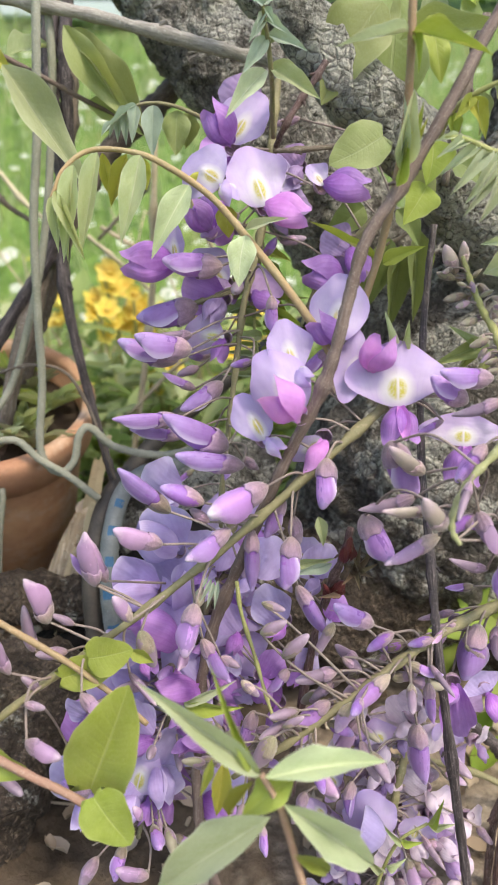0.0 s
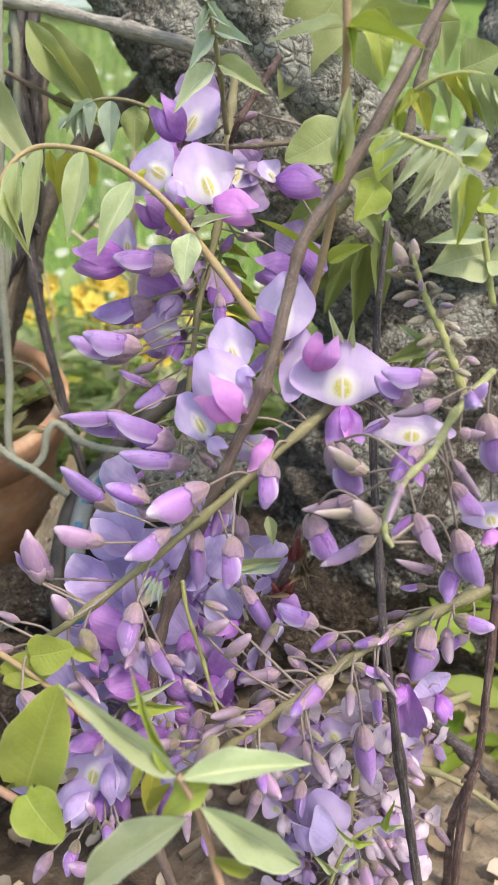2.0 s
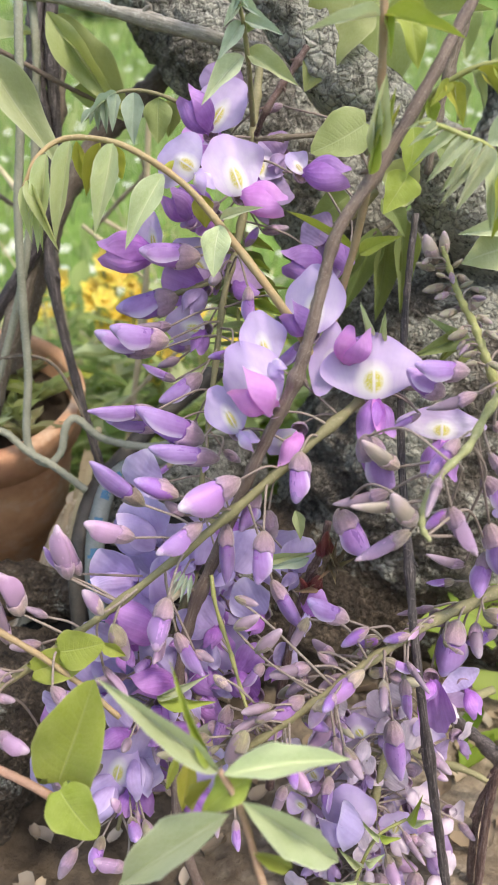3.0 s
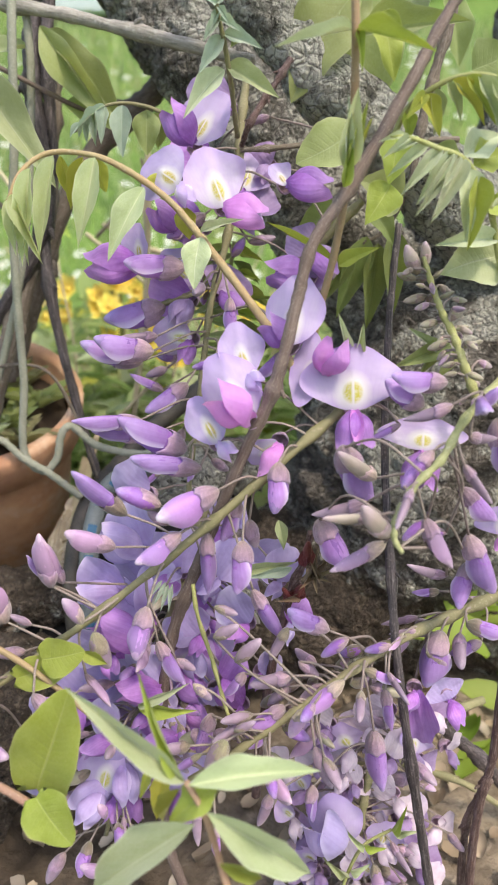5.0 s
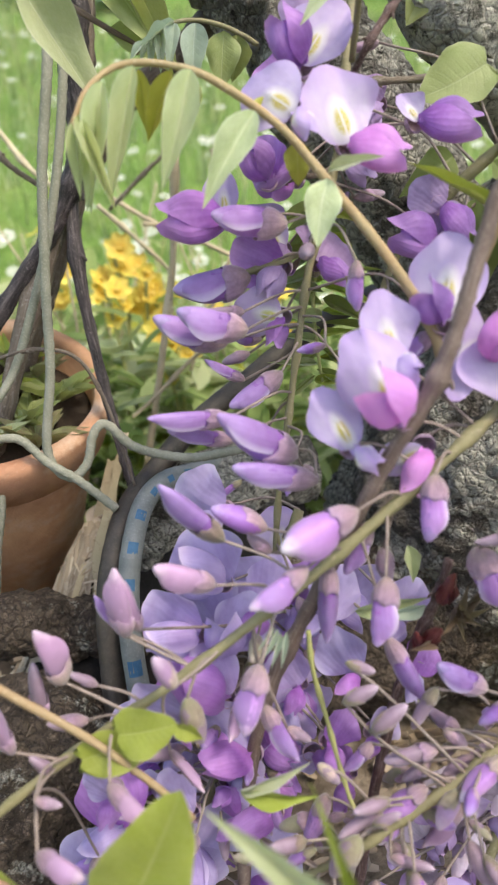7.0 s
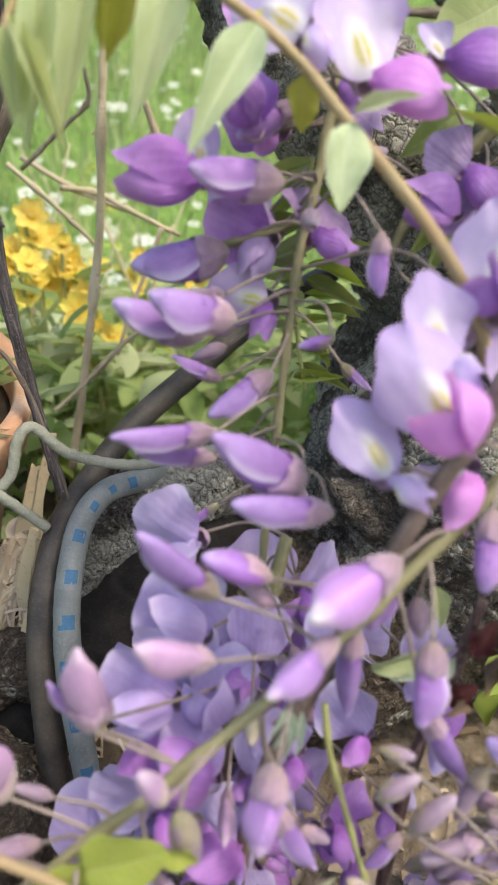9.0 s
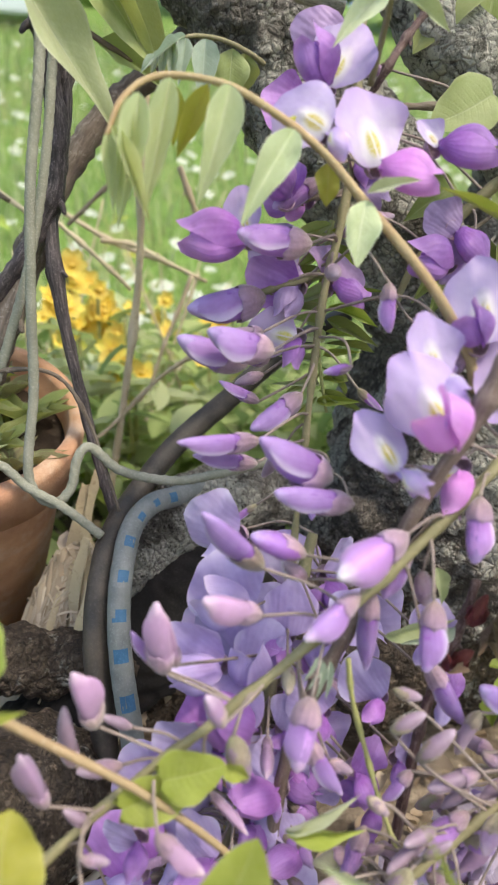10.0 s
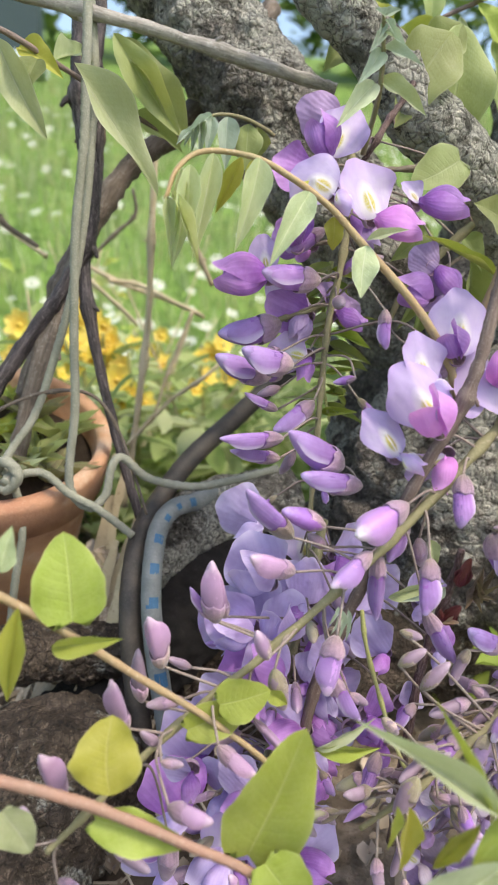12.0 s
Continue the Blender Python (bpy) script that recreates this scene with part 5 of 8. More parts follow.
# ---------------------------------------------------------------- more stalks in the meadow
rnd_stalk = random.Random(31)
for i in range(46):
    x, y = rnd_stalk.uniform(-0.36, 0.10), rnd_stalk.uniform(0.26, 0.72)
    foot = Vector((x, y, land(x, y) - 0.005))
    lean = Vector((rnd_stalk.uniform(-0.12, 0.12), rnd_stalk.uniform(-0.03, 0.05), rnd_stalk.uniform(0.10, 0.26)))
    tip = foot + lean
    mid = foot + lean * 0.5 + Vector((rnd_stalk.uniform(-0.02, 0.02), 0, 0.01))
    dry = i % 3 > 0
    top = thing("meadow_stalk", foot, "thin dry straw stalk standing in the herbs" if dry else "thin green stem with small yellowish leaves", "stalk", "meadow stalks")
    part("stem", tube_mesh("stem", [foot, mid, tip], 0.0013, 0.0007, 7, sides=6, seed=i), STEM["straw" if dry else "lime"], top)
    for k in range(1 if dry else 5):
        b = mid.lerp(tip, k / 5)
        a = rnd_stalk.uniform(0, 6.3)
        leaf(top, b, b + Vector((0.022 * math.cos(a), 0.02 * math.sin(a), rnd_stalk.uniform(-0.012, 0.014))), 0.009, ("yellow", "lime", "olive")[k % 3], "ovate", (0, -0.5, 1))


# ---------------------------------------------------------------- yellow flowers
def yellow_mat():
    n = Nodes("petal_yellow")
    u, v = n.uv()
    base = n.mix(n.span(v, 0.1, 0.8), (0.82, 0.56, 0.06), (0.88, 0.74, 0.18))
    base = n.mix(n.span(n.noise(220.0), 0.35, 0.7, 0.0, 0.35), base, (0.90, 0.78, 0.25))
    return n.done(n.shift(base, 0.01, 0.1), 0.5, None, 0.35, gloss=0.3)


YELLOW = yellow_mat()


def petal_width(v):
    return 0.42 * math.sin(math.pi * (0.05 + 0.9 * v)) ** 0.7


YELLOW_PETAL = sheet_mesh("petal", petal_width, lambda u, v: (0.25 * v * v + 0.2 * u * u * v, 0.0), 4, 5)


def yellow_flower(at, seed):
    rnd = random.Random(seed)
    at = Vector(at)
    foot = Vector((at.x + rnd.uniform(-0.02, 0.02), at.y + 0.01, land(at.x, at.y)))
    top = thing("yellow_flower", foot, "bright yellow garden flower with several blossoms among green herbs", "flower", "yellow flowers")
    part("stem", tube_mesh("stem", [foot, (foot + at) / 2 + Vector((0.006, 0, 0)), at], 0.0018, 0.0012, 6, sides=6), STEM["lime"], top)
    for k in range(3):
        c = at + Vector((rnd.uniform(-0.010, 0.010), rnd.uniform(-0.01, 0.01), -0.012 * k + rnd.uniform(-0.004, 0.006)))
        up = Vector((rnd.uniform(-0.5, 0.5), -0.8, rnd.uniform(0.2, 0.9))).normalized()
        a = up.orthogonal().normalized()
        b = up.cross(a)
        head = part("blossom", turned_head, YELLOW, top, "", Matrix.Translation(c) @ Matrix.Scale(0.003, 4))
        size = rnd.uniform(0.007, 0.012)
        for i in range(6):
            t = i * math.pi / 3 + rnd.uniform(-0.2, 0.2)
            part("petal", YELLOW_PETAL, YELLOW, head, "", basis(a * math.cos(t) + b * math.sin(t), up, c, size, size, size))
    for i in range(3):
        t = rnd.uniform(0, 6.3)
        b = foot.lerp(at, 0.2 + 0.2 * i)
        leaf(top, b, b + Vector((0.05 * math.cos(t), 0.05 * math.sin(t), 0.02)), 0.016, ("lime", "green", "silver")[i], "lance", (0, -0.5, 1))


turned_head = turned("flower_head", [(0.2, -0.9), (0.8, -0.4), (1.0, 0.1), (0.6, 0.5), (0.1, 0.6)], 10)
for i, at in enumerate(YELLOW_AT):
    yellow_flower(at, i)


# ---------------------------------------------------------------- far behind the meadow
def rounded_box(name, x, y, z, r):
    bm = bmesh.new()
    bmesh.ops.create_cube(bm, size=1)
    bmesh.ops.scale(bm, vec=(x, y, z), verts=bm.verts)
    bmesh.ops.bevel(bm, geom=bm.edges, offset=r, segments=2, affect="EDGES")
    me = bpy.data.meshes.new(name)
    bm.to_mesh(me)
    bm.free()
    return me


box_at = Vector((BOX_AT.x - 0.05, BOX_AT.y, land(BOX_AT.x, BOX_AT.y)))
# Invented box in place of a dark, window-like shape far behind.
far_box = thing("far_box", box_at, "invented dark blue-green box with pale board for a far dark shape", "garden box")
part("body", rounded_box("body", 1.1, 0.5, 0.55, 0.02), plain_mat("box_dark", (0.025, 0.045, 0.055), (0.05, 0.08, 0.09), 0.6), far_box, "", Matrix.Translation(box_at + Vector((0, 0, 0.42))))
part("base_board", rounded_box("base_board", 1.16, 0.56, 0.12, 0.015), plain_mat("board_pale", (0.45, 0.52, 0.56), (0.60, 0.66, 0.68), 0.7), far_box, "pale painted board", Matrix.Translation(box_at + Vector((0, 0, 0.09))))
for dx in (-0.45, 0.45):
    part("post", rounded_box("post", 0.08, 0.08, 0.30, 0.01), plain_mat("post_grey", (0.2, 0.19, 0.17), (0.3, 0.28, 0.25), 0.8), far_box, "", Matrix.Translation(box_at + Vector((dx, 0, -0.05))))


def far_leaf(rnd, x, y, size):
    v, f, u = herb_leaf(rnd, x, y, size)
    lift = Vector((0, 0, 4.2 * rnd.random() ** 0.8))
    return [p + lift for p in v], f, u


scatter("far_shrubs", 9000, lambda r: (r.uniform(-9, 9), 8.2 + 1.8 * r.random(), r.uniform(0.16, 0.34)), far_leaf,
        island_mat("shrub_leaves", ((0.07, 0.13, 0.03), (0.13, 0.21, 0.05), (0.22, 0.30, 0.10)), 0.4), "loose green shrubs along the top of the bank", "shrubs")


# ---------------------------------------------------------------- flower clusters

hanging = raceme([(0.0075, 0.0920, 0.2798), (0.0056, 0.0850, 0.2634), (0.0044, 0.0780, 0.2452), (-0.0002, 0.0700, 0.2235), (-0.0050, 0.0640, 0.2054), (-0.0080, 0.0580, 0.1832), (-0.0109, 0.0500, 0.1613), (-0.0129, 0.0450, 0.1444), (-0.0138, 0.0400, 0.1140)], 0.0014, 0.0007, "green", "hanging wisteria cluster with lilac flowers and purple buds on grey-green stalk")
flower(hanging, (-0.0094, 0.0620, 0.2568), (-0.0002, 0.0650, 0.2725), 0.0152, (-0.0175, 0.0560, 0.2673), "pale", "purple", "mauve", kind=1)
flower(hanging, (-0.0127, 0.0440, 0.2446), (-0.0239, 0.0470, 0.2521), 0.0175, (-0.0087, 0.0380, 0.2386), "pale", "pale", "mauve", kind=2)
flower(hanging, (0.0006, 0.0450, 0.2381), (-0.0056, 0.0480, 0.2552), 0.0186, (0.0139, 0.0390, 0.2351), "white", "pink", "mauve", kind=1)
flower(hanging, (0.0204, 0.0580, 0.2446), (0.0156, 0.0610, 0.2509), 0.0073, (0.0347, 0.0520, 0.2436), "white", "purple", "mauve", kind=3)
flower(hanging, (0.0283, 0.0600, 0.2157), (0.0352, 0.0630, 0.2252), 0.0107, (0.0133, 0.0540, 0.2175), "mauve", "purple", "mauve", kind=1)
flower(hanging, (-0.0277, 0.0600, 0.2197), (-0.0297, 0.0630, 0.2325), 0.0094, (-0.0460, 0.0580, 0.2194), "pale", "purple", "mauve", kind=3)
flower(hanging, (-0.0168, 0.0670, 0.2301), (-0.0171, 0.0700, 0.2412), 0.0101, (-0.0241, 0.0610, 0.2390), "purple", "purple", "mauve", kind=3)
bud(hanging, (-0.0131, 0.0520, 0.2195), (-0.0316, 0.0500, 0.2194), "purple", "plump", "mauve")
bud(hanging, (-0.0069, 0.0700, 0.2352), (-0.0193, 0.0700, 0.2274), "purple", "plump", "mauve")
bud(hanging, (0.0025, 0.0750, 0.2209), (0.0072, 0.0750, 0.2271), "purple", "small", "mauve")
bud(hanging, (-0.0216, 0.0660, 0.2047), (-0.0408, 0.0640, 0.1973), "purple", "plump", "mauve")
bud(hanging, (-0.0233, 0.0560, 0.1962), (-0.0357, 0.0500, 0.1957), "grey", "slim", "mauve")
bud(hanging, (-0.0232, 0.0420, 0.1940), (-0.0406, 0.0360, 0.1970), "purple", "plump", "mauve", fat=1.1)
bud(hanging, (-0.0282, 0.0500, 0.1889), (-0.0469, 0.0440, 0.1943), "purple", "plump", "mauve", fat=0.9)
bud(hanging, (-0.0169, 0.0770, 0.1846), (-0.0253, 0.0700, 0.1861), "purple", "small", "mauve")
bud(hanging, (-0.0224, 0.0600, 0.1762), (-0.0340, 0.0600, 0.1811), "purple", "slim", "mauve")
bud(hanging, (-0.0130, 0.0500, 0.1808), (-0.0255, 0.0460, 0.1710), "purple", "plump", "mauve", fat=1.05)
bud(hanging, (-0.0271, 0.0340, 0.1732), (-0.0473, 0.0280, 0.1732), "purple", "slim", "mauve")
bud(hanging, (-0.0262, 0.0400, 0.1651), (-0.0431, 0.0340, 0.1686), "purple", "slim", "mauve")
bud(hanging, (-0.0118, 0.0220, 0.1676), (-0.0314, 0.0140, 0.1781), "purple", "slim", "mauve", fat=1.15)
bud(hanging, (-0.0070, 0.0180, 0.1629), (-0.0271, 0.0120, 0.1673), "purple", "plump", "mauve", fat=0.82)
bud(hanging, (0.0024, 0.0340, 0.2121), (0.0026, 0.0340, 0.2008), "purple", "plump", "mauve")
bud(hanging, (0.0196, 0.0240, 0.1977), (0.0112, 0.0240, 0.1892), "purple", "plump", "mauve")
bud(hanging, (-0.0029, 0.0400, 0.1908), (-0.0100, 0.0400, 0.1889), "purple", "small", "mauve")

front = raceme([(0.0377, 0.0206, 0.1836), (0.0344, 0.0175, 0.1807), (0.0193, 0.0102, 0.1698), (-0.0002, 0.0039, 0.1540), (-0.0181, -0.0003, 0.1398), (-0.0395, -0.0044, 0.1236), (-0.0564, -0.0065, 0.1115), (-0.0721, -0.0128, 0.1020), (-0.0856, -0.0191, 0.0929), (-0.0943, -0.0233, 0.0877)], 0.0015, 0.0008, "green", "long wisteria cluster of closed and opening buds on olive stalk")
flower(front, (0.0201, 0.0206, 0.2007), (0.0224, 0.0238, 0.2201), 0.0167, (0.0119, 0.0144, 0.2094), "pale", "purple", "mauve", kind=2)
flower(front, (0.0074, 0.0123, 0.1933), (0.0042, 0.0154, 0.2079), 0.0127, (0.0121, 0.0060, 0.1925), "pale", "pale", "mauve", kind=1)
flower(front, (0.0086, 0.0039, 0.1833), (-0.0023, 0.0071, 0.2000), 0.0163, (-0.0024, -0.0055, 0.1942), "pale", "pink", "mauve", kind=0)
flower(front, (-0.0008, 0.0081, 0.1748), (-0.0077, 0.0112, 0.1872), 0.0115, (0.0045, 0.0018, 0.1728), "pale", "white", "mauve", kind=2)
flower(front, (0.0171, 0.0144, 0.1726), (0.0076, 0.0175, 0.1641), 0.0086, (0.0129, 0.0081, 0.1636), "white", "pink", "mauve", kind=0)
flower(front, (0.0382, 0.0123, 0.1835), (0.0377, 0.0154, 0.2007), 0.0288, (0.0387, 0.0060, 0.1728), "pale", "purple", "mauve", kind=4, spread=0.36, keel="pink")
flower(front, (0.0302, 0.0175, 0.1929), (0.0205, 0.0206, 0.1938), 0.0215, (0.0327, 0.0112, 0.2050), "pale", "pink", "mauve", kind=1)
bud(front, (0.0520, 0.0120, 0.1790), (0.0432, 0.0100, 0.1748), "purple", "slim", "mauve")
bud(front, (0.0618, 0.0039, 0.1938), (0.0467, 0.0029, 0.1940), "purple", "plump", "mauve", fat=0.9)
bud(front, (0.0574, 0.0091, 0.1856), (0.0456, 0.0091, 0.1913), "purple", "plump", "mauve")
flower(front, (0.0600, 0.0150, 0.1700), (0.0606, 0.0185, 0.1790), 0.0255, (0.0576, 0.0060, 0.1600), "white", "purple", "mauve", kind=4, spread=0.30, keel="pink")
bud(front, (-0.0009, -0.0003, 0.1636), (-0.0168, -0.0055, 0.1562), "bright", "plump", "mauve")
bud(front, (-0.0114, -0.0044, 0.1522), (-0.0225, -0.0086, 0.1440), "bright", "plump", "mauve")
bud(front, (-0.0310, -0.0003, 0.1458), (-0.0444, -0.0034, 0.1510), "pink", "plump", "mauve", fat=0.9)
bud(front, (-0.0293, 0.0102, 0.1514), (-0.0442, 0.0081, 0.1657), "purple", "slim", "green", fat=1.25)
bud(front, (-0.0190, 0.0123, 0.1532), (-0.0316, 0.0123, 0.1587), "purple", "small", "mauve")
bud(front, (-0.0173, 0.0144, 0.1458), (-0.0232, 0.0144, 0.1500), "grey", "small", "mauve")
bud(front, (-0.0511, 0.0018, 0.1317), (-0.0541, 0.0018, 0.1494), "pink", "slim", "mauve", fat=1.15)
bud(front, (-0.0519, 0.0039, 0.1312), (-0.0587, 0.0039, 0.1406), "purple", "slim", "mauve")
bud(front, (-0.0653, -0.0003, 0.1207), (-0.0682, -0.0024, 0.1386), "pink", "slim", "tan", fat=1.1)
bud(front, (-0.0707, -0.0003, 0.1107), (-0.0725, -0.0003, 0.1268), "grey", "slim", "mauve")
bud(front, (-0.0577, -0.0003, 0.1195), (-0.0641, -0.0003, 0.1230), "grey", "small", "mauve")
bud(front, (-0.0394, -0.0107, 0.1272), (-0.0433, -0.0128, 0.1369), "pink", "small", "tan")
bud(front, (-0.0369, -0.0086, 0.1221), (-0.0338, -0.0086, 0.1097), "grey", "small", "green")
bud(front, (-0.0210, -0.0097, 0.1313), (-0.0250, -0.0128, 0.1174), "bright", "plump", "mauve")
bud(front, (-0.0192, -0.0034, 0.1153), (-0.0126, -0.0065, 0.1021), "purple", "slim", "mauve")
bud(front, (-0.0139, -0.0044, 0.1098), (-0.0083, -0.0044, 0.1061), "grey", "small", "mauve")
bud(front, (-0.0529, -0.0191, 0.1090), (-0.0450, -0.0233, 0.1014), "pink", "plump", "mauve")
bud(front, (-0.0674, -0.0233, 0.1098), (-0.0621, -0.0233, 0.1079), "grey", "small", "mauve")
bud(front, (-0.0661, -0.0295, 0.1025), (-0.0568, -0.0337, 0.0992), "pink", "plump", "mauve")
bud(front, (-0.0410, -0.0065, 0.1061), (-0.0330, -0.0107, 0.0982), "pink", "slim", "mauve")
bud(front, (-0.0599, -0.0024, 0.1115), (-0.0695, -0.0024, 0.1102), "grey", "small", "mauve")
bud(front, (0.0164, 0.0029, 0.1704), (0.0169, -0.0003, 0.1568), "purple", "plump", "mauve")
bud(front, (0.0062, -0.0034, 0.1489), (0.0065, -0.0065, 0.1345), "purple", "plump", "mauve")
bud(front, (0.0094, 0.0008, 0.1304), (0.0181, -0.0013, 0.1150), "purple", "slim", "mauve")
bud(front, (0.0048, 0.0102, 0.1556), (0.0011, 0.0102, 0.1426), "purple", "plump", "mauve")
bud(front, (-0.0045, 0.0060, 0.1466), (-0.0040, 0.0060, 0.1272), "purple", "slim", "mauve")
bud(front, (0.0082, 0.0081, 0.1501), (0.0099, 0.0081, 0.1408), "grey", "small", "mauve")
bud(front, (-0.0618, 0.0081, 0.0562), (-0.0620, 0.0081, 0.0405), "grey", "small", "mauve")
bud(front, (-0.0751, -0.0107, 0.1104), (-0.0804, -0.0128, 0.1270), "pink", "slim", "mauve", fat=1.1)
bud(front, (-0.0905, -0.0170, 0.0967), (-0.0944, -0.0191, 0.1144), "pink", "slim", "mauve")
bud(front, (-0.0992, -0.0233, 0.0901), (-0.0996, -0.0233, 0.1013), "grey", "small", "mauve")
bud(front, (-0.0786, -0.0212, 0.0848), (-0.0702, -0.0253, 0.0800), "grey", "plump", "mauve")
bud(front, (-0.0919, -0.0233, 0.0790), (-0.0865, -0.0233, 0.0762), "grey", "small", "mauve")
bud(front, (-0.0666, -0.0107, 0.1044), (-0.0717, -0.0107, 0.1089), "grey", "small", "mauve")

tip = raceme([(0.0763, 0.0000, 0.1970), (0.0630, -0.0120, 0.1884), (0.0565, -0.0180, 0.1802), (0.0491, -0.0220, 0.1743), (0.0443, -0.0260, 0.1679), (0.0437, -0.0280, 0.1629), (0.0454, -0.0300, 0.1599)], 0.001, 0.0006, "pale", "young end of wisteria cluster, yellow-green stalk with pale buds")
bud(tip, (0.0429, -0.0030, 0.1684), (0.0310, -0.0060, 0.1765), "pale", "slim", "tan")
bud(tip, (0.0341, 0.0000, 0.1764), (0.0405, 0.0020, 0.1596), "purple", "plump", "mauve")
bud(tip, (0.0287, 0.0040, 0.1521), (0.0361, 0.0020, 0.1376), "purple", "plump", "mauve", fat=1.1)
bud(tip, (0.0386, -0.0240, 0.1666), (0.0260, -0.0260, 0.1665), "pale", "slim", "tan")
bud(tip, (0.0426, -0.0260, 0.1627), (0.0343, -0.0300, 0.1714), "pale", "plump", "tan")
bud(tip, (0.0430, -0.0200, 0.1574), (0.0297, -0.0220, 0.1492), "pink", "slim", "tan")
bud(tip, (0.0406, -0.0040, 0.1615), (0.0272, 0.0000, 0.1540), "grey", "slim", "mauve")
bud(tip, (0.0532, -0.0200, 0.1641), (0.0585, -0.0230, 0.1514), "pink", "slim", "mauve")
bud(tip, (0.0568, -0.0080, 0.1579), (0.0508, -0.0080, 0.1519), "purple", "small", "mauve")
bud(tip, (0.0727, 0.0000, 0.1403), (0.0693, -0.0030, 0.1275), "purple", "plump", "mauve")
bud(tip, (0.0703, -0.0040, 0.1511), (0.0767, -0.0060, 0.1346), "purple", "plump", "mauve")
bud(tip, (0.0678, -0.0020, 0.1648), (0.0761, -0.0020, 0.1545), "purple", "plump", "mauve")
bud(tip, (0.0762, -0.0000, 0.1843), (0.0817, 0.0000, 0.1664), "purple", "plump", "mauve")
bud(tip, (0.0660, -0.0100, 0.1897), (0.0717, -0.0100, 0.1958), "purple", "plump", "mauve")
bud(tip, (0.0670, 0.0020, 0.1348), (0.0547, 0.0020, 0.1369), "grey", "slim", "mauve")
bud(tip, (0.0649, 0.0000, 0.1500), (0.0568, 0.0000, 0.1510), "purple", "small", "mauve")
flower(tip, (0.0838, 0.0040, 0.1479), (0.0823, 0.0070, 0.1549), 0.0151, (0.0800, -0.0020, 0.1445), "pale", "pink", "mauve", kind=0)
flower(tip, (0.0892, 0.0040, 0.1625), (0.0891, 0.0070, 0.1720), 0.0128, (0.0826, -0.0020, 0.1634), "purple", "purple", "mauve", kind=1)

low = raceme([(0.0939, 0.0174, 0.1208), (0.0747, 0.0118, 0.1150), (0.0582, 0.0024, 0.1141), (0.0416, -0.0052, 0.1085), (0.0263, -0.0108, 0.0998), (0.0132, -0.0127, 0.0902), (0.0015, -0.0146, 0.0825), (-0.0104, -0.0127, 0.0720)], 0.0017, 0.0008, "green", "low wisteria cluster with scattered half-open buds on olive stalk")
bud(low, (0.0367, -0.0089, 0.1204), (0.0295, -0.0089, 0.1142), "purple", "small", "mauve")
bud(low, (0.0354, -0.0127, 0.1083), (0.0253, -0.0146, 0.0982), "bright", "plump", "tan")
bud(low, (0.0313, -0.0052, 0.1208), (0.0187, -0.0052, 0.1262), "purple", "plump", "mauve")
bud(low, (0.0205, -0.0089, 0.1074), (0.0088, -0.0089, 0.1036), "grey", "plump", "mauve")
bud(low, (0.0184, -0.0108, 0.0978), (0.0096, -0.0108, 0.0891), "purple", "plump", "mauve")
bud(low, (0.0043, -0.0108, 0.1140), (0.0117, -0.0108, 0.1217), "grey", "small", "green")
bud(low, (-0.0021, -0.0089, 0.1208), (0.0053, -0.0089, 0.1249), "grey", "small", "green")
bud(low, (0.0232, -0.0052, 0.1095), (0.0289, -0.0052, 0.1043), "grey", "small", "mauve")
bud(low, (0.0459, -0.0117, 0.0888), (0.0481, -0.0136, 0.0707), "purple", "slim", "mauve", fat=1.3)
bud(low, (0.0491, -0.0089, 0.1019), (0.0509, -0.0089, 0.0879), "purple", "slim", "mauve")
bud(low, (0.0293, -0.0070, 0.0879), (0.0229, -0.0070, 0.0745), "pink", "slim", "mauve")
bud(low, (0.0503, -0.0052, 0.1154), (0.0427, -0.0052, 0.1131), "purple", "small", "mauve")
bud(low, (0.0677, 0.0042, 0.1132), (0.0661, 0.0042, 0.0952), "purple", "plump", "mauve", fat=1.3)
bud(low, (0.0816, 0.0061, 0.1084), (0.0726, 0.0061, 0.1032), "purple", "plump", "mauve")
bud(low, (0.0598, 0.0024, 0.1152), (0.0513, 0.0024, 0.1141), "grey", "slim", "mauve")
flower(low, (0.0718, 0.0005, 0.0909), (0.0686, 0.0033, 0.0955), 0.0129, (0.0743, -0.0052, 0.0850), "blue", "purple", "mauve", kind=1)
flower(low, (0.0603, 0.0005, 0.0944), (0.0663, 0.0033, 0.0690), 0.0111, (0.0567, -0.0052, 0.0910), "purple", "purple", "mauve", kind=1)
bud(low, (-0.0079, -0.0146, 0.1089), (-0.0027, -0.0146, 0.1033), "grey", "small", "tan")
bud(low, (0.0039, -0.0202, 0.0971), (0.0100, -0.0202, 0.1003), "grey", "small", "green")
bud(low, (0.0011, -0.0202, 0.0935), (-0.0038, -0.0202, 0.0825), "grey", "small", "green")
bud(low, (-0.0018, -0.0070, 0.1300), (0.0047, -0.0070, 0.1272), "grey", "small", "green")
bud(low, (0.0193, -0.0070, 0.1225), (0.0147, -0.0070, 0.1128), "grey", "plump", "green")
bud(low, (0.0199, -0.0070, 0.1018), (0.0142, -0.0070, 0.0957), "grey", "small", "mauve")
bud(low, (-0.0037, -0.0052, 0.0899), (-0.0072, -0.0052, 0.0758), "purple", "plump", "mauve")
bud(low, (0.0067, -0.0033, 0.1040), (0.0016, -0.0033, 0.0947), "purple", "slim", "mauve")

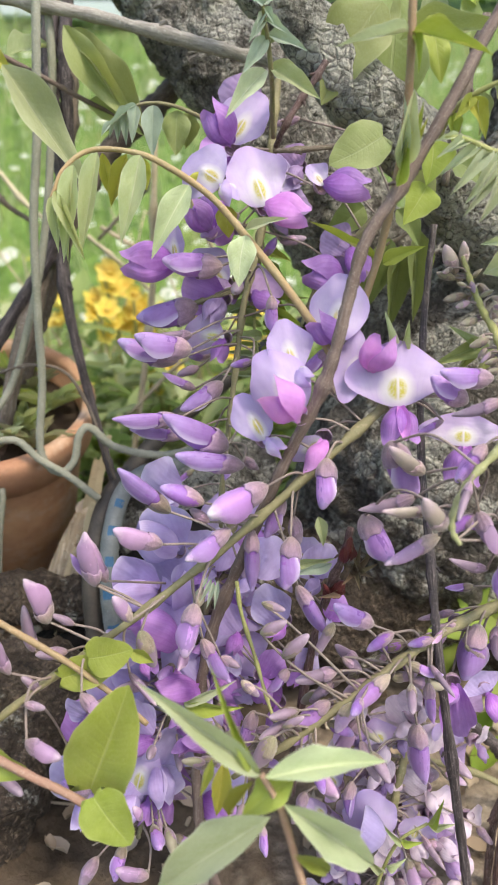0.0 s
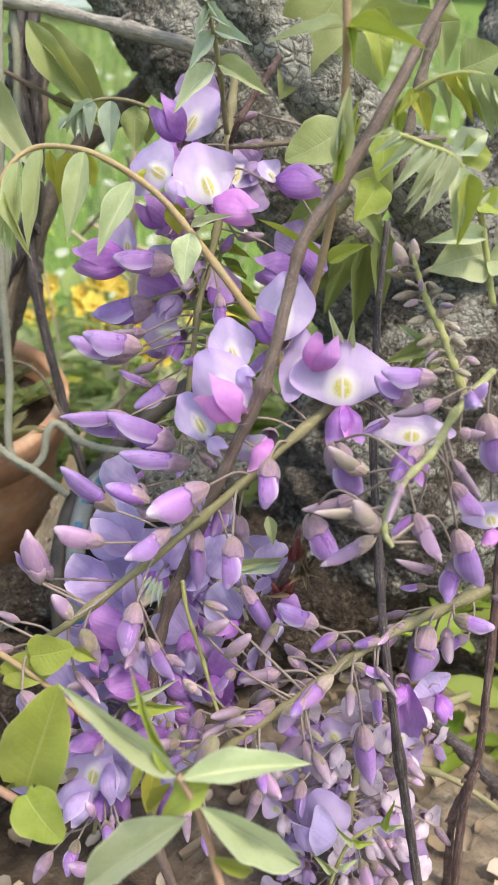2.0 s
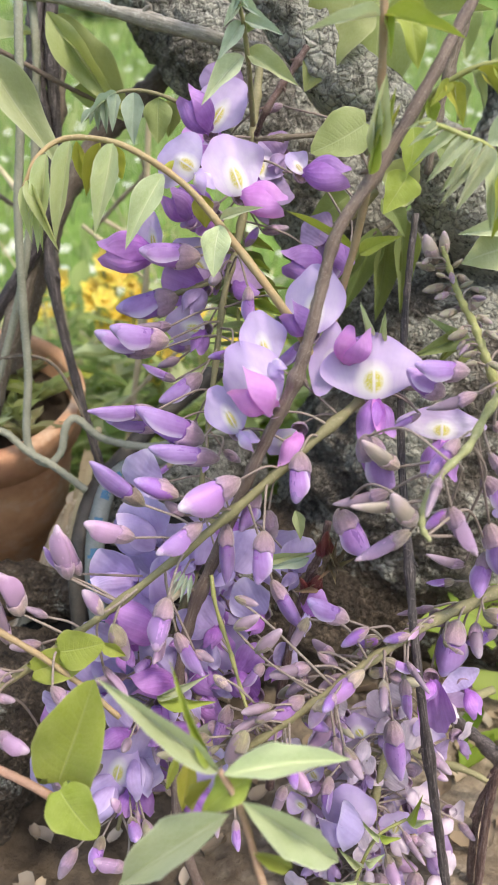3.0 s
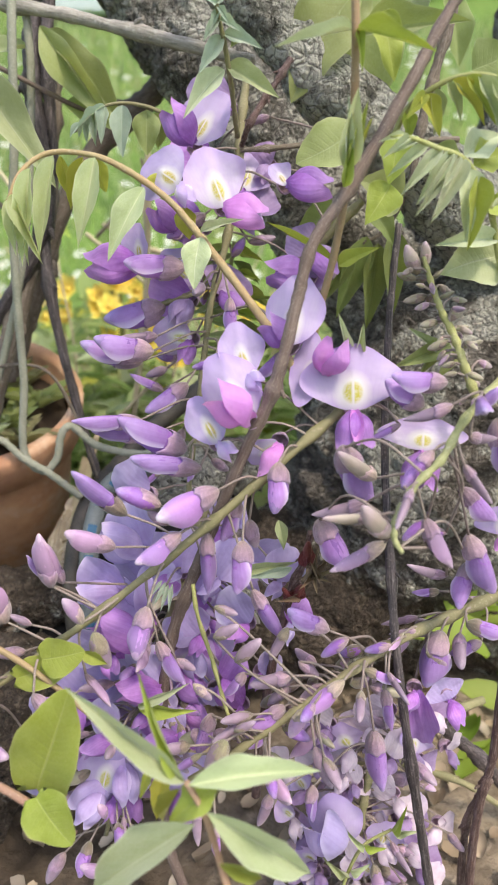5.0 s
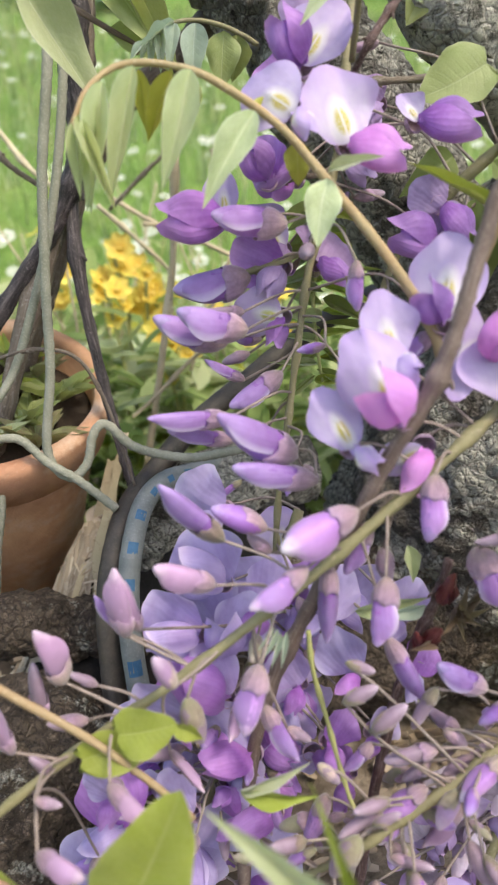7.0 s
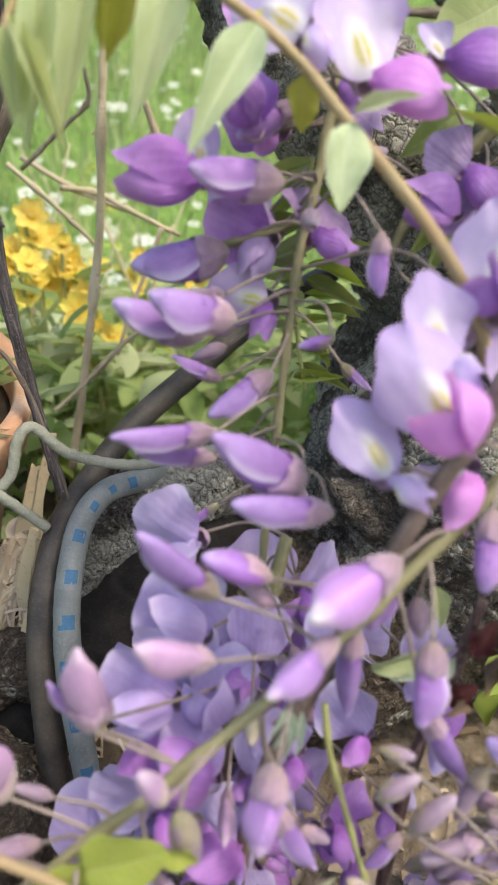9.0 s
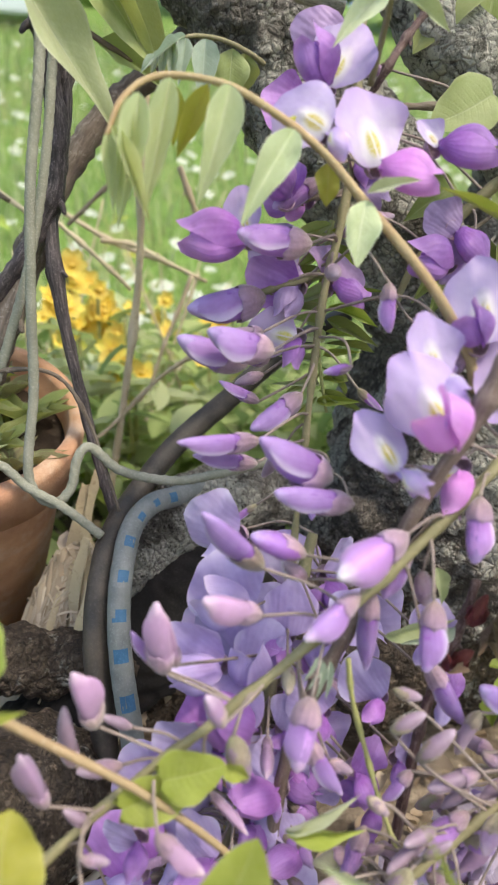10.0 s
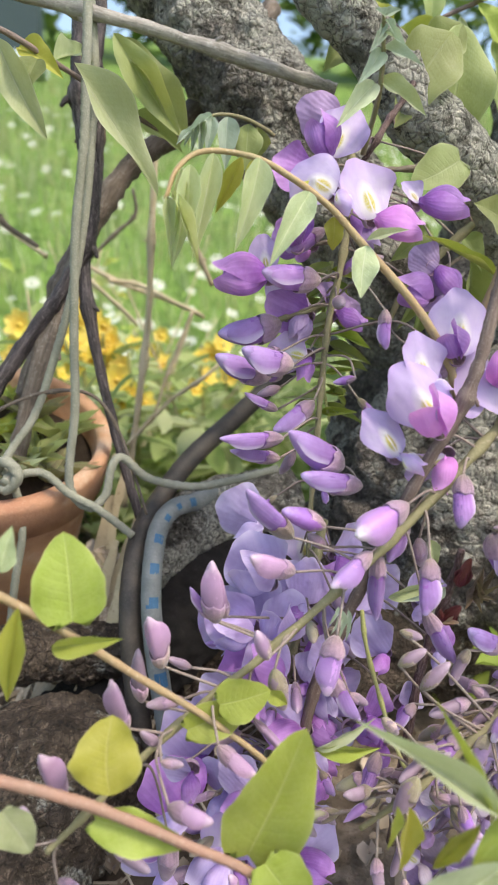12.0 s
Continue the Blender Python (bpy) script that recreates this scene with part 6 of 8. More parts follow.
dense = raceme([(-0.0062, 0.0500, 0.1401), (-0.0122, 0.0420, 0.1219), (-0.0180, 0.0340, 0.1062), (-0.0237, 0.0260, 0.0909), (-0.0295, 0.0200, 0.0743), (-0.0354, 0.0140, 0.0578), (-0.0400, 0.0120, 0.0396), (-0.0437, 0.0100, 0.0233)], 0.0016, 0.0008, "green", "dense drooping wisteria cluster with open blue-lilac flowers")
flower(dense, (-0.0285, 0.0330, 0.1262), (-0.0377, 0.0360, 0.1404), 0.0210, (-0.0421, 0.0270, 0.1371), "blue", "blue", "mauve", kind=1)
flower(dense, (-0.0352, 0.0260, 0.1145), (-0.0489, 0.0290, 0.1235), 0.0168, (-0.0488, 0.0200, 0.1171), "blue", "blue", "mauve", kind=3)
flower(dense, (-0.0269, 0.0260, 0.1090), (-0.0200, 0.0290, 0.1235), 0.0151, (-0.0293, 0.0200, 0.1254), "blue", "blue", "mauve", kind=0)
flower(dense, (-0.0277, 0.0170, 0.1007), (-0.0354, 0.0200, 0.1124), 0.0151, (-0.0420, 0.0110, 0.1148), "blue", "purple", "mauve", kind=2)
flower(dense, (-0.0384, 0.0130, 0.0992), (-0.0523, 0.0160, 0.1030), 0.0138, (-0.0352, 0.0070, 0.0948), "blue", "purple", "mauve", kind=1)
flower(dense, (-0.0207, 0.0120, 0.0867), (-0.0326, 0.0150, 0.0978), 0.0154, (-0.0353, 0.0060, 0.0895), "blue", "purple", "mauve", kind=0)
flower(dense, (-0.0021, 0.0300, 0.1175), (0.0070, 0.0330, 0.1288), 0.0157, (-0.0081, 0.0240, 0.1138), "blue", "blue", "mauve", kind=2)
flower(dense, (0.0077, 0.0220, 0.1046), (-0.0006, 0.0250, 0.1153), 0.0144, (0.0020, 0.0160, 0.1017), "blue", "purple", "mauve", kind=1)
flower(dense, (0.0183, 0.0220, 0.1212), (0.0219, 0.0250, 0.1320), 0.0131, (0.0143, 0.0160, 0.1183), "blue", "blue", "mauve", kind=3)
flower(dense, (-0.0370, 0.0080, 0.0700), (-0.0456, 0.0110, 0.0786), 0.0125, (-0.0472, 0.0020, 0.0681), "blue", "purple", "mauve", kind=2)
flower(dense, (-0.0403, 0.0160, 0.0453), (-0.0486, 0.0190, 0.0493), 0.0100, (-0.0543, 0.0100, 0.0355), "purple", "blue", "mauve", kind=1)
flower(dense, (-0.0148, 0.0080, 0.0705), (-0.0209, 0.0110, 0.0777), 0.0102, (-0.0265, 0.0020, 0.0709), "blue", "purple", "mauve", kind=0)
flower(dense, (-0.0002, 0.0120, 0.0900), (0.0061, 0.0150, 0.0975), 0.0108, (0.0016, 0.0060, 0.0850), "purple", "purple", "mauve", kind=1)
flower(dense, (-0.0078, 0.0220, 0.1006), (-0.0139, 0.0250, 0.1096), 0.0138, (-0.0106, 0.0160, 0.0959), "blue", "purple", "mauve", kind=3)
flower(dense, (-0.0157, 0.0340, 0.1174), (-0.0133, 0.0370, 0.1310), 0.0146, (-0.0207, 0.0280, 0.1165), "blue", "blue", "mauve", kind=2)
flower(dense, (-0.0182, 0.0200, 0.0975), (-0.0131, 0.0230, 0.1054), 0.0126, (-0.0227, 0.0140, 0.0974), "blue", "purple", "mauve", kind=2)
flower(dense, (-0.0269, 0.0140, 0.0746), (-0.0171, 0.0170, 0.0780), 0.0116, (-0.0301, 0.0080, 0.0728), "blue", "purple", "mauve", kind=3)
flower(dense, (0.0216, 0.0140, 0.1103), (0.0271, 0.0170, 0.1168), 0.0109, (0.0190, 0.0080, 0.1060), "purple", "blue", "mauve", kind=2)
flower(dense, (0.0119, 0.0140, 0.0907), (0.0186, 0.0170, 0.0952), 0.0099, (0.0090, 0.0080, 0.0887), "blue", "purple", "mauve", kind=1)
flower(dense, (0.0055, 0.0120, 0.0787), (-0.0002, 0.0150, 0.0843), 0.0098, (0.0026, 0.0060, 0.0723), "purple", "purple", "mauve", kind=0)
flower(dense, (-0.0564, 0.0040, 0.0828), (-0.0645, 0.0070, 0.0848), 0.0079, (-0.0575, -0.0020, 0.0776), "blue", "purple", "mauve", kind=1)
flower(dense, (-0.0241, 0.0080, 0.0702), (-0.0301, 0.0110, 0.0751), 0.0074, (-0.0290, 0.0020, 0.0676), "purple", "purple", "mauve", kind=0)
flower(dense, (-0.0034, 0.0160, 0.0823), (-0.0089, 0.0190, 0.0758), 0.0078, (0.0015, 0.0100, 0.0839), "blue", "purple", "mauve", kind=3)
bud(dense, (-0.0483, 0.0040, 0.1316), (-0.0532, 0.0020, 0.1467), "pink", "slim", "mauve")
bud(dense, (-0.0412, 0.0040, 0.0379), (-0.0435, 0.0040, 0.0444), "pink", "small", "mauve")
bud(dense, (-0.0390, -0.0040, 0.0214), (-0.0500, -0.0040, 0.0240), "pink", "plump", "mauve")

faded = raceme([(0.0961, 0.0339, 0.0628), (0.0728, 0.0246, 0.0606), (0.0558, 0.0190, 0.0556), (0.0504, 0.0153, 0.0361), (0.0489, 0.0116, 0.0188), (0.0473, 0.0079, 0.0010), (0.0472, 0.0060, -0.0198)], 0.0016, 0.0008, "green", "faded pinkish wisteria cluster low behind the twigs")
flower(faded, (0.0389, 0.0004, 0.0285), (0.0372, 0.0032, 0.0453), 0.0181, (0.0288, -0.0052, 0.0484), "pale", "blue", "mauve", kind=0)
bud(faded, (0.0290, -0.0033, 0.0591), (0.0278, -0.0033, 0.0429), "purple", "slim", "mauve")
flower(faded, (0.0501, 0.0191, 0.0575), (0.0418, 0.0219, 0.0650), 0.0135, (0.0520, 0.0135, 0.0543), "rosy", "mauve", "mauve", kind=0)
flower(faded, (0.0590, 0.0160, 0.0529), (0.0640, 0.0188, 0.0622), 0.0114, (0.0565, 0.0105, 0.0497), "rosy", "mauve", "mauve", kind=1)
flower(faded, (0.0603, 0.0130, 0.0380), (0.0525, 0.0158, 0.0419), 0.0103, (0.0629, 0.0074, 0.0341), "rosy", "rosy", "mauve", kind=2)
flower(faded, (0.0447, 0.0155, 0.0380), (0.0513, 0.0184, 0.0429), 0.0088, (0.0395, 0.0099, 0.0365), "rosy", "mauve", "mauve", kind=3)
flower(faded, (0.0664, 0.0130, 0.0280), (0.0732, 0.0158, 0.0330), 0.0090, (0.0616, 0.0074, 0.0263), "rosy", "mauve", "mauve", kind=0)
flower(faded, (0.0657, 0.0104, 0.0158), (0.0585, 0.0132, 0.0207), 0.0096, (0.0719, 0.0048, 0.0159), "pale", "rosy", "mauve", kind=1)
flower(faded, (0.0547, 0.0155, 0.0230), (0.0595, 0.0184, 0.0265), 0.0079, (0.0505, 0.0099, 0.0206), "pale", "mauve", "mauve", kind=2)
flower(faded, (0.0320, 0.0181, 0.0489), (0.0260, 0.0209, 0.0538), 0.0096, (0.0353, 0.0125, 0.0467), "rosy", "mauve", "mauve", kind=3)
flower(faded, (0.0213, 0.0207, 0.0438), (0.0162, 0.0235, 0.0489), 0.0091, (0.0239, 0.0150, 0.0415), "rosy", "rosy", "mauve", kind=0)
flower(faded, (0.0784, 0.0155, 0.0211), (0.0854, 0.0184, 0.0221), 0.0088, (0.0731, 0.0100, 0.0179), "rosy", "rosy", "mauve", kind=1)
flower(faded, (0.0531, 0.0079, 0.0067), (0.0472, 0.0106, 0.0102), 0.0091, (0.0562, 0.0023, 0.0054), "pale", "rosy", "mauve", kind=2)
flower(faded, (0.0326, 0.0079, 0.0067), (0.0267, 0.0106, 0.0088), 0.0091, (0.0360, 0.0023, 0.0054), "rosy", "mauve", "mauve", kind=3)
flower(faded, (0.0742, 0.0079, 0.0010), (0.0806, 0.0106, 0.0060), 0.0091, (0.0687, 0.0023, -0.0002), "rosy", "rosy", "mauve", kind=0)
flower(faded, (0.0582, 0.0053, -0.0130), (0.0521, 0.0080, -0.0079), 0.0105, (0.0614, -0.0002, -0.0169), "rosy", "mauve", "mauve", kind=1)
flower(faded, (0.0418, 0.0053, -0.0188), (0.0356, 0.0080, -0.0138), 0.0105, (0.0432, -0.0002, -0.0228), "rosy", "rosy", "mauve", kind=2)
flower(faded, (0.0242, 0.0130, 0.0280), (0.0181, 0.0158, 0.0317), 0.0087, (0.0259, 0.0074, 0.0236), "pale", "rosy", "mauve", kind=3)
bud(faded, (0.0433, 0.0155, 0.0538), (0.0399, 0.0155, 0.0437), "grey", "plump", "mauve")
bud(faded, (0.0314, 0.0181, 0.0614), (0.0330, 0.0181, 0.0711), "grey", "plump", "mauve")
bud(faded, (0.0569, 0.0181, 0.0639), (0.0507, 0.0181, 0.0687), "grey", "plump", "mauve")
bud(faded, (0.0819, 0.0130, 0.0199), (0.0870, 0.0130, 0.0116), "grey", "plump", "mauve")
bud(faded, (0.0500, 0.0027, 0.0075), (0.0530, 0.0027, -0.0065), "grey", "plump", "mauve")
bud(faded, (0.0641, 0.0027, 0.0075), (0.0633, 0.0027, -0.0065), "grey", "plump", "mauve")
bud(faded, (0.0239, 0.0079, 0.0230), (0.0212, 0.0079, 0.0122), "grey", "plump", "mauve")
bud(faded, (0.0154, 0.0079, 0.0439), (0.0127, 0.0079, 0.0310), "grey", "plump", "mauve")

young = raceme([(0.0731, 0.0100, 0.1866), (0.0692, 0.0140, 0.1969), (0.0668, 0.0180, 0.2041), (0.0637, 0.0240, 0.2111), (0.0618, 0.0300, 0.2183), (0.0603, 0.0340, 0.2243)], 0.0011, 0.0006, "lime", "young upright wisteria cluster of tiny closed greenish buds")
bud(young, (0.0615, 0.0360, 0.2213), (0.0614, 0.0360, 0.2287), "pale", "small", "tan")
bud(young, (0.0595, 0.0360, 0.2190), (0.0549, 0.0360, 0.2274), "pale", "small", "tan")
bud(young, (0.0586, 0.0340, 0.2179), (0.0526, 0.0340, 0.2192), "olive", "small", "green")
bud(young, (0.0630, 0.0320, 0.2181), (0.0660, 0.0320, 0.2210), "olive", "small", "green")
bud(young, (0.0613, 0.0300, 0.2135), (0.0545, 0.0300, 0.2115), "olive", "small", "green")
bud(young, (0.0645, 0.0280, 0.2129), (0.0687, 0.0280, 0.2150), "olive", "small", "green")
bud(young, (0.0656, 0.0240, 0.2070), (0.0710, 0.0240, 0.2098), "olive", "small", "green")
bud(young, (0.0635, 0.0240, 0.2070), (0.0585, 0.0240, 0.2053), "olive", "small", "green")
bud(young, (0.0673, 0.0200, 0.2053), (0.0717, 0.0200, 0.2061), "olive", "small", "green")
bud(young, (0.0651, 0.0180, 0.2022), (0.0598, 0.0180, 0.1996), "olive", "small", "green")
bud(young, (0.0687, 0.0160, 0.2013), (0.0732, 0.0160, 0.2021), "olive", "small", "green")
bud(young, (0.0670, 0.0140, 0.1969), (0.0633, 0.0140, 0.1956), "olive", "small", "green")
bud(young, (0.0698, 0.0120, 0.1942), (0.0746, 0.0120, 0.1926), "olive", "small", "green")

behind = raceme([(0.0468, 0.0700, 0.2398), (0.0345, 0.0720, 0.2271), (0.0234, 0.0720, 0.2140), (0.0157, 0.0680, 0.1970)], 0.0012, 0.0006, "green", "shaded wisteria cluster with a few mauve flowers behind the leaves")
flower(behind, (0.0294, 0.0600, 0.2242), (0.0221, 0.0630, 0.2303), 0.0123, (0.0363, 0.0540, 0.2158), "mauve", "purple", "mauve", kind=1)
flower(behind, (0.0155, 0.0850, 0.2509), (0.0096, 0.0880, 0.2583), 0.0113, (0.0114, 0.0790, 0.2453), "mauve", "mauve", "mauve", kind=2)
bud(behind, (0.0379, 0.0660, 0.2201), (0.0308, 0.0660, 0.2089), "purple", "plump", "mauve")
bud(behind, (0.0154, 0.0900, 0.2674), (0.0067, 0.0900, 0.2647), "grey", "plump", "mauve")
bud(behind, (0.0117, 0.0850, 0.2454), (0.0078, 0.0850, 0.2379), "grey", "plump", "mauve")
bud(behind, (0.0202, 0.0300, 0.1968), (0.0267, 0.0300, 0.2036), "purple", "plump", "mauve")

# crowded flowers and buds between the ones above
fill(dense, 30, 0.022, ("blue", "blue", "pale", "blue", "purple"), ("blue", "purple", "purple", "blue"), 0.0165, 11, (0.05, 0.95), 0.35)
fill(faded, 40, 0.026, ("rosy", "pale", "rosy", "mauve"), ("rosy", "rosy", "mauve"), 0.0100, 12, (0.2, 1.0), 0.2)
fill(hanging, 9, 0.014, ("mauve", "purple", "pale"), ("purple", "mauve"), 0.014, 13, (0.1, 0.6), 0.6)
fill_buds(low, 30, 0.010, ("grey", "purple", "grey", "pink"), ("small", "slim", "plump"), ("mauve", "green"), 0.010, 15)
fill_buds(low, 26, 0.017, ("grey", "olive", "grey", "purple"), ("small", "small", "plump"), ("green", "mauve"), 0.0085, 16, (0.35, 1.0))
fill_buds(dense, 26, 0.021, ("grey", "purple", "olive"), ("small", "plump", "small"), ("green", "mauve"), 0.0085, 17, (0.15, 0.9))
fill_buds(dense, 36, 0.018, ("grey", "purple", "pink"), ("small", "plump", "slim"), ("mauve", "green", "mauve"), 0.010, 16, (0.3, 1.0))
fill_buds(hanging, 12, 0.013, ("grey", "purple"), ("small", "slim"), ("mauve", "green"), 0.009, 17, (0.35, 1.0))
fill_buds(faded, 30, 0.014, ("grey", "pink"), ("plump", "slim", "small"), ("mauve", "green"), 0.011, 18, (0.3, 1.0))
fill_buds(young, 26, 0.0038, ("olive", "pale", "olive", "grey"), ("small",), ("tan", "green", "mauve"), 0.0044, 19, (0.0, 0.95))
fill_buds(tip, 8, 0.009, ("purple", "grey"), ("plump", "slim"), ("mauve",), 0.011, 20, (0.0, 0.5))

# ---------------------------------------------------------------- leafy shoots

arc = shoot("leafy_shoot", [(0.0229, 0.0237, 0.1888), (0.0182, 0.0227, 0.1989), (0.0079, 0.0237, 0.2134), (-0.0065, 0.0342, 0.2307), (-0.0158, 0.0384, 0.2406), (-0.0273, 0.0416, 0.2483), (-0.0378, 0.0426, 0.2528), (-0.0513, 0.0447, 0.2536), (-0.0590, 0.0405, 0.2483), (-0.0626, 0.0363, 0.2399)], 0.0014, 0.0006, "tan", "arching orange-tan wisteria shoot with hanging grey-green leaflets", "leafy shoot")
leaf(arc, (-0.0223, 0.0363, 0.2440), (-0.0339, 0.0300, 0.2240), 0.0081, "fresh", "lance")
leaf(arc, (-0.0059, 0.0321, 0.2302), (-0.0079, 0.0258, 0.2166), 0.0087, "fresh", "ovate")
leaf(arc, (-0.0060, 0.0321, 0.2316), (0.0062, 0.0300, 0.2358), 0.0029, "silver", "lance")
leaf(arc, (-0.0365, 0.0384, 0.2521), (-0.0433, 0.0321, 0.2279), 0.0078, "glow", "lance")
leaf(arc, (-0.0408, 0.0426, 0.2525), (-0.0475, 0.0468, 0.2370), 0.0054, "yellow", "lance")
leaf(arc, (-0.0373, 0.0447, 0.2523), (-0.0359, 0.0489, 0.2418), 0.0058, "yellow", "ovate")
leaf(arc, (-0.0491, 0.0405, 0.2528), (-0.0551, 0.0342, 0.2240), 0.0060, "glow", "lance")
leaf(arc, (-0.0558, 0.0384, 0.2492), (-0.0606, 0.0321, 0.2226), 0.0063, "glow", "lance")
leaf(arc, (-0.0580, 0.0405, 0.2487), (-0.0604, 0.0405, 0.2209), 0.0045, "glow", "lance")
leaf(arc, (-0.0614, 0.0363, 0.2421), (-0.0534, 0.0300, 0.2237), 0.0037, "glow", "young")
leaf(arc, (-0.0486, 0.0468, 0.2530), (-0.0475, 0.0510, 0.2391), 0.0046, "yellow", "lance")
leaf(arc, (-0.0622, 0.0363, 0.2406), (-0.0613, 0.0321, 0.2253), 0.0041, "glow", "lance")
leaf(arc, (-0.0228, 0.0447, 0.2461), (-0.0153, 0.0510, 0.2434), 0.0054, "yellow", "ovate")
leaf(arc, (-0.0117, 0.0447, 0.2382), (-0.0103, 0.0468, 0.2281), 0.0069, "yellow", "round")

arch = shoot("leafy_shoot", [(-0.0185, 0.1000, 0.2675), (-0.0233, 0.0980, 0.2696), (-0.0300, 0.0960, 0.2716), (-0.0377, 0.0940, 0.2721), (-0.0449, 0.0920, 0.2701), (-0.0502, 0.0900, 0.2656), (-0.0529, 0.0880, 0.2622)], 0.0008, 0.0004, "green", "small arching bluish shoot with unfolding leaflets", "leafy shoot")
leaf(arch, (-0.0365, 0.0940, 0.2714), (-0.0372, 0.0900, 0.2544), 0.0079, "blue", "lance")
leaf(arch, (-0.0283, 0.0980, 0.2704), (-0.0291, 0.0960, 0.2551), 0.0104, "olive", "ovate")
leaf(arch, (-0.0423, 0.0920, 0.2708), (-0.0443, 0.0880, 0.2592), 0.0046, "blue", "young")
leaf(arch, (-0.0460, 0.0900, 0.2691), (-0.0464, 0.0880, 0.2583), 0.0032, "blue", "young")
leaf(arch, (-0.0480, 0.0900, 0.2681), (-0.0493, 0.0880, 0.2590), 0.0028, "blue", "young")
leaf(arch, (-0.0495, 0.0900, 0.2667), (-0.0519, 0.0880, 0.2608), 0.0023, "blue", "young")
leaf(arch, (-0.0508, 0.0880, 0.2651), (-0.0546, 0.0860, 0.2610), 0.0023, "blue", "young")
leaf(arch, (-0.0442, 0.0900, 0.2698), (-0.0524, 0.0860, 0.2635), 0.0023, "blue", "young")
leaf(arch, (-0.0423, 0.0920, 0.2711), (-0.0508, 0.0880, 0.2654), 0.0023, "blue", "young")
leaf(arch, (-0.0245, 0.1000, 0.2699), (-0.0259, 0.1020, 0.2573), 0.0086, "olive", "lance")

upper = shoot("leafy_shoot", [(-0.1443, 0.1100, 0.2997), (-0.1175, 0.1200, 0.2991), (-0.0937, 0.1300, 0.2901), (-0.0645, 0.1400, 0.2762), (-0.0470, 0.1500, 0.2695)], 0.0013, 0.0008, "vine", "brown wisteria shoot with large olive leaflets overhead", "leafy shoot")
leaf(upper, (-0.0873, 0.0900, 0.2828), (-0.0590, 0.0800, 0.2468), 0.0128, "green", "oblong", (0.35, -0.9, 0.25))
leaf(upper, (-0.1120, 0.1000, 0.2900), (-0.0980, 0.0900, 0.2610), 0.0115, "green", "oblong", (-0.3, -0.9, 0.25))
leaf(upper, (-0.1007, 0.1200, 0.2894), (-0.1058, 0.1100, 0.2754), 0.0097, "dark", "lance")
leaf(upper, (-0.0740, 0.1350, 0.3040), (-0.0490, 0.1300, 0.2700), 0.0130, "olive", "oblong", (-0.3, -0.9, 0.3))
leaf(upper, (-0.0715, 0.1400, 0.3040), (-0.0430, 0.1350, 0.2680), 0.0130, "olive", "oblong", (0.3, -0.9, 0.3))
leaf(upper, (-0.0679, 0.1400, 0.2766), (-0.0439, 0.1450, 0.2665), 0.0103, "olive", "lance")
leaf(upper, (-0.1077, 0.1300, 0.2949), (-0.0929, 0.1200, 0.2862), 0.0100, "yellow", "lance")
leaf(upper, (-0.1277, 0.1150, 0.2988), (-0.1319, 0.1000, 0.2679), 0.0142, "green", "lance")
leaf(upper, (-0.0957, 0.1300, 0.2915), (-0.0798, 0.1500, 0.3023), 0.0095, "green", "lance")
leaf(upper, (-0.1373, 0.1100, 0.2989), (-0.1437, 0.1000, 0.2741), 0.0116, "olive", "lance")

downy = shoot("leafy_shoot", [(0.0046, 0.0700, 0.2596), (0.0029, 0.0560, 0.2731), (0.0011, 0.0500, 0.2837), (-0.0002, 0.0480, 0.2889), (-0.0011, 0.0460, 0.2938)], 0.0009, 0.0005, "green", "pale downy young shoot with paired leaflets", "leafy shoot")
leaf(downy, (0.0008, 0.0540, 0.2772), (-0.0114, 0.0480, 0.2643), 0.0068, "silver", "lance")
leaf(downy, (0.0018, 0.0540, 0.2781), (0.0176, 0.0500, 0.2699), 0.0068, "green", "lance")
leaf(downy, (0.0005, 0.0500, 0.2851), (-0.0066, 0.0460, 0.2757), 0.0051, "blue", "lance")
leaf(downy, (0.0008, 0.0500, 0.2857), (0.0122, 0.0460, 0.2818), 0.0047, "blue", "lance")
leaf(downy, (-0.0002, 0.0480, 0.2889), (-0.0045, 0.0440, 0.2839), 0.0031, "blue", "young")
leaf(downy, (-0.0002, 0.0480, 0.2889), (0.0055, 0.0440, 0.2861), 0.0031, "blue", "young")
leaf(downy, (-0.0005, 0.0480, 0.2909), (-0.0026, 0.0440, 0.2864), 0.0023, "blue", "young")
leaf(downy, (-0.0005, 0.0470, 0.2920), (0.0022, 0.0440, 0.2880), 0.0023, "blue", "young")
leaf(downy, (-0.0008, 0.0460, 0.2925), (-0.0040, 0.0440, 0.2940), 0.0027, "blue", "young")
leaf(downy, (-0.0008, 0.0460, 0.2927), (0.0029, 0.0440, 0.2946), 0.0027, "blue", "young")

upright = shoot("leafy_shoot", [(0.0275, 0.0300, 0.1994), (0.0294, 0.0280, 0.2105), (0.0325, 0.0240, 0.2266), (0.0341, 0.0180, 0.2440), (0.0347, 0.0140, 0.2597), (0.0343, 0.0120, 0.2741), (0.0337, 0.0120, 0.2857), (0.0335, 0.0120, 0.2946)], 0.0012, 0.0010, "tan", "upright orange-green shoot with large olive leaves and a bud", "leafy shoot")
leaf(upright, (0.0436, 0.0950, 0.3055), (0.0230, 0.0850, 0.2737), 0.0235, "olive", "ovate")
leaf(upright, (0.0490, 0.1000, 0.3099), (0.0485, 0.0950, 0.2653), 0.0253, "olive", "broad")
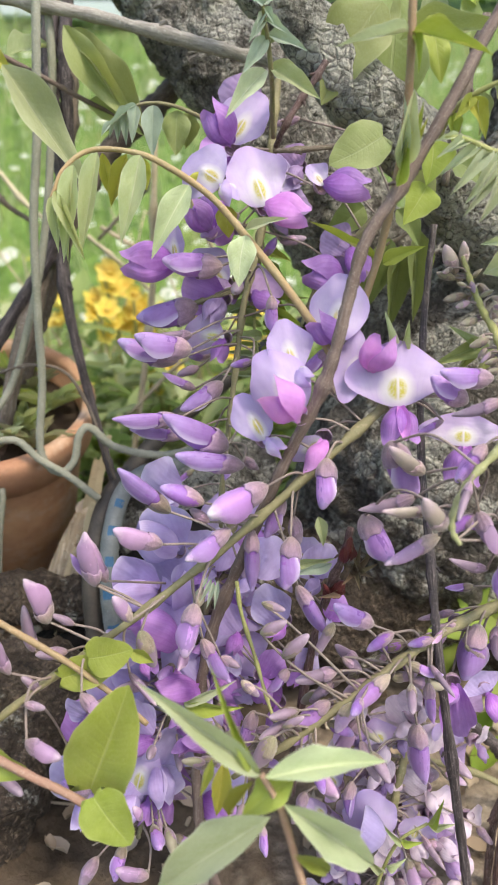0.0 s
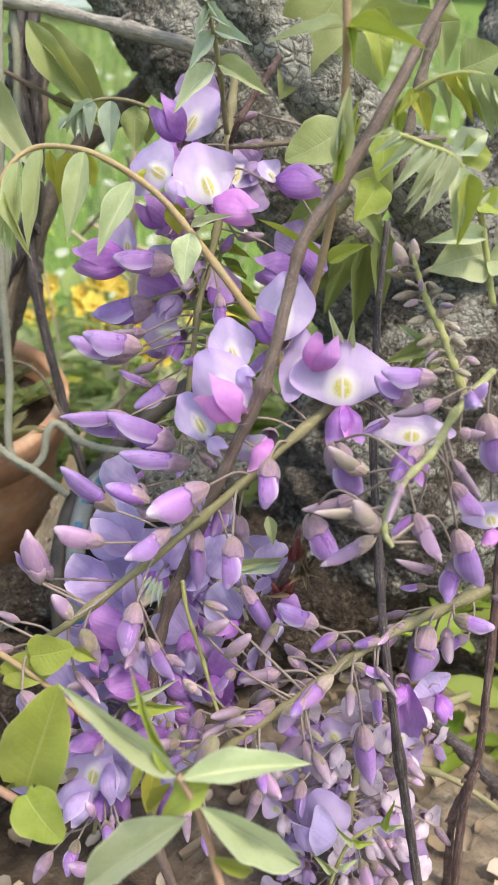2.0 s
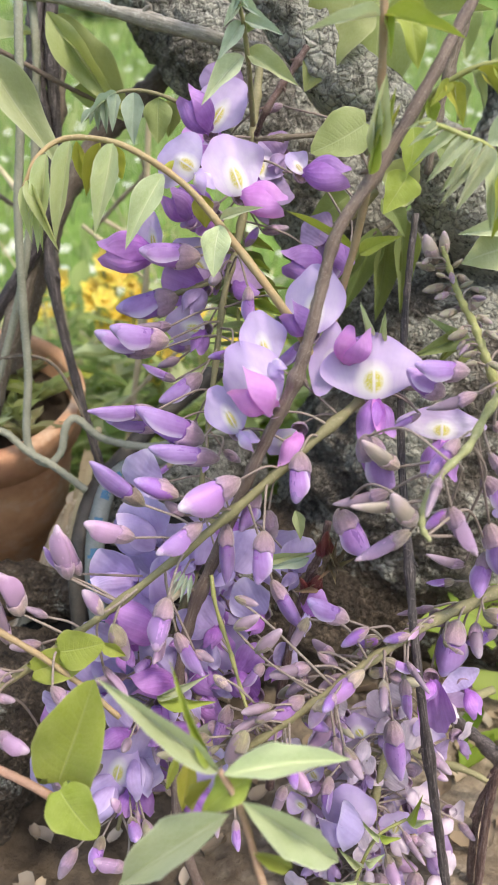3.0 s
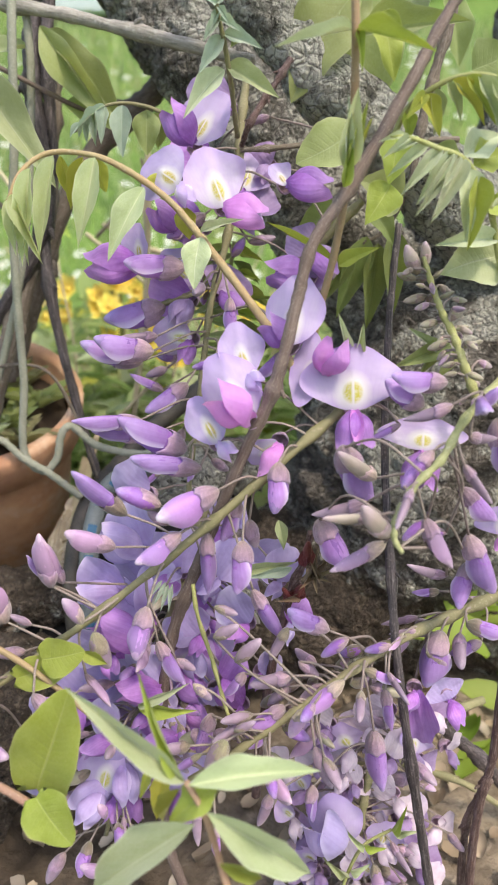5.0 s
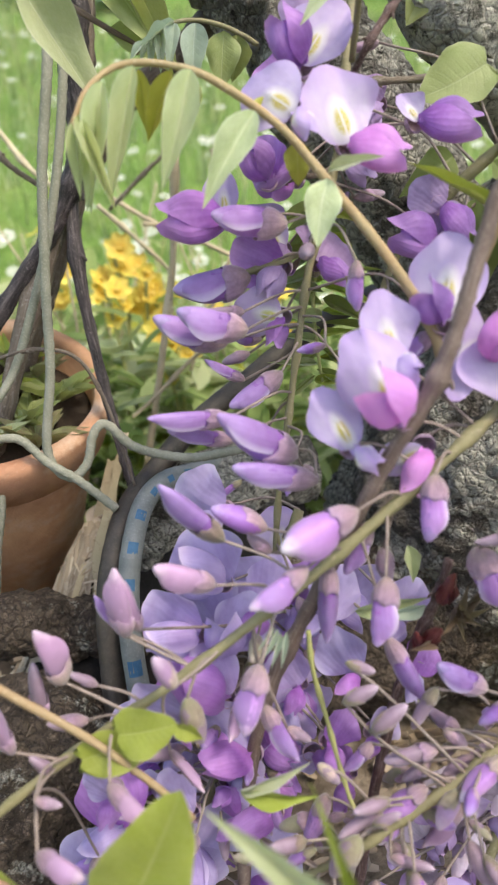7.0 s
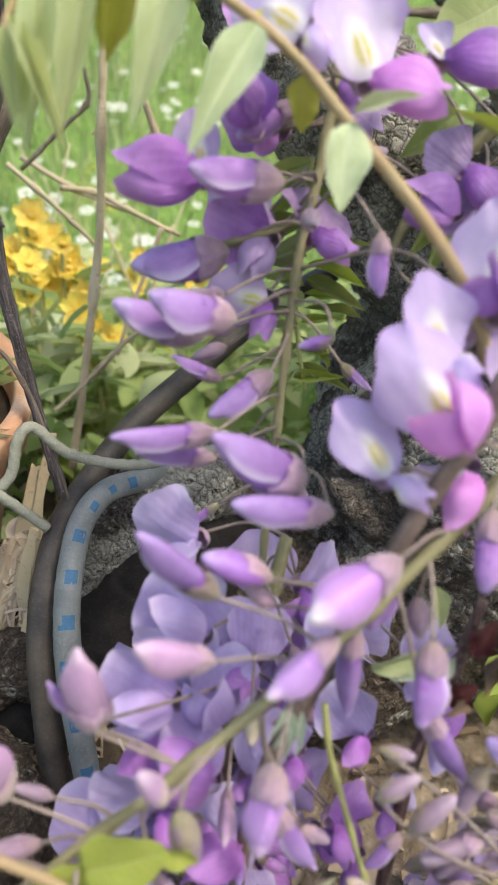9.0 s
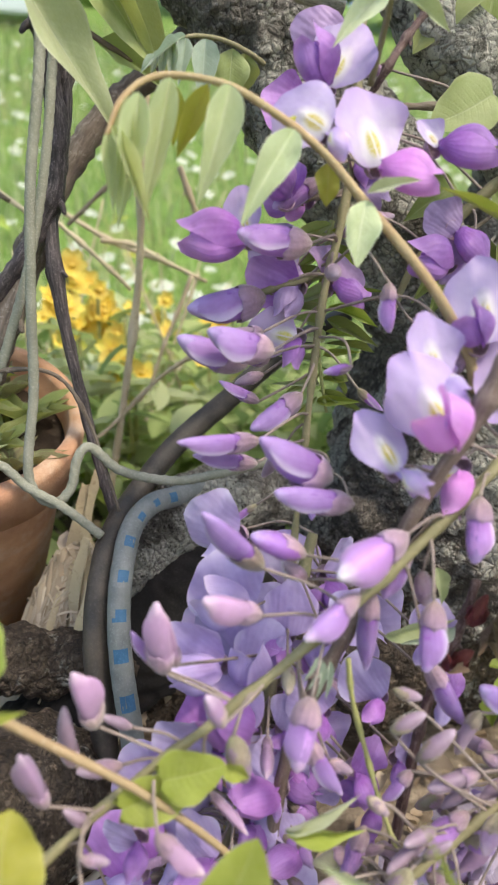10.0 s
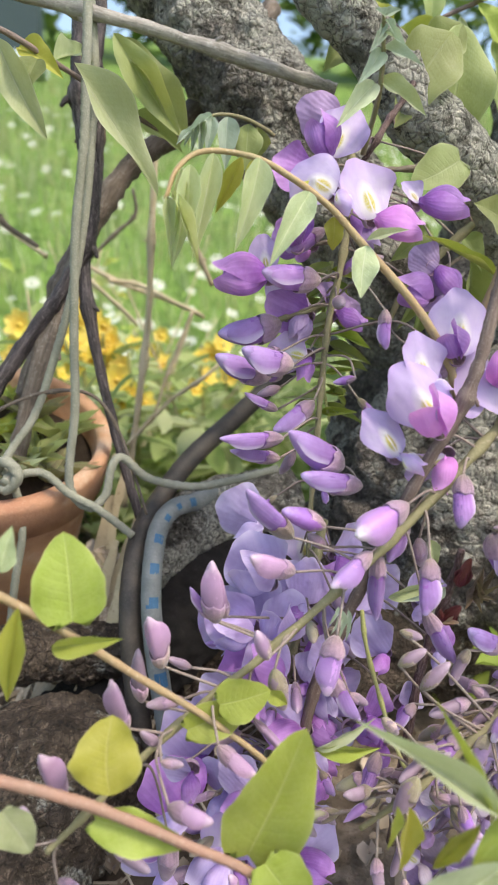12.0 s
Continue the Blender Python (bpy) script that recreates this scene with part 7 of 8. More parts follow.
leaf(upright, (0.0432, 0.0780, 0.2612), (0.0245, 0.0720, 0.2525), 0.0165, "olive", "heart", (0.1, -0.9, 0.4))
leaf(upright, (0.0332, 0.0120, 0.2798), (0.0143, 0.0040, 0.2756), 0.0033, "silver", "lance")
leaf(upright, (0.0338, 0.0120, 0.2798), (0.0524, 0.0040, 0.2747), 0.0046, "lime", "lance")
leaf(upright, (0.0346, 0.0120, 0.2793), (0.0355, 0.0060, 0.2717), 0.0023, "lime", "young")
leaf(upright, (0.0341, 0.0260, 0.2228), (0.0438, 0.0200, 0.2283), 0.0046, "lime", "lance")
leaf(upright, (0.0436, 0.0300, 0.2875), (0.0472, 0.0250, 0.2713), 0.0085, "lime", "round")
leaf(upright, (0.0333, 0.0280, 0.2232), (0.0129, 0.0360, 0.2352), 0.0025, "lime", "lance")
leaf(upright, (0.0400, 0.0500, 0.2851), (0.0698, 0.0400, 0.2885), 0.0098, "olive", "lance")
leaf(upright, (0.0496, 0.1000, 0.3099), (0.0351, 0.1000, 0.2932), 0.0167, "olive", "ovate")
leaf(upright, (0.0163, 0.1200, 0.3097), (0.0018, 0.1100, 0.2933), 0.0153, "olive", "lance")
leaf(upright, (0.0330, 0.0100, 0.2481), (0.0345, 0.0040, 0.2655), 0.0058, "glow", "young")
leaf(upright, (0.0338, 0.0100, 0.2494), (0.0366, 0.0040, 0.2625), 0.0026, "lime", "young")
leaf(upright, (0.0330, 0.0100, 0.2488), (0.0326, 0.0040, 0.2634), 0.0023, "blue", "young")
leaf(upright, (0.0327, 0.0100, 0.2439), (0.0336, 0.0040, 0.2556), 0.0029, "lime", "young")
leaf(upright, (0.0346, 0.0100, 0.2501), (0.0374, 0.0040, 0.2587), 0.0019, "yellow", "young")

rnd_feather = random.Random(77)
feather = shoot("leafy_shoot", [(0.0030, 0.0900, 0.2250), (0.0010, 0.0880, 0.2120), (0.0000, 0.0870, 0.1960), (0.0020, 0.0860, 0.1800), (0.0050, 0.0850, 0.1660)], 0.0009, 0.0005, "lime", "feathery olive young shoot behind the hanging flower stalk", "leafy shoot")
for i in range(30):
    z = 0.224 - 0.0019 * i
    way = 1 if i % 2 else -1
    foot = Vector((0.0012 + 0.002 * math.sin(40 * z), 0.0875, z))
    end = foot + Vector((way * rnd_feather.uniform(0.010, 0.021), rnd_feather.uniform(-0.008, 0.006), rnd_feather.uniform(-0.012, 0.004)))
    leaf(feather, foot, end, rnd_feather.uniform(0.0024, 0.0048), ("olive", "lime", "green", "dark")[i % 4], ("young", "lance")[i % 3 == 0])

beyond = shoot("leafy_shoot", [(0.0950, 0.1500, 0.3420), (0.0760, 0.1520, 0.3330), (0.0560, 0.1550, 0.3240), (0.0330, 0.1600, 0.3180)], 0.0012, 0.0007, "vine", "brown shoot with bright leaves beyond the lichen-covered limb", "leafy shoot")
for i, (a, b, wide, tone) in enumerate((((0.067, 0.150, 0.321), (0.030, 0.150, 0.315), 0.011, "lime"), ((0.060, 0.160, 0.322), (0.052, 0.160, 0.297), 0.008, "yellow"), ((0.050, 0.160, 0.320), (0.040, 0.160, 0.300), 0.008, "olive"),
                                         ((0.080, 0.150, 0.334), (0.096, 0.148, 0.318), 0.012, "lime"), ((0.075, 0.155, 0.330), (0.078, 0.152, 0.300), 0.012, "green"), ((0.088, 0.150, 0.336), (0.070, 0.150, 0.345), 0.011, "lime"),
                                         ((0.045, 0.158, 0.322), (0.030, 0.158, 0.336), 0.010, "yellow"), ((0.062, 0.156, 0.326), (0.060, 0.156, 0.346), 0.011, "olive"), ((0.066, 0.165, 0.318), (0.070, 0.165, 0.290), 0.009, "dark"),
                                         ((0.090, 0.152, 0.322), (0.098, 0.150, 0.292), 0.013, "olive"))):
    leaf(beyond, a, b, wide, tone, "oblong" if i % 2 else "ovate", (0.2 * math.sin(5 * i), -1, 0.3))

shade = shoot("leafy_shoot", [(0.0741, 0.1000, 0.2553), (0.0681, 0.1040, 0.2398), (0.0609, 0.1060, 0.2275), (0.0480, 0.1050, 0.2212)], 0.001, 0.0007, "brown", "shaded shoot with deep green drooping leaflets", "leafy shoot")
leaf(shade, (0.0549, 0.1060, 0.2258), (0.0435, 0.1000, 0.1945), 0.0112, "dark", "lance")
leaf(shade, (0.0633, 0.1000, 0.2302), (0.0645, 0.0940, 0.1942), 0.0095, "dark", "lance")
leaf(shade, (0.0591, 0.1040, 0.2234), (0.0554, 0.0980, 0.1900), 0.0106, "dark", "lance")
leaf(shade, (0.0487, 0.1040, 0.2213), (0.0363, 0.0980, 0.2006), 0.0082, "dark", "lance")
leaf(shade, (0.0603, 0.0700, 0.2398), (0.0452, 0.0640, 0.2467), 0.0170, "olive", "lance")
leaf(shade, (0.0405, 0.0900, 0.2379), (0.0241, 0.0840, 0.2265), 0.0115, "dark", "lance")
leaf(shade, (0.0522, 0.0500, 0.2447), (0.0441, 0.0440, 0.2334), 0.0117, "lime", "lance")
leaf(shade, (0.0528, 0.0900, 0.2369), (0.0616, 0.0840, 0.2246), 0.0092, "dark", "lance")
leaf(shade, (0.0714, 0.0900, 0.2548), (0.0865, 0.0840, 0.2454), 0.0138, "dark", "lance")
leaf(shade, (0.0695, 0.0300, 0.1988), (0.0533, 0.0240, 0.1940), 0.0061, "olive", "young")
leaf(shade, (0.0660, 0.0300, 0.1968), (0.0569, 0.0240, 0.2046), 0.0036, "green", "young")
leaf(shade, (0.0366, 0.0200, 0.2002), (0.0339, 0.0140, 0.2097), 0.0027, "silver", "young")
leaf(shade, (0.0402, 0.0200, 0.1995), (0.0404, 0.0140, 0.2070), 0.0027, "green", "young")
leaf(shade, (0.0686, 0.0340, 0.1994), (0.0610, 0.0280, 0.1903), 0.0040, "olive", "young")
leaf(shade, (0.0714, 0.0300, 0.1968), (0.0650, 0.0240, 0.1896), 0.0036, "olive", "young")

fern = shoot("leafy_shoot", [(0.0815, 0.0200, 0.2113), (0.0770, 0.0200, 0.2288), (0.0724, 0.0160, 0.2395), (0.0686, 0.0140, 0.2453), (0.0631, 0.0120, 0.2508), (0.0556, 0.0100, 0.2533), (0.0483, 0.0080, 0.2555), (0.0428, 0.0060, 0.2558)], 0.001, 0.0005, "lime", "silvery young wisteria shoot with unfolding feathery leaflets", "leafy shoot")
leaf(fern, (0.0539, 0.0120, 0.2541), (0.0442, 0.0080, 0.2479), 0.0031, "silver", "young")
leaf(fern, (0.0572, 0.0120, 0.2532), (0.0478, 0.0080, 0.2433), 0.0038, "silver", "young")
leaf(fern, (0.0600, 0.0120, 0.2524), (0.0519, 0.0080, 0.2409), 0.0042, "silver", "young")
leaf(fern, (0.0619, 0.0120, 0.2513), (0.0516, 0.0060, 0.2384), 0.0038, "silver", "young")
leaf(fern, (0.0631, 0.0120, 0.2508), (0.0556, 0.0060, 0.2365), 0.0050, "silver", "young")
leaf(fern, (0.0652, 0.0120, 0.2483), (0.0648, 0.0060, 0.2311), 0.0076, "silver", "lance")
leaf(fern, (0.0667, 0.0100, 0.2466), (0.0653, 0.0040, 0.2296), 0.0057, "lime", "young")
leaf(fern, (0.0643, 0.0160, 0.2515), (0.0751, 0.0200, 0.2576), 0.0086, "silver", "lance")
leaf(fern, (0.0670, 0.0160, 0.2493), (0.0773, 0.0200, 0.2527), 0.0097, "lime", "lance")
leaf(fern, (0.0511, 0.0100, 0.2549), (0.0426, 0.0060, 0.2521), 0.0023, "silver", "young")
leaf(fern, (0.0483, 0.0080, 0.2555), (0.0413, 0.0040, 0.2512), 0.0019, "silver", "young")
leaf(fern, (0.0469, 0.0080, 0.2558), (0.0410, 0.0040, 0.2552), 0.0019, "silver", "young")
leaf(fern, (0.0727, 0.0180, 0.2407), (0.0796, 0.0140, 0.2367), 0.0079, "lime", "lance")
leaf(fern, (0.0762, 0.0200, 0.2304), (0.0606, 0.0140, 0.2303), 0.0060, "silver", "young")
leaf(fern, (0.0788, 0.0240, 0.2254), (0.0625, 0.0180, 0.2217), 0.0162, "green", "lance")
leaf(fern, (0.0744, 0.0180, 0.2365), (0.0783, 0.0160, 0.2440), 0.0047, "silver", "young")
leaf(fern, (0.0782, 0.0200, 0.2241), (0.0858, 0.0160, 0.2230), 0.0099, "green", "lance")

plume = shoot("leafy_shoot", [(0.0483, 0.0300, 0.2569), (0.0509, 0.0280, 0.2637), (0.0551, 0.0240, 0.2675), (0.0620, 0.0200, 0.2706), (0.0698, 0.0160, 0.2702), (0.0764, 0.0120, 0.2645), (0.0813, 0.0100, 0.2551)], 0.0009, 0.0004, "lime", "bright green arching shoot with drooping paired leaflets", "leafy shoot")
leaf(plume, (0.0606, 0.0200, 0.2700), (0.0698, 0.0160, 0.2597), 0.0042, "yellow", "lance")
leaf(plume, (0.0540, 0.0240, 0.2668), (0.0591, 0.0200, 0.2570), 0.0053, "yellow", "lance")
leaf(plume, (0.0637, 0.0180, 0.2706), (0.0719, 0.0140, 0.2593), 0.0045, "lime", "lance")
leaf(plume, (0.0660, 0.0160, 0.2704), (0.0744, 0.0120, 0.2551), 0.0047, "green", "lance")
leaf(plume, (0.0690, 0.0160, 0.2702), (0.0757, 0.0100, 0.2553), 0.0047, "green", "lance")
leaf(plume, (0.0715, 0.0140, 0.2684), (0.0793, 0.0100, 0.2537), 0.0047, "silver", "lance")
leaf(plume, (0.0573, 0.0240, 0.2685), (0.0586, 0.0240, 0.2570), 0.0042, "green", "lance")
leaf(plume, (0.0509, 0.0280, 0.2637), (0.0523, 0.0280, 0.2557), 0.0043, "lime", "lance")
leaf(plume, (0.0591, 0.0200, 0.2694), (0.0646, 0.0200, 0.2603), 0.0035, "green", "lance")
leaf(plume, (0.0551, 0.0240, 0.2674), (0.0493, 0.0200, 0.2608), 0.0035, "lime", "lance")
leaf(plume, (0.0740, 0.0500, 0.2763), (0.0870, 0.0500, 0.2826), 0.0139, "dark", "lance")
leaf(plume, (0.0525, 0.0500, 0.2583), (0.0510, 0.0450, 0.2454), 0.0119, "lime", "lance")

sprig = shoot("leafy_shoot", [(0.0120, -0.0800, 0.0801), (0.0059, -0.0740, 0.0919), (0.0023, -0.0700, 0.1034), (-0.0013, -0.0670, 0.1159), (-0.0056, -0.0650, 0.1242)], 0.001, 0.0007, "rose", "fresh pale green sprig on reddish stem in front", "leafy shoot")
leaf(sprig, (-0.0058, -0.0650, 0.1239), (-0.0323, -0.0580, 0.1430), 0.0055, "fresh", "lance", (-0.25, -0.6, 0.75))
leaf(sprig, (-0.0050, -0.0660, 0.1240), (0.0259, -0.0580, 0.1216), 0.0068, "fresh", "lance", (-0.25, -0.6, 0.75))
leaf(sprig, (-0.0037, -0.0680, 0.1154), (-0.0323, -0.0620, 0.0866), 0.0107, "fresh", "lance", (-0.25, -0.6, 0.75))
leaf(sprig, (-0.0011, -0.0680, 0.1188), (0.0249, -0.0600, 0.0881), 0.0088, "fresh", "lance", (-0.25, -0.6, 0.75))
leaf(sprig, (-0.0059, -0.0630, 0.1219), (-0.0166, -0.0580, 0.1453), 0.0022, "lime", "lance", (-0.25, -0.6, 0.75))
leaf(sprig, (-0.0072, -0.0620, 0.1192), (-0.0140, -0.0560, 0.1021), 0.0040, "yellow", "lance", (-0.25, -0.6, 0.75))
leaf(sprig, (0.0013, -0.0660, 0.1234), (-0.0110, -0.0660, 0.1129), 0.0072, "lime", "ovate", (-0.25, -0.6, 0.75))
leaf(sprig, (0.0013, -0.0700, 0.1066), (0.0127, -0.0660, 0.0950), 0.0037, "lime", "lance", (-0.25, -0.6, 0.75))
leaf(sprig, (0.0055, -0.0740, 0.0936), (0.0226, -0.0700, 0.0863), 0.0063, "green", "lance", (-0.25, -0.6, 0.75))
leaf(sprig, (0.0049, -0.0740, 0.0953), (-0.0101, -0.0700, 0.0755), 0.0072, "green", "lance", (-0.25, -0.6, 0.75))

sprout = shoot("leafy_shoot", [(-0.0089, 0.0040, 0.1308), (-0.0076, 0.0020, 0.1213), (-0.0036, 0.0000, 0.1077), (-0.0002, -0.0040, 0.0963), (0.0029, -0.0080, 0.0881), (0.0058, -0.0100, 0.0842)], 0.0006, 0.0005, "lime", "thin green sprout with small bright leaves", "leafy shoot", knots=(0.12, 0.3, 0.46, 0.62, 0.8))
leaf(sprout, (-0.0249, -0.0120, 0.0992), (-0.0076, -0.0160, 0.0998), 0.0043, "lime", "lance")
leaf(sprout, (-0.0249, -0.0120, 0.0996), (-0.0100, -0.0160, 0.1088), 0.0029, "silver", "lance")
leaf(sprout, (-0.0134, -0.0440, 0.1081), (-0.0155, -0.0480, 0.0935), 0.0051, "yellow", "lance")
leaf(sprout, (-0.0164, -0.0440, 0.1088), (-0.0194, -0.0480, 0.1004), 0.0025, "lime", "lance")
leaf(sprout, (-0.0158, 0.0000, 0.1332), (-0.0181, -0.0040, 0.1262), 0.0015, "blue", "lance")
leaf(sprout, (-0.0146, 0.0000, 0.1335), (-0.0157, -0.0040, 0.1258), 0.0015, "blue", "lance")
leaf(sprout, (-0.0166, -0.0000, 0.1341), (-0.0200, -0.0040, 0.1285), 0.0015, "blue", "lance")
leaf(sprout, (-0.0176, 0.0000, 0.1347), (-0.0212, -0.0040, 0.1309), 0.0012, "blue", "lance")
leaf(sprout, (0.0175, 0.0200, 0.1445), (0.0192, 0.0160, 0.1357), 0.0041, "green", "lance")
leaf(sprout, (0.0052, 0.0180, 0.1266), (0.0226, 0.0140, 0.1319), 0.0047, "green", "lance")
leaf(sprout, (0.0218, 0.0140, 0.1309), (0.0068, 0.0100, 0.1292), 0.0033, "blue", "lance")

creeper = shoot("leafy_shoot", [(0.0389, -0.0050, 0.0066), (0.0421, -0.0040, 0.0214), (0.0470, -0.0040, 0.0342), (0.0558, -0.0040, 0.0412)], 0.0007, 0.0005, "lime", "small green sprouts pushing up from the litter", "leafy shoot")
leaf(creeper, (0.0421, -0.0040, 0.0214), (0.0336, -0.0070, 0.0302), 0.0024, "green", "young")
leaf(creeper, (0.0428, -0.0040, 0.0227), (0.0487, -0.0070, 0.0277), 0.0024, "fresh", "young")
leaf(creeper, (0.0470, -0.0040, 0.0342), (0.0538, -0.0070, 0.0353), 0.0027, "lime", "young")
leaf(creeper, (0.0470, -0.0040, 0.0342), (0.0403, -0.0070, 0.0427), 0.0021, "green", "young")
leaf(creeper, (0.0558, -0.0040, 0.0412), (0.0642, -0.0070, 0.0427), 0.0024, "fresh", "young")
leaf(creeper, (0.0404, -0.0050, 0.0147), (0.0303, -0.0080, 0.0159), 0.0030, "fresh", "young")
leaf(creeper, (0.0404, -0.0050, 0.0147), (0.0514, -0.0080, 0.0146), 0.0030, "green", "young")
leaf(creeper, (0.0558, -0.0040, 0.0412), (0.0597, -0.0070, 0.0523), 0.0018, "lime", "young")

lower = shoot("leafy_shoot", [(-0.1195, -0.0300, 0.1218), (-0.1003, -0.0340, 0.1173), (-0.0884, -0.0360, 0.1136), (-0.0764, -0.0380, 0.1085), (-0.0629, -0.0400, 0.1013), (-0.0517, -0.0420, 0.0958), (-0.0367, -0.0460, 0.0872)], 0.0014, 0.0011, "rose", "orange-tan shoot with broad yellow-green leaves over the log", "leafy shoot")
leaf(lower, (-0.0485, -0.0370, 0.0933), (-0.0375, -0.0400, 0.1262), 0.0188, "lime", "heart", (-0.1, -0.9, 0.35))
leaf(lower, (-0.0463, -0.0440, 0.0978), (-0.0370, -0.0500, 0.0875), 0.0134, "lime", "heart", (-0.1, -0.9, 0.35))
leaf(lower, (-0.0794, -0.0340, 0.1112), (-0.0786, -0.0280, 0.1266), 0.0157, "yellow", "broad")
leaf(lower, (-0.0826, -0.0360, 0.1073), (-0.0629, -0.0400, 0.0998), 0.0097, "lime", "heart")
leaf(lower, (-0.1019, -0.0340, 0.1104), (-0.0963, -0.0360, 0.0996), 0.0089, "green", "heart")
leaf(lower, (-0.1081, -0.0300, 0.1179), (-0.1146, -0.0260, 0.1369), 0.0127, "lime", "heart")

second = shoot("leafy_shoot", [(-0.1142, -0.0200, 0.1607), (-0.1015, -0.0160, 0.1505), (-0.0872, -0.0140, 0.1390), (-0.0716, -0.0120, 0.1252), (-0.0575, -0.0120, 0.1144), (-0.0444, -0.0140, 0.1040), (-0.0354, -0.0160, 0.0957)], 0.0012, 0.0008, "tan", "olive-tan shoot with broad leaves crossing the dark hollow", "leafy shoot")
leaf(second, (-0.0873, -0.0160, 0.1440), (-0.0890, -0.0120, 0.1641), 0.0168, "lime", "heart")
leaf(second, (-0.0919, -0.0180, 0.1387), (-0.0763, -0.0220, 0.1420), 0.0050, "lime", "lance")
leaf(second, (-0.0984, -0.0200, 0.1505), (-0.1024, -0.0200, 0.1246), 0.0062, "yellow", "lance")
leaf(second, (-0.1024, -0.0160, 0.1570), (-0.0997, -0.0140, 0.1670), 0.0063, "green", "lance")
leaf(second, (-0.0598, -0.0120, 0.1092), (-0.0403, -0.0100, 0.1150), 0.0100, "lime", "heart")
leaf(second, (-0.0400, -0.0120, 0.1184), (-0.0330, -0.0120, 0.1131), 0.0043, "lime", "lance")
leaf(second, (-0.0517, -0.0120, 0.1158), (-0.0390, -0.0140, 0.1196), 0.0117, "lime", "heart")
leaf(second, (-0.1098, -0.0200, 0.1579), (-0.1136, -0.0200, 0.1400), 0.0136, "lime", "heart")

# ---------------------------------------------------------------- woody vines and twigs
woody("woody_vine", [(0.0661, 0.0300, 0.2961), (0.0581, 0.0250, 0.2839), (0.0468, 0.0180, 0.2639), (0.0342, 0.0120, 0.2439), (0.0250, 0.0080, 0.2304), (0.0211, 0.0060, 0.2165), (0.0177, 0.0040, 0.2021), (0.0136, 0.0040, 0.1883), (0.0077, 0.0060, 0.1747), (-0.0002, 0.0080, 0.1548), (-0.0088, 0.0100, 0.1312), (-0.0160, 0.0120, 0.1096), (-0.0203, 0.0120, 0.0878), (-0.0223, 0.0100, 0.0591), (-0.0208, 0.0040, 0.0275), (-0.0123, 0.0000, -0.0000)], 0.0016, 0.0019, "vine", "smooth brown woody wisteria vine climbing through the flowers", "vine", (0.2, 0.45, 0.7))
woody("dark_twig", [(0.0560, 0.0520, 0.2330), (0.0540, 0.0470, 0.2095), (0.0525, 0.0380, 0.1800), (0.0517, 0.0250, 0.1560), (0.0518, 0.0080, 0.1330), (0.0528, -0.0024, 0.1115), (0.0568, -0.0081, 0.0850), (0.0635, -0.0119, 0.0483), (0.0683, -0.0138, 0.0235), (0.0733, -0.0177, -0.0029)], 0.0011, 0.0016, "black", "thin black weathered twig hanging beside the trunk", "twig", (0.2, 0.45, 0.7))
woody("dead_twig", [(0.0663, 0.0300, 0.0715), (0.0809, 0.0340, 0.0511), (0.0969, 0.0400, 0.0329), (0.1127, 0.0450, 0.0116), (0.1296, 0.0500, -0.0095), (0.1508, 0.0550, -0.0354)], 0.0022, 0.0026, "black", "thick black dead twig slanting to the ground", "twig", (0.2, 0.45, 0.7))
woody("red_twig", [(0.0936, 0.0200, 0.1499), (0.0923, 0.0160, 0.1296), (0.0926, 0.0120, 0.0910), (0.0924, 0.0100, 0.0570), (0.0906, 0.0100, 0.0445), (0.0899, 0.0100, 0.0207), (0.0909, 0.0100, -0.0104)], 0.0013, 0.0016, "red", "reddish brown twig with a swollen joint", "twig", (0.66,))
woody("red_twig", [(0.0937, 0.0120, 0.0462), (0.0889, 0.0140, 0.0299), (0.0881, 0.0140, 0.0135), (0.0894, 0.0140, -0.0155)], 0.0012, 0.0015, "red", "reddish brown twig forking low beside the black one", "twig", (0.5,))
budded = woody("budded_twig", [(0.0279, 0.0180, 0.1416), (0.0256, 0.0170, 0.1312), (0.0224, 0.0160, 0.1233), (0.0191, 0.0160, 0.1090), (0.0161, 0.0140, 0.0952), (0.0121, 0.0100, 0.0687), (0.0105, 0.0080, 0.0437)], 0.0012, 0.0016, "red", "red-brown bare twig with dark red leaf buds", "twig", (0.15, 0.3))
leaf_bud(budded, (0.0261, 0.0140, 0.1319), (0.0264, 0.0100, 0.1423), 0.0039)
leaf_bud(budded, (0.0227, 0.0140, 0.1195), (0.0252, 0.0100, 0.1268), 0.0042)
leaf_bud(budded, (0.0217, 0.0140, 0.1187), (0.0186, 0.0100, 0.1260), 0.0026)
leaf(budded, (0.0284, 0.0120, 0.1308), (0.0311, 0.0040, 0.1376), 0.0026, "dry", "young")
leaf(budded, (0.0288, 0.0120, 0.1300), (0.0311, 0.0040, 0.1319), 0.0023, "dry", "young")
leaf(budded, (0.0277, 0.0120, 0.1304), (0.0284, 0.0040, 0.1395), 0.0023, "dry", "young")
leaf(budded, (0.0281, 0.0120, 0.1292), (0.0285, 0.0040, 0.1296), 0.0023, "dry", "young")
leaf(budded, (0.0228, 0.0120, 0.1220), (0.0182, 0.0040, 0.1246), 0.0023, "dry", "young")
leaf(budded, (0.0295, 0.0120, 0.1300), (0.0323, 0.0040, 0.1346), 0.0020, "dry", "young")
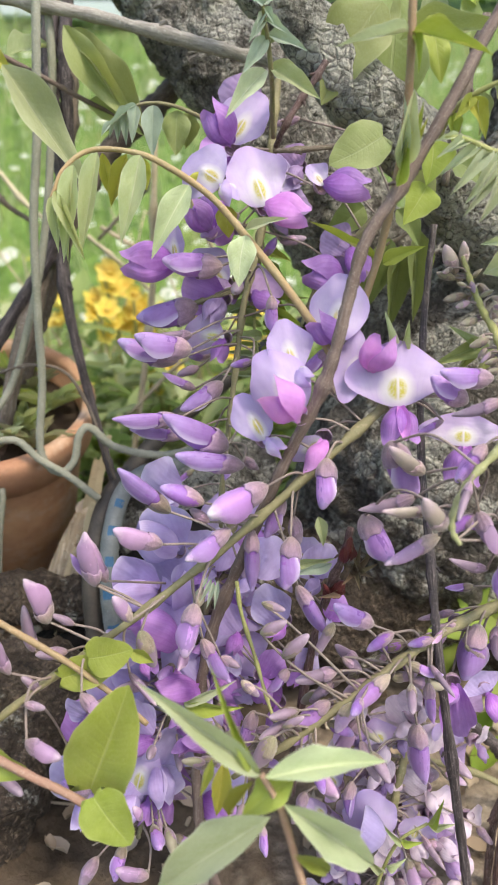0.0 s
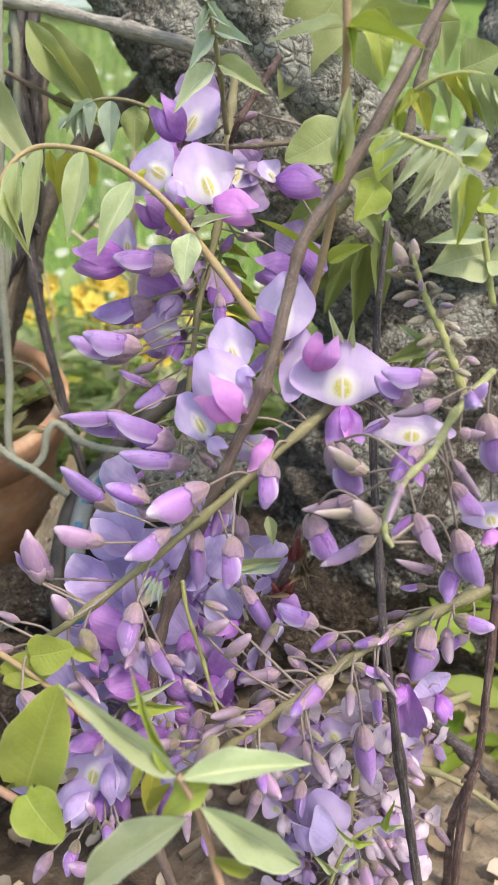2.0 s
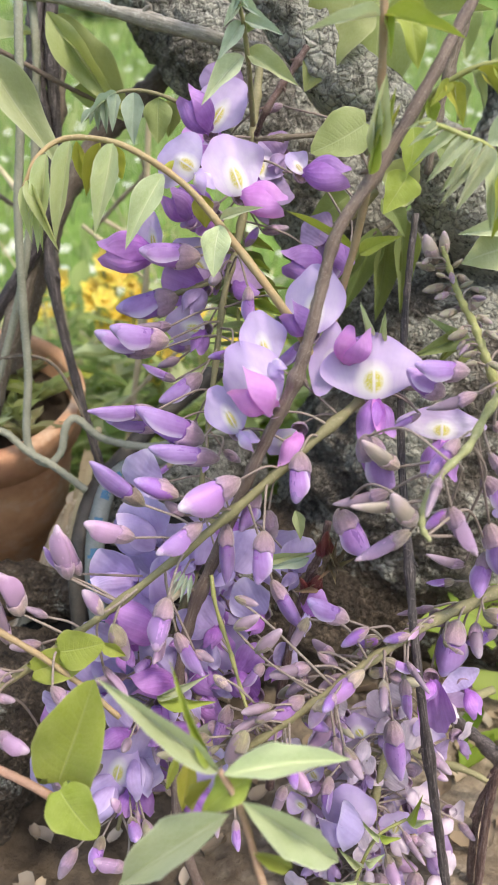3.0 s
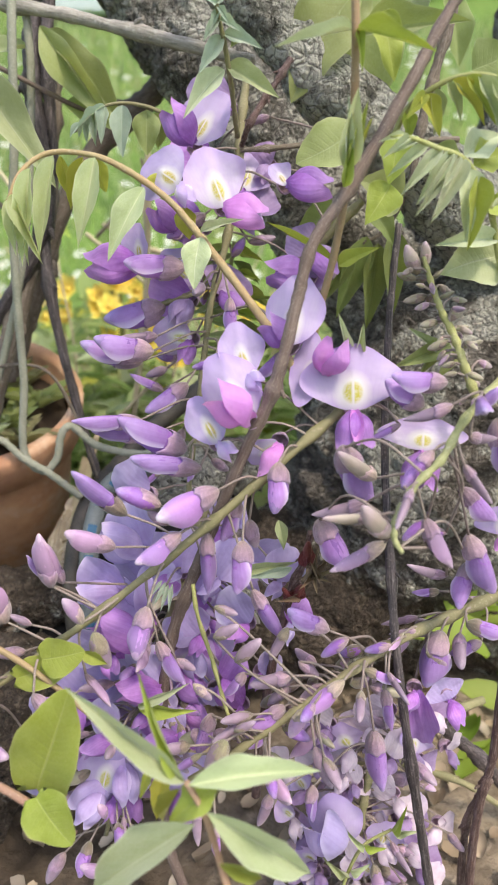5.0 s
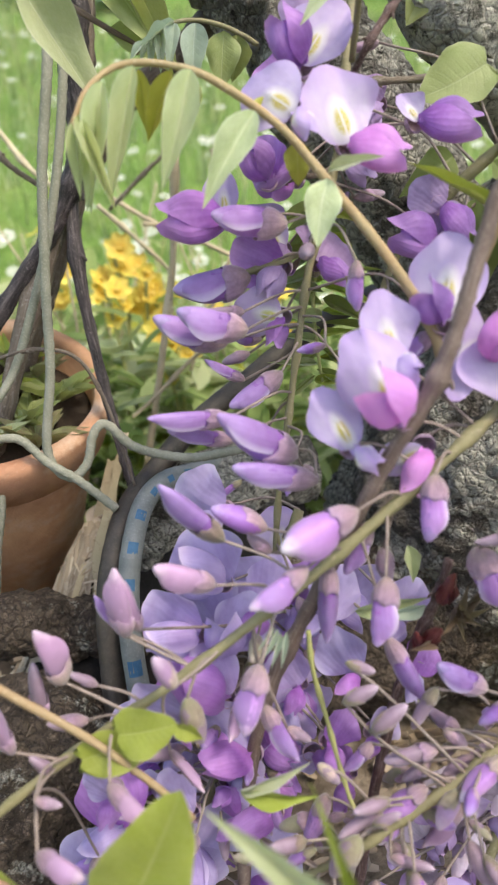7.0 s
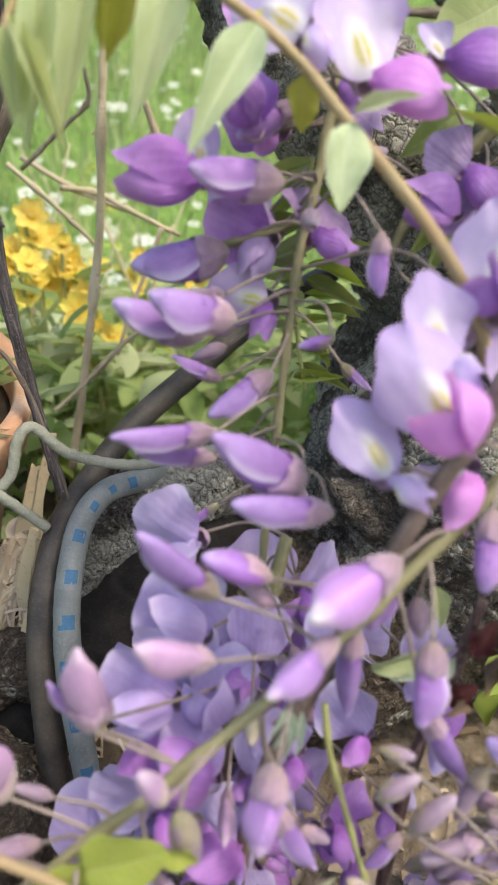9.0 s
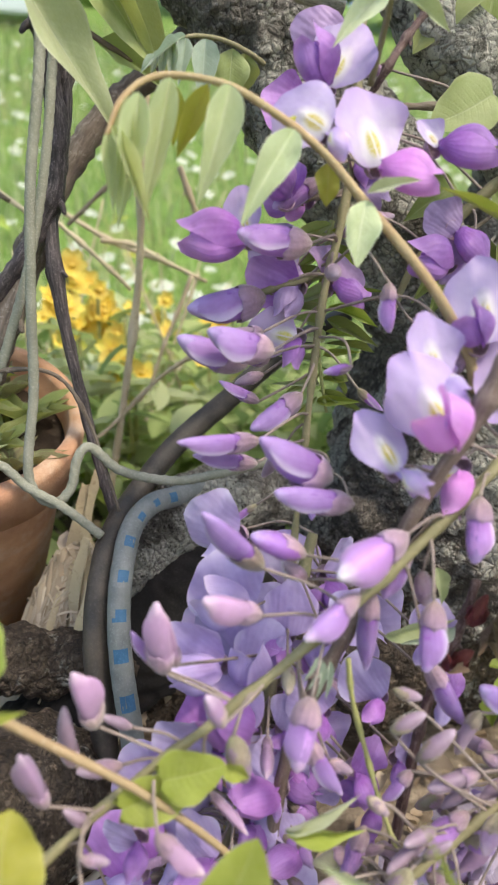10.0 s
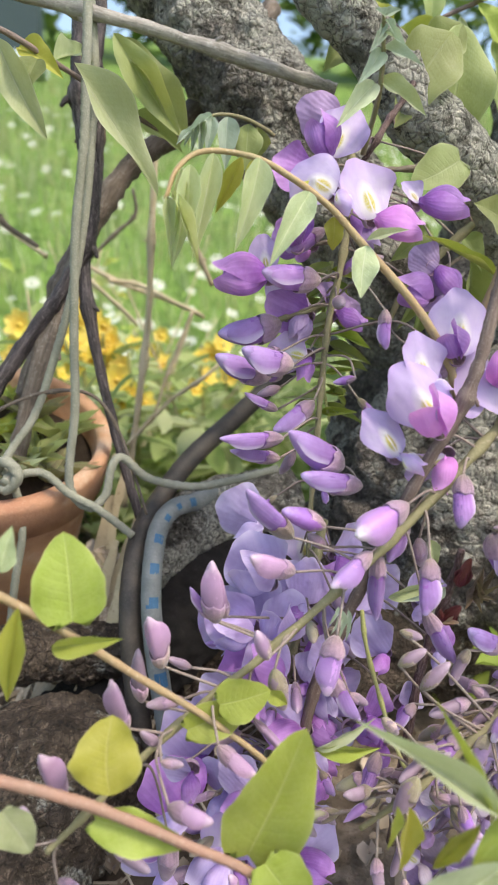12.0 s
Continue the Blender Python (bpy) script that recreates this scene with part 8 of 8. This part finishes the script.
leaf(budded, (0.0274, 0.0120, 0.1296), (0.0248, 0.0040, 0.1300), 0.0023, "dry", "young")
leaf(budded, (0.0298, 0.0120, 0.1316), (0.0317, 0.0040, 0.1399), 0.0016, "dry", "young")
leaf(budded, (0.0306, 0.0120, 0.1284), (0.0275, 0.0040, 0.1365), 0.0023, "dry", "young")
woody("green_runner", [(0.0442, 0.0500, 0.0147), (0.0618, 0.0450, 0.0234), (0.0794, 0.0400, 0.0228), (0.0972, 0.0360, 0.0181), (0.1200, 0.0300, 0.0032), (0.1421, 0.0300, -0.0190)], 0.0013, 0.0011, "green", "long olive green runner lying low behind the faded flowers", "vine", (0.5,))
woody("bare_twig", [(0.0219, 0.0750, 0.2832), (0.0180, 0.0730, 0.2772), (0.0128, 0.0720, 0.2700), (0.0082, 0.0700, 0.2627), (0.0058, 0.0750, 0.2569)], 0.0012, 0.0009, "red", "reddish side twig on the lichen-covered limb", "twig", (0.2, 0.45, 0.7))
woody("bare_twig", [(0.0055, 0.0800, 0.2560), (0.0172, 0.0840, 0.2569), (0.0354, 0.0900, 0.2588), (0.0520, 0.0940, 0.2594), (0.0852, 0.0980, 0.2605)], 0.0009, 0.0011, "brown", "grey-brown side twig in front of the trunk", "twig", (0.2, 0.45, 0.7))
woody("bare_twig", [(-0.0184, 0.0700, 0.2281), (-0.0079, 0.0720, 0.2308), (-0.0002, 0.0740, 0.2322), (0.0056, 0.0760, 0.2380)], 0.0008, 0.0006, "brown", "short dark twig behind the orange shoot", "twig", (0.2, 0.45, 0.7))
woody("bare_twig", [(-0.0239, 0.0660, 0.2051), (-0.0138, 0.0660, 0.2080), (-0.0056, 0.0680, 0.2110)], 0.0008, 0.0006, "green", "short dark stalk among the purple buds", "twig", (0.2, 0.45, 0.7))
woody("upright_twig", [(0.0723, 0.0700, 0.2966), (0.0676, 0.0660, 0.2807), (0.0631, 0.0620, 0.2629), (0.0607, 0.0600, 0.2449)], 0.0016, 0.0012, "brown", "brown upright stem behind the bright young shoots", "twig", (0.2, 0.45, 0.7))
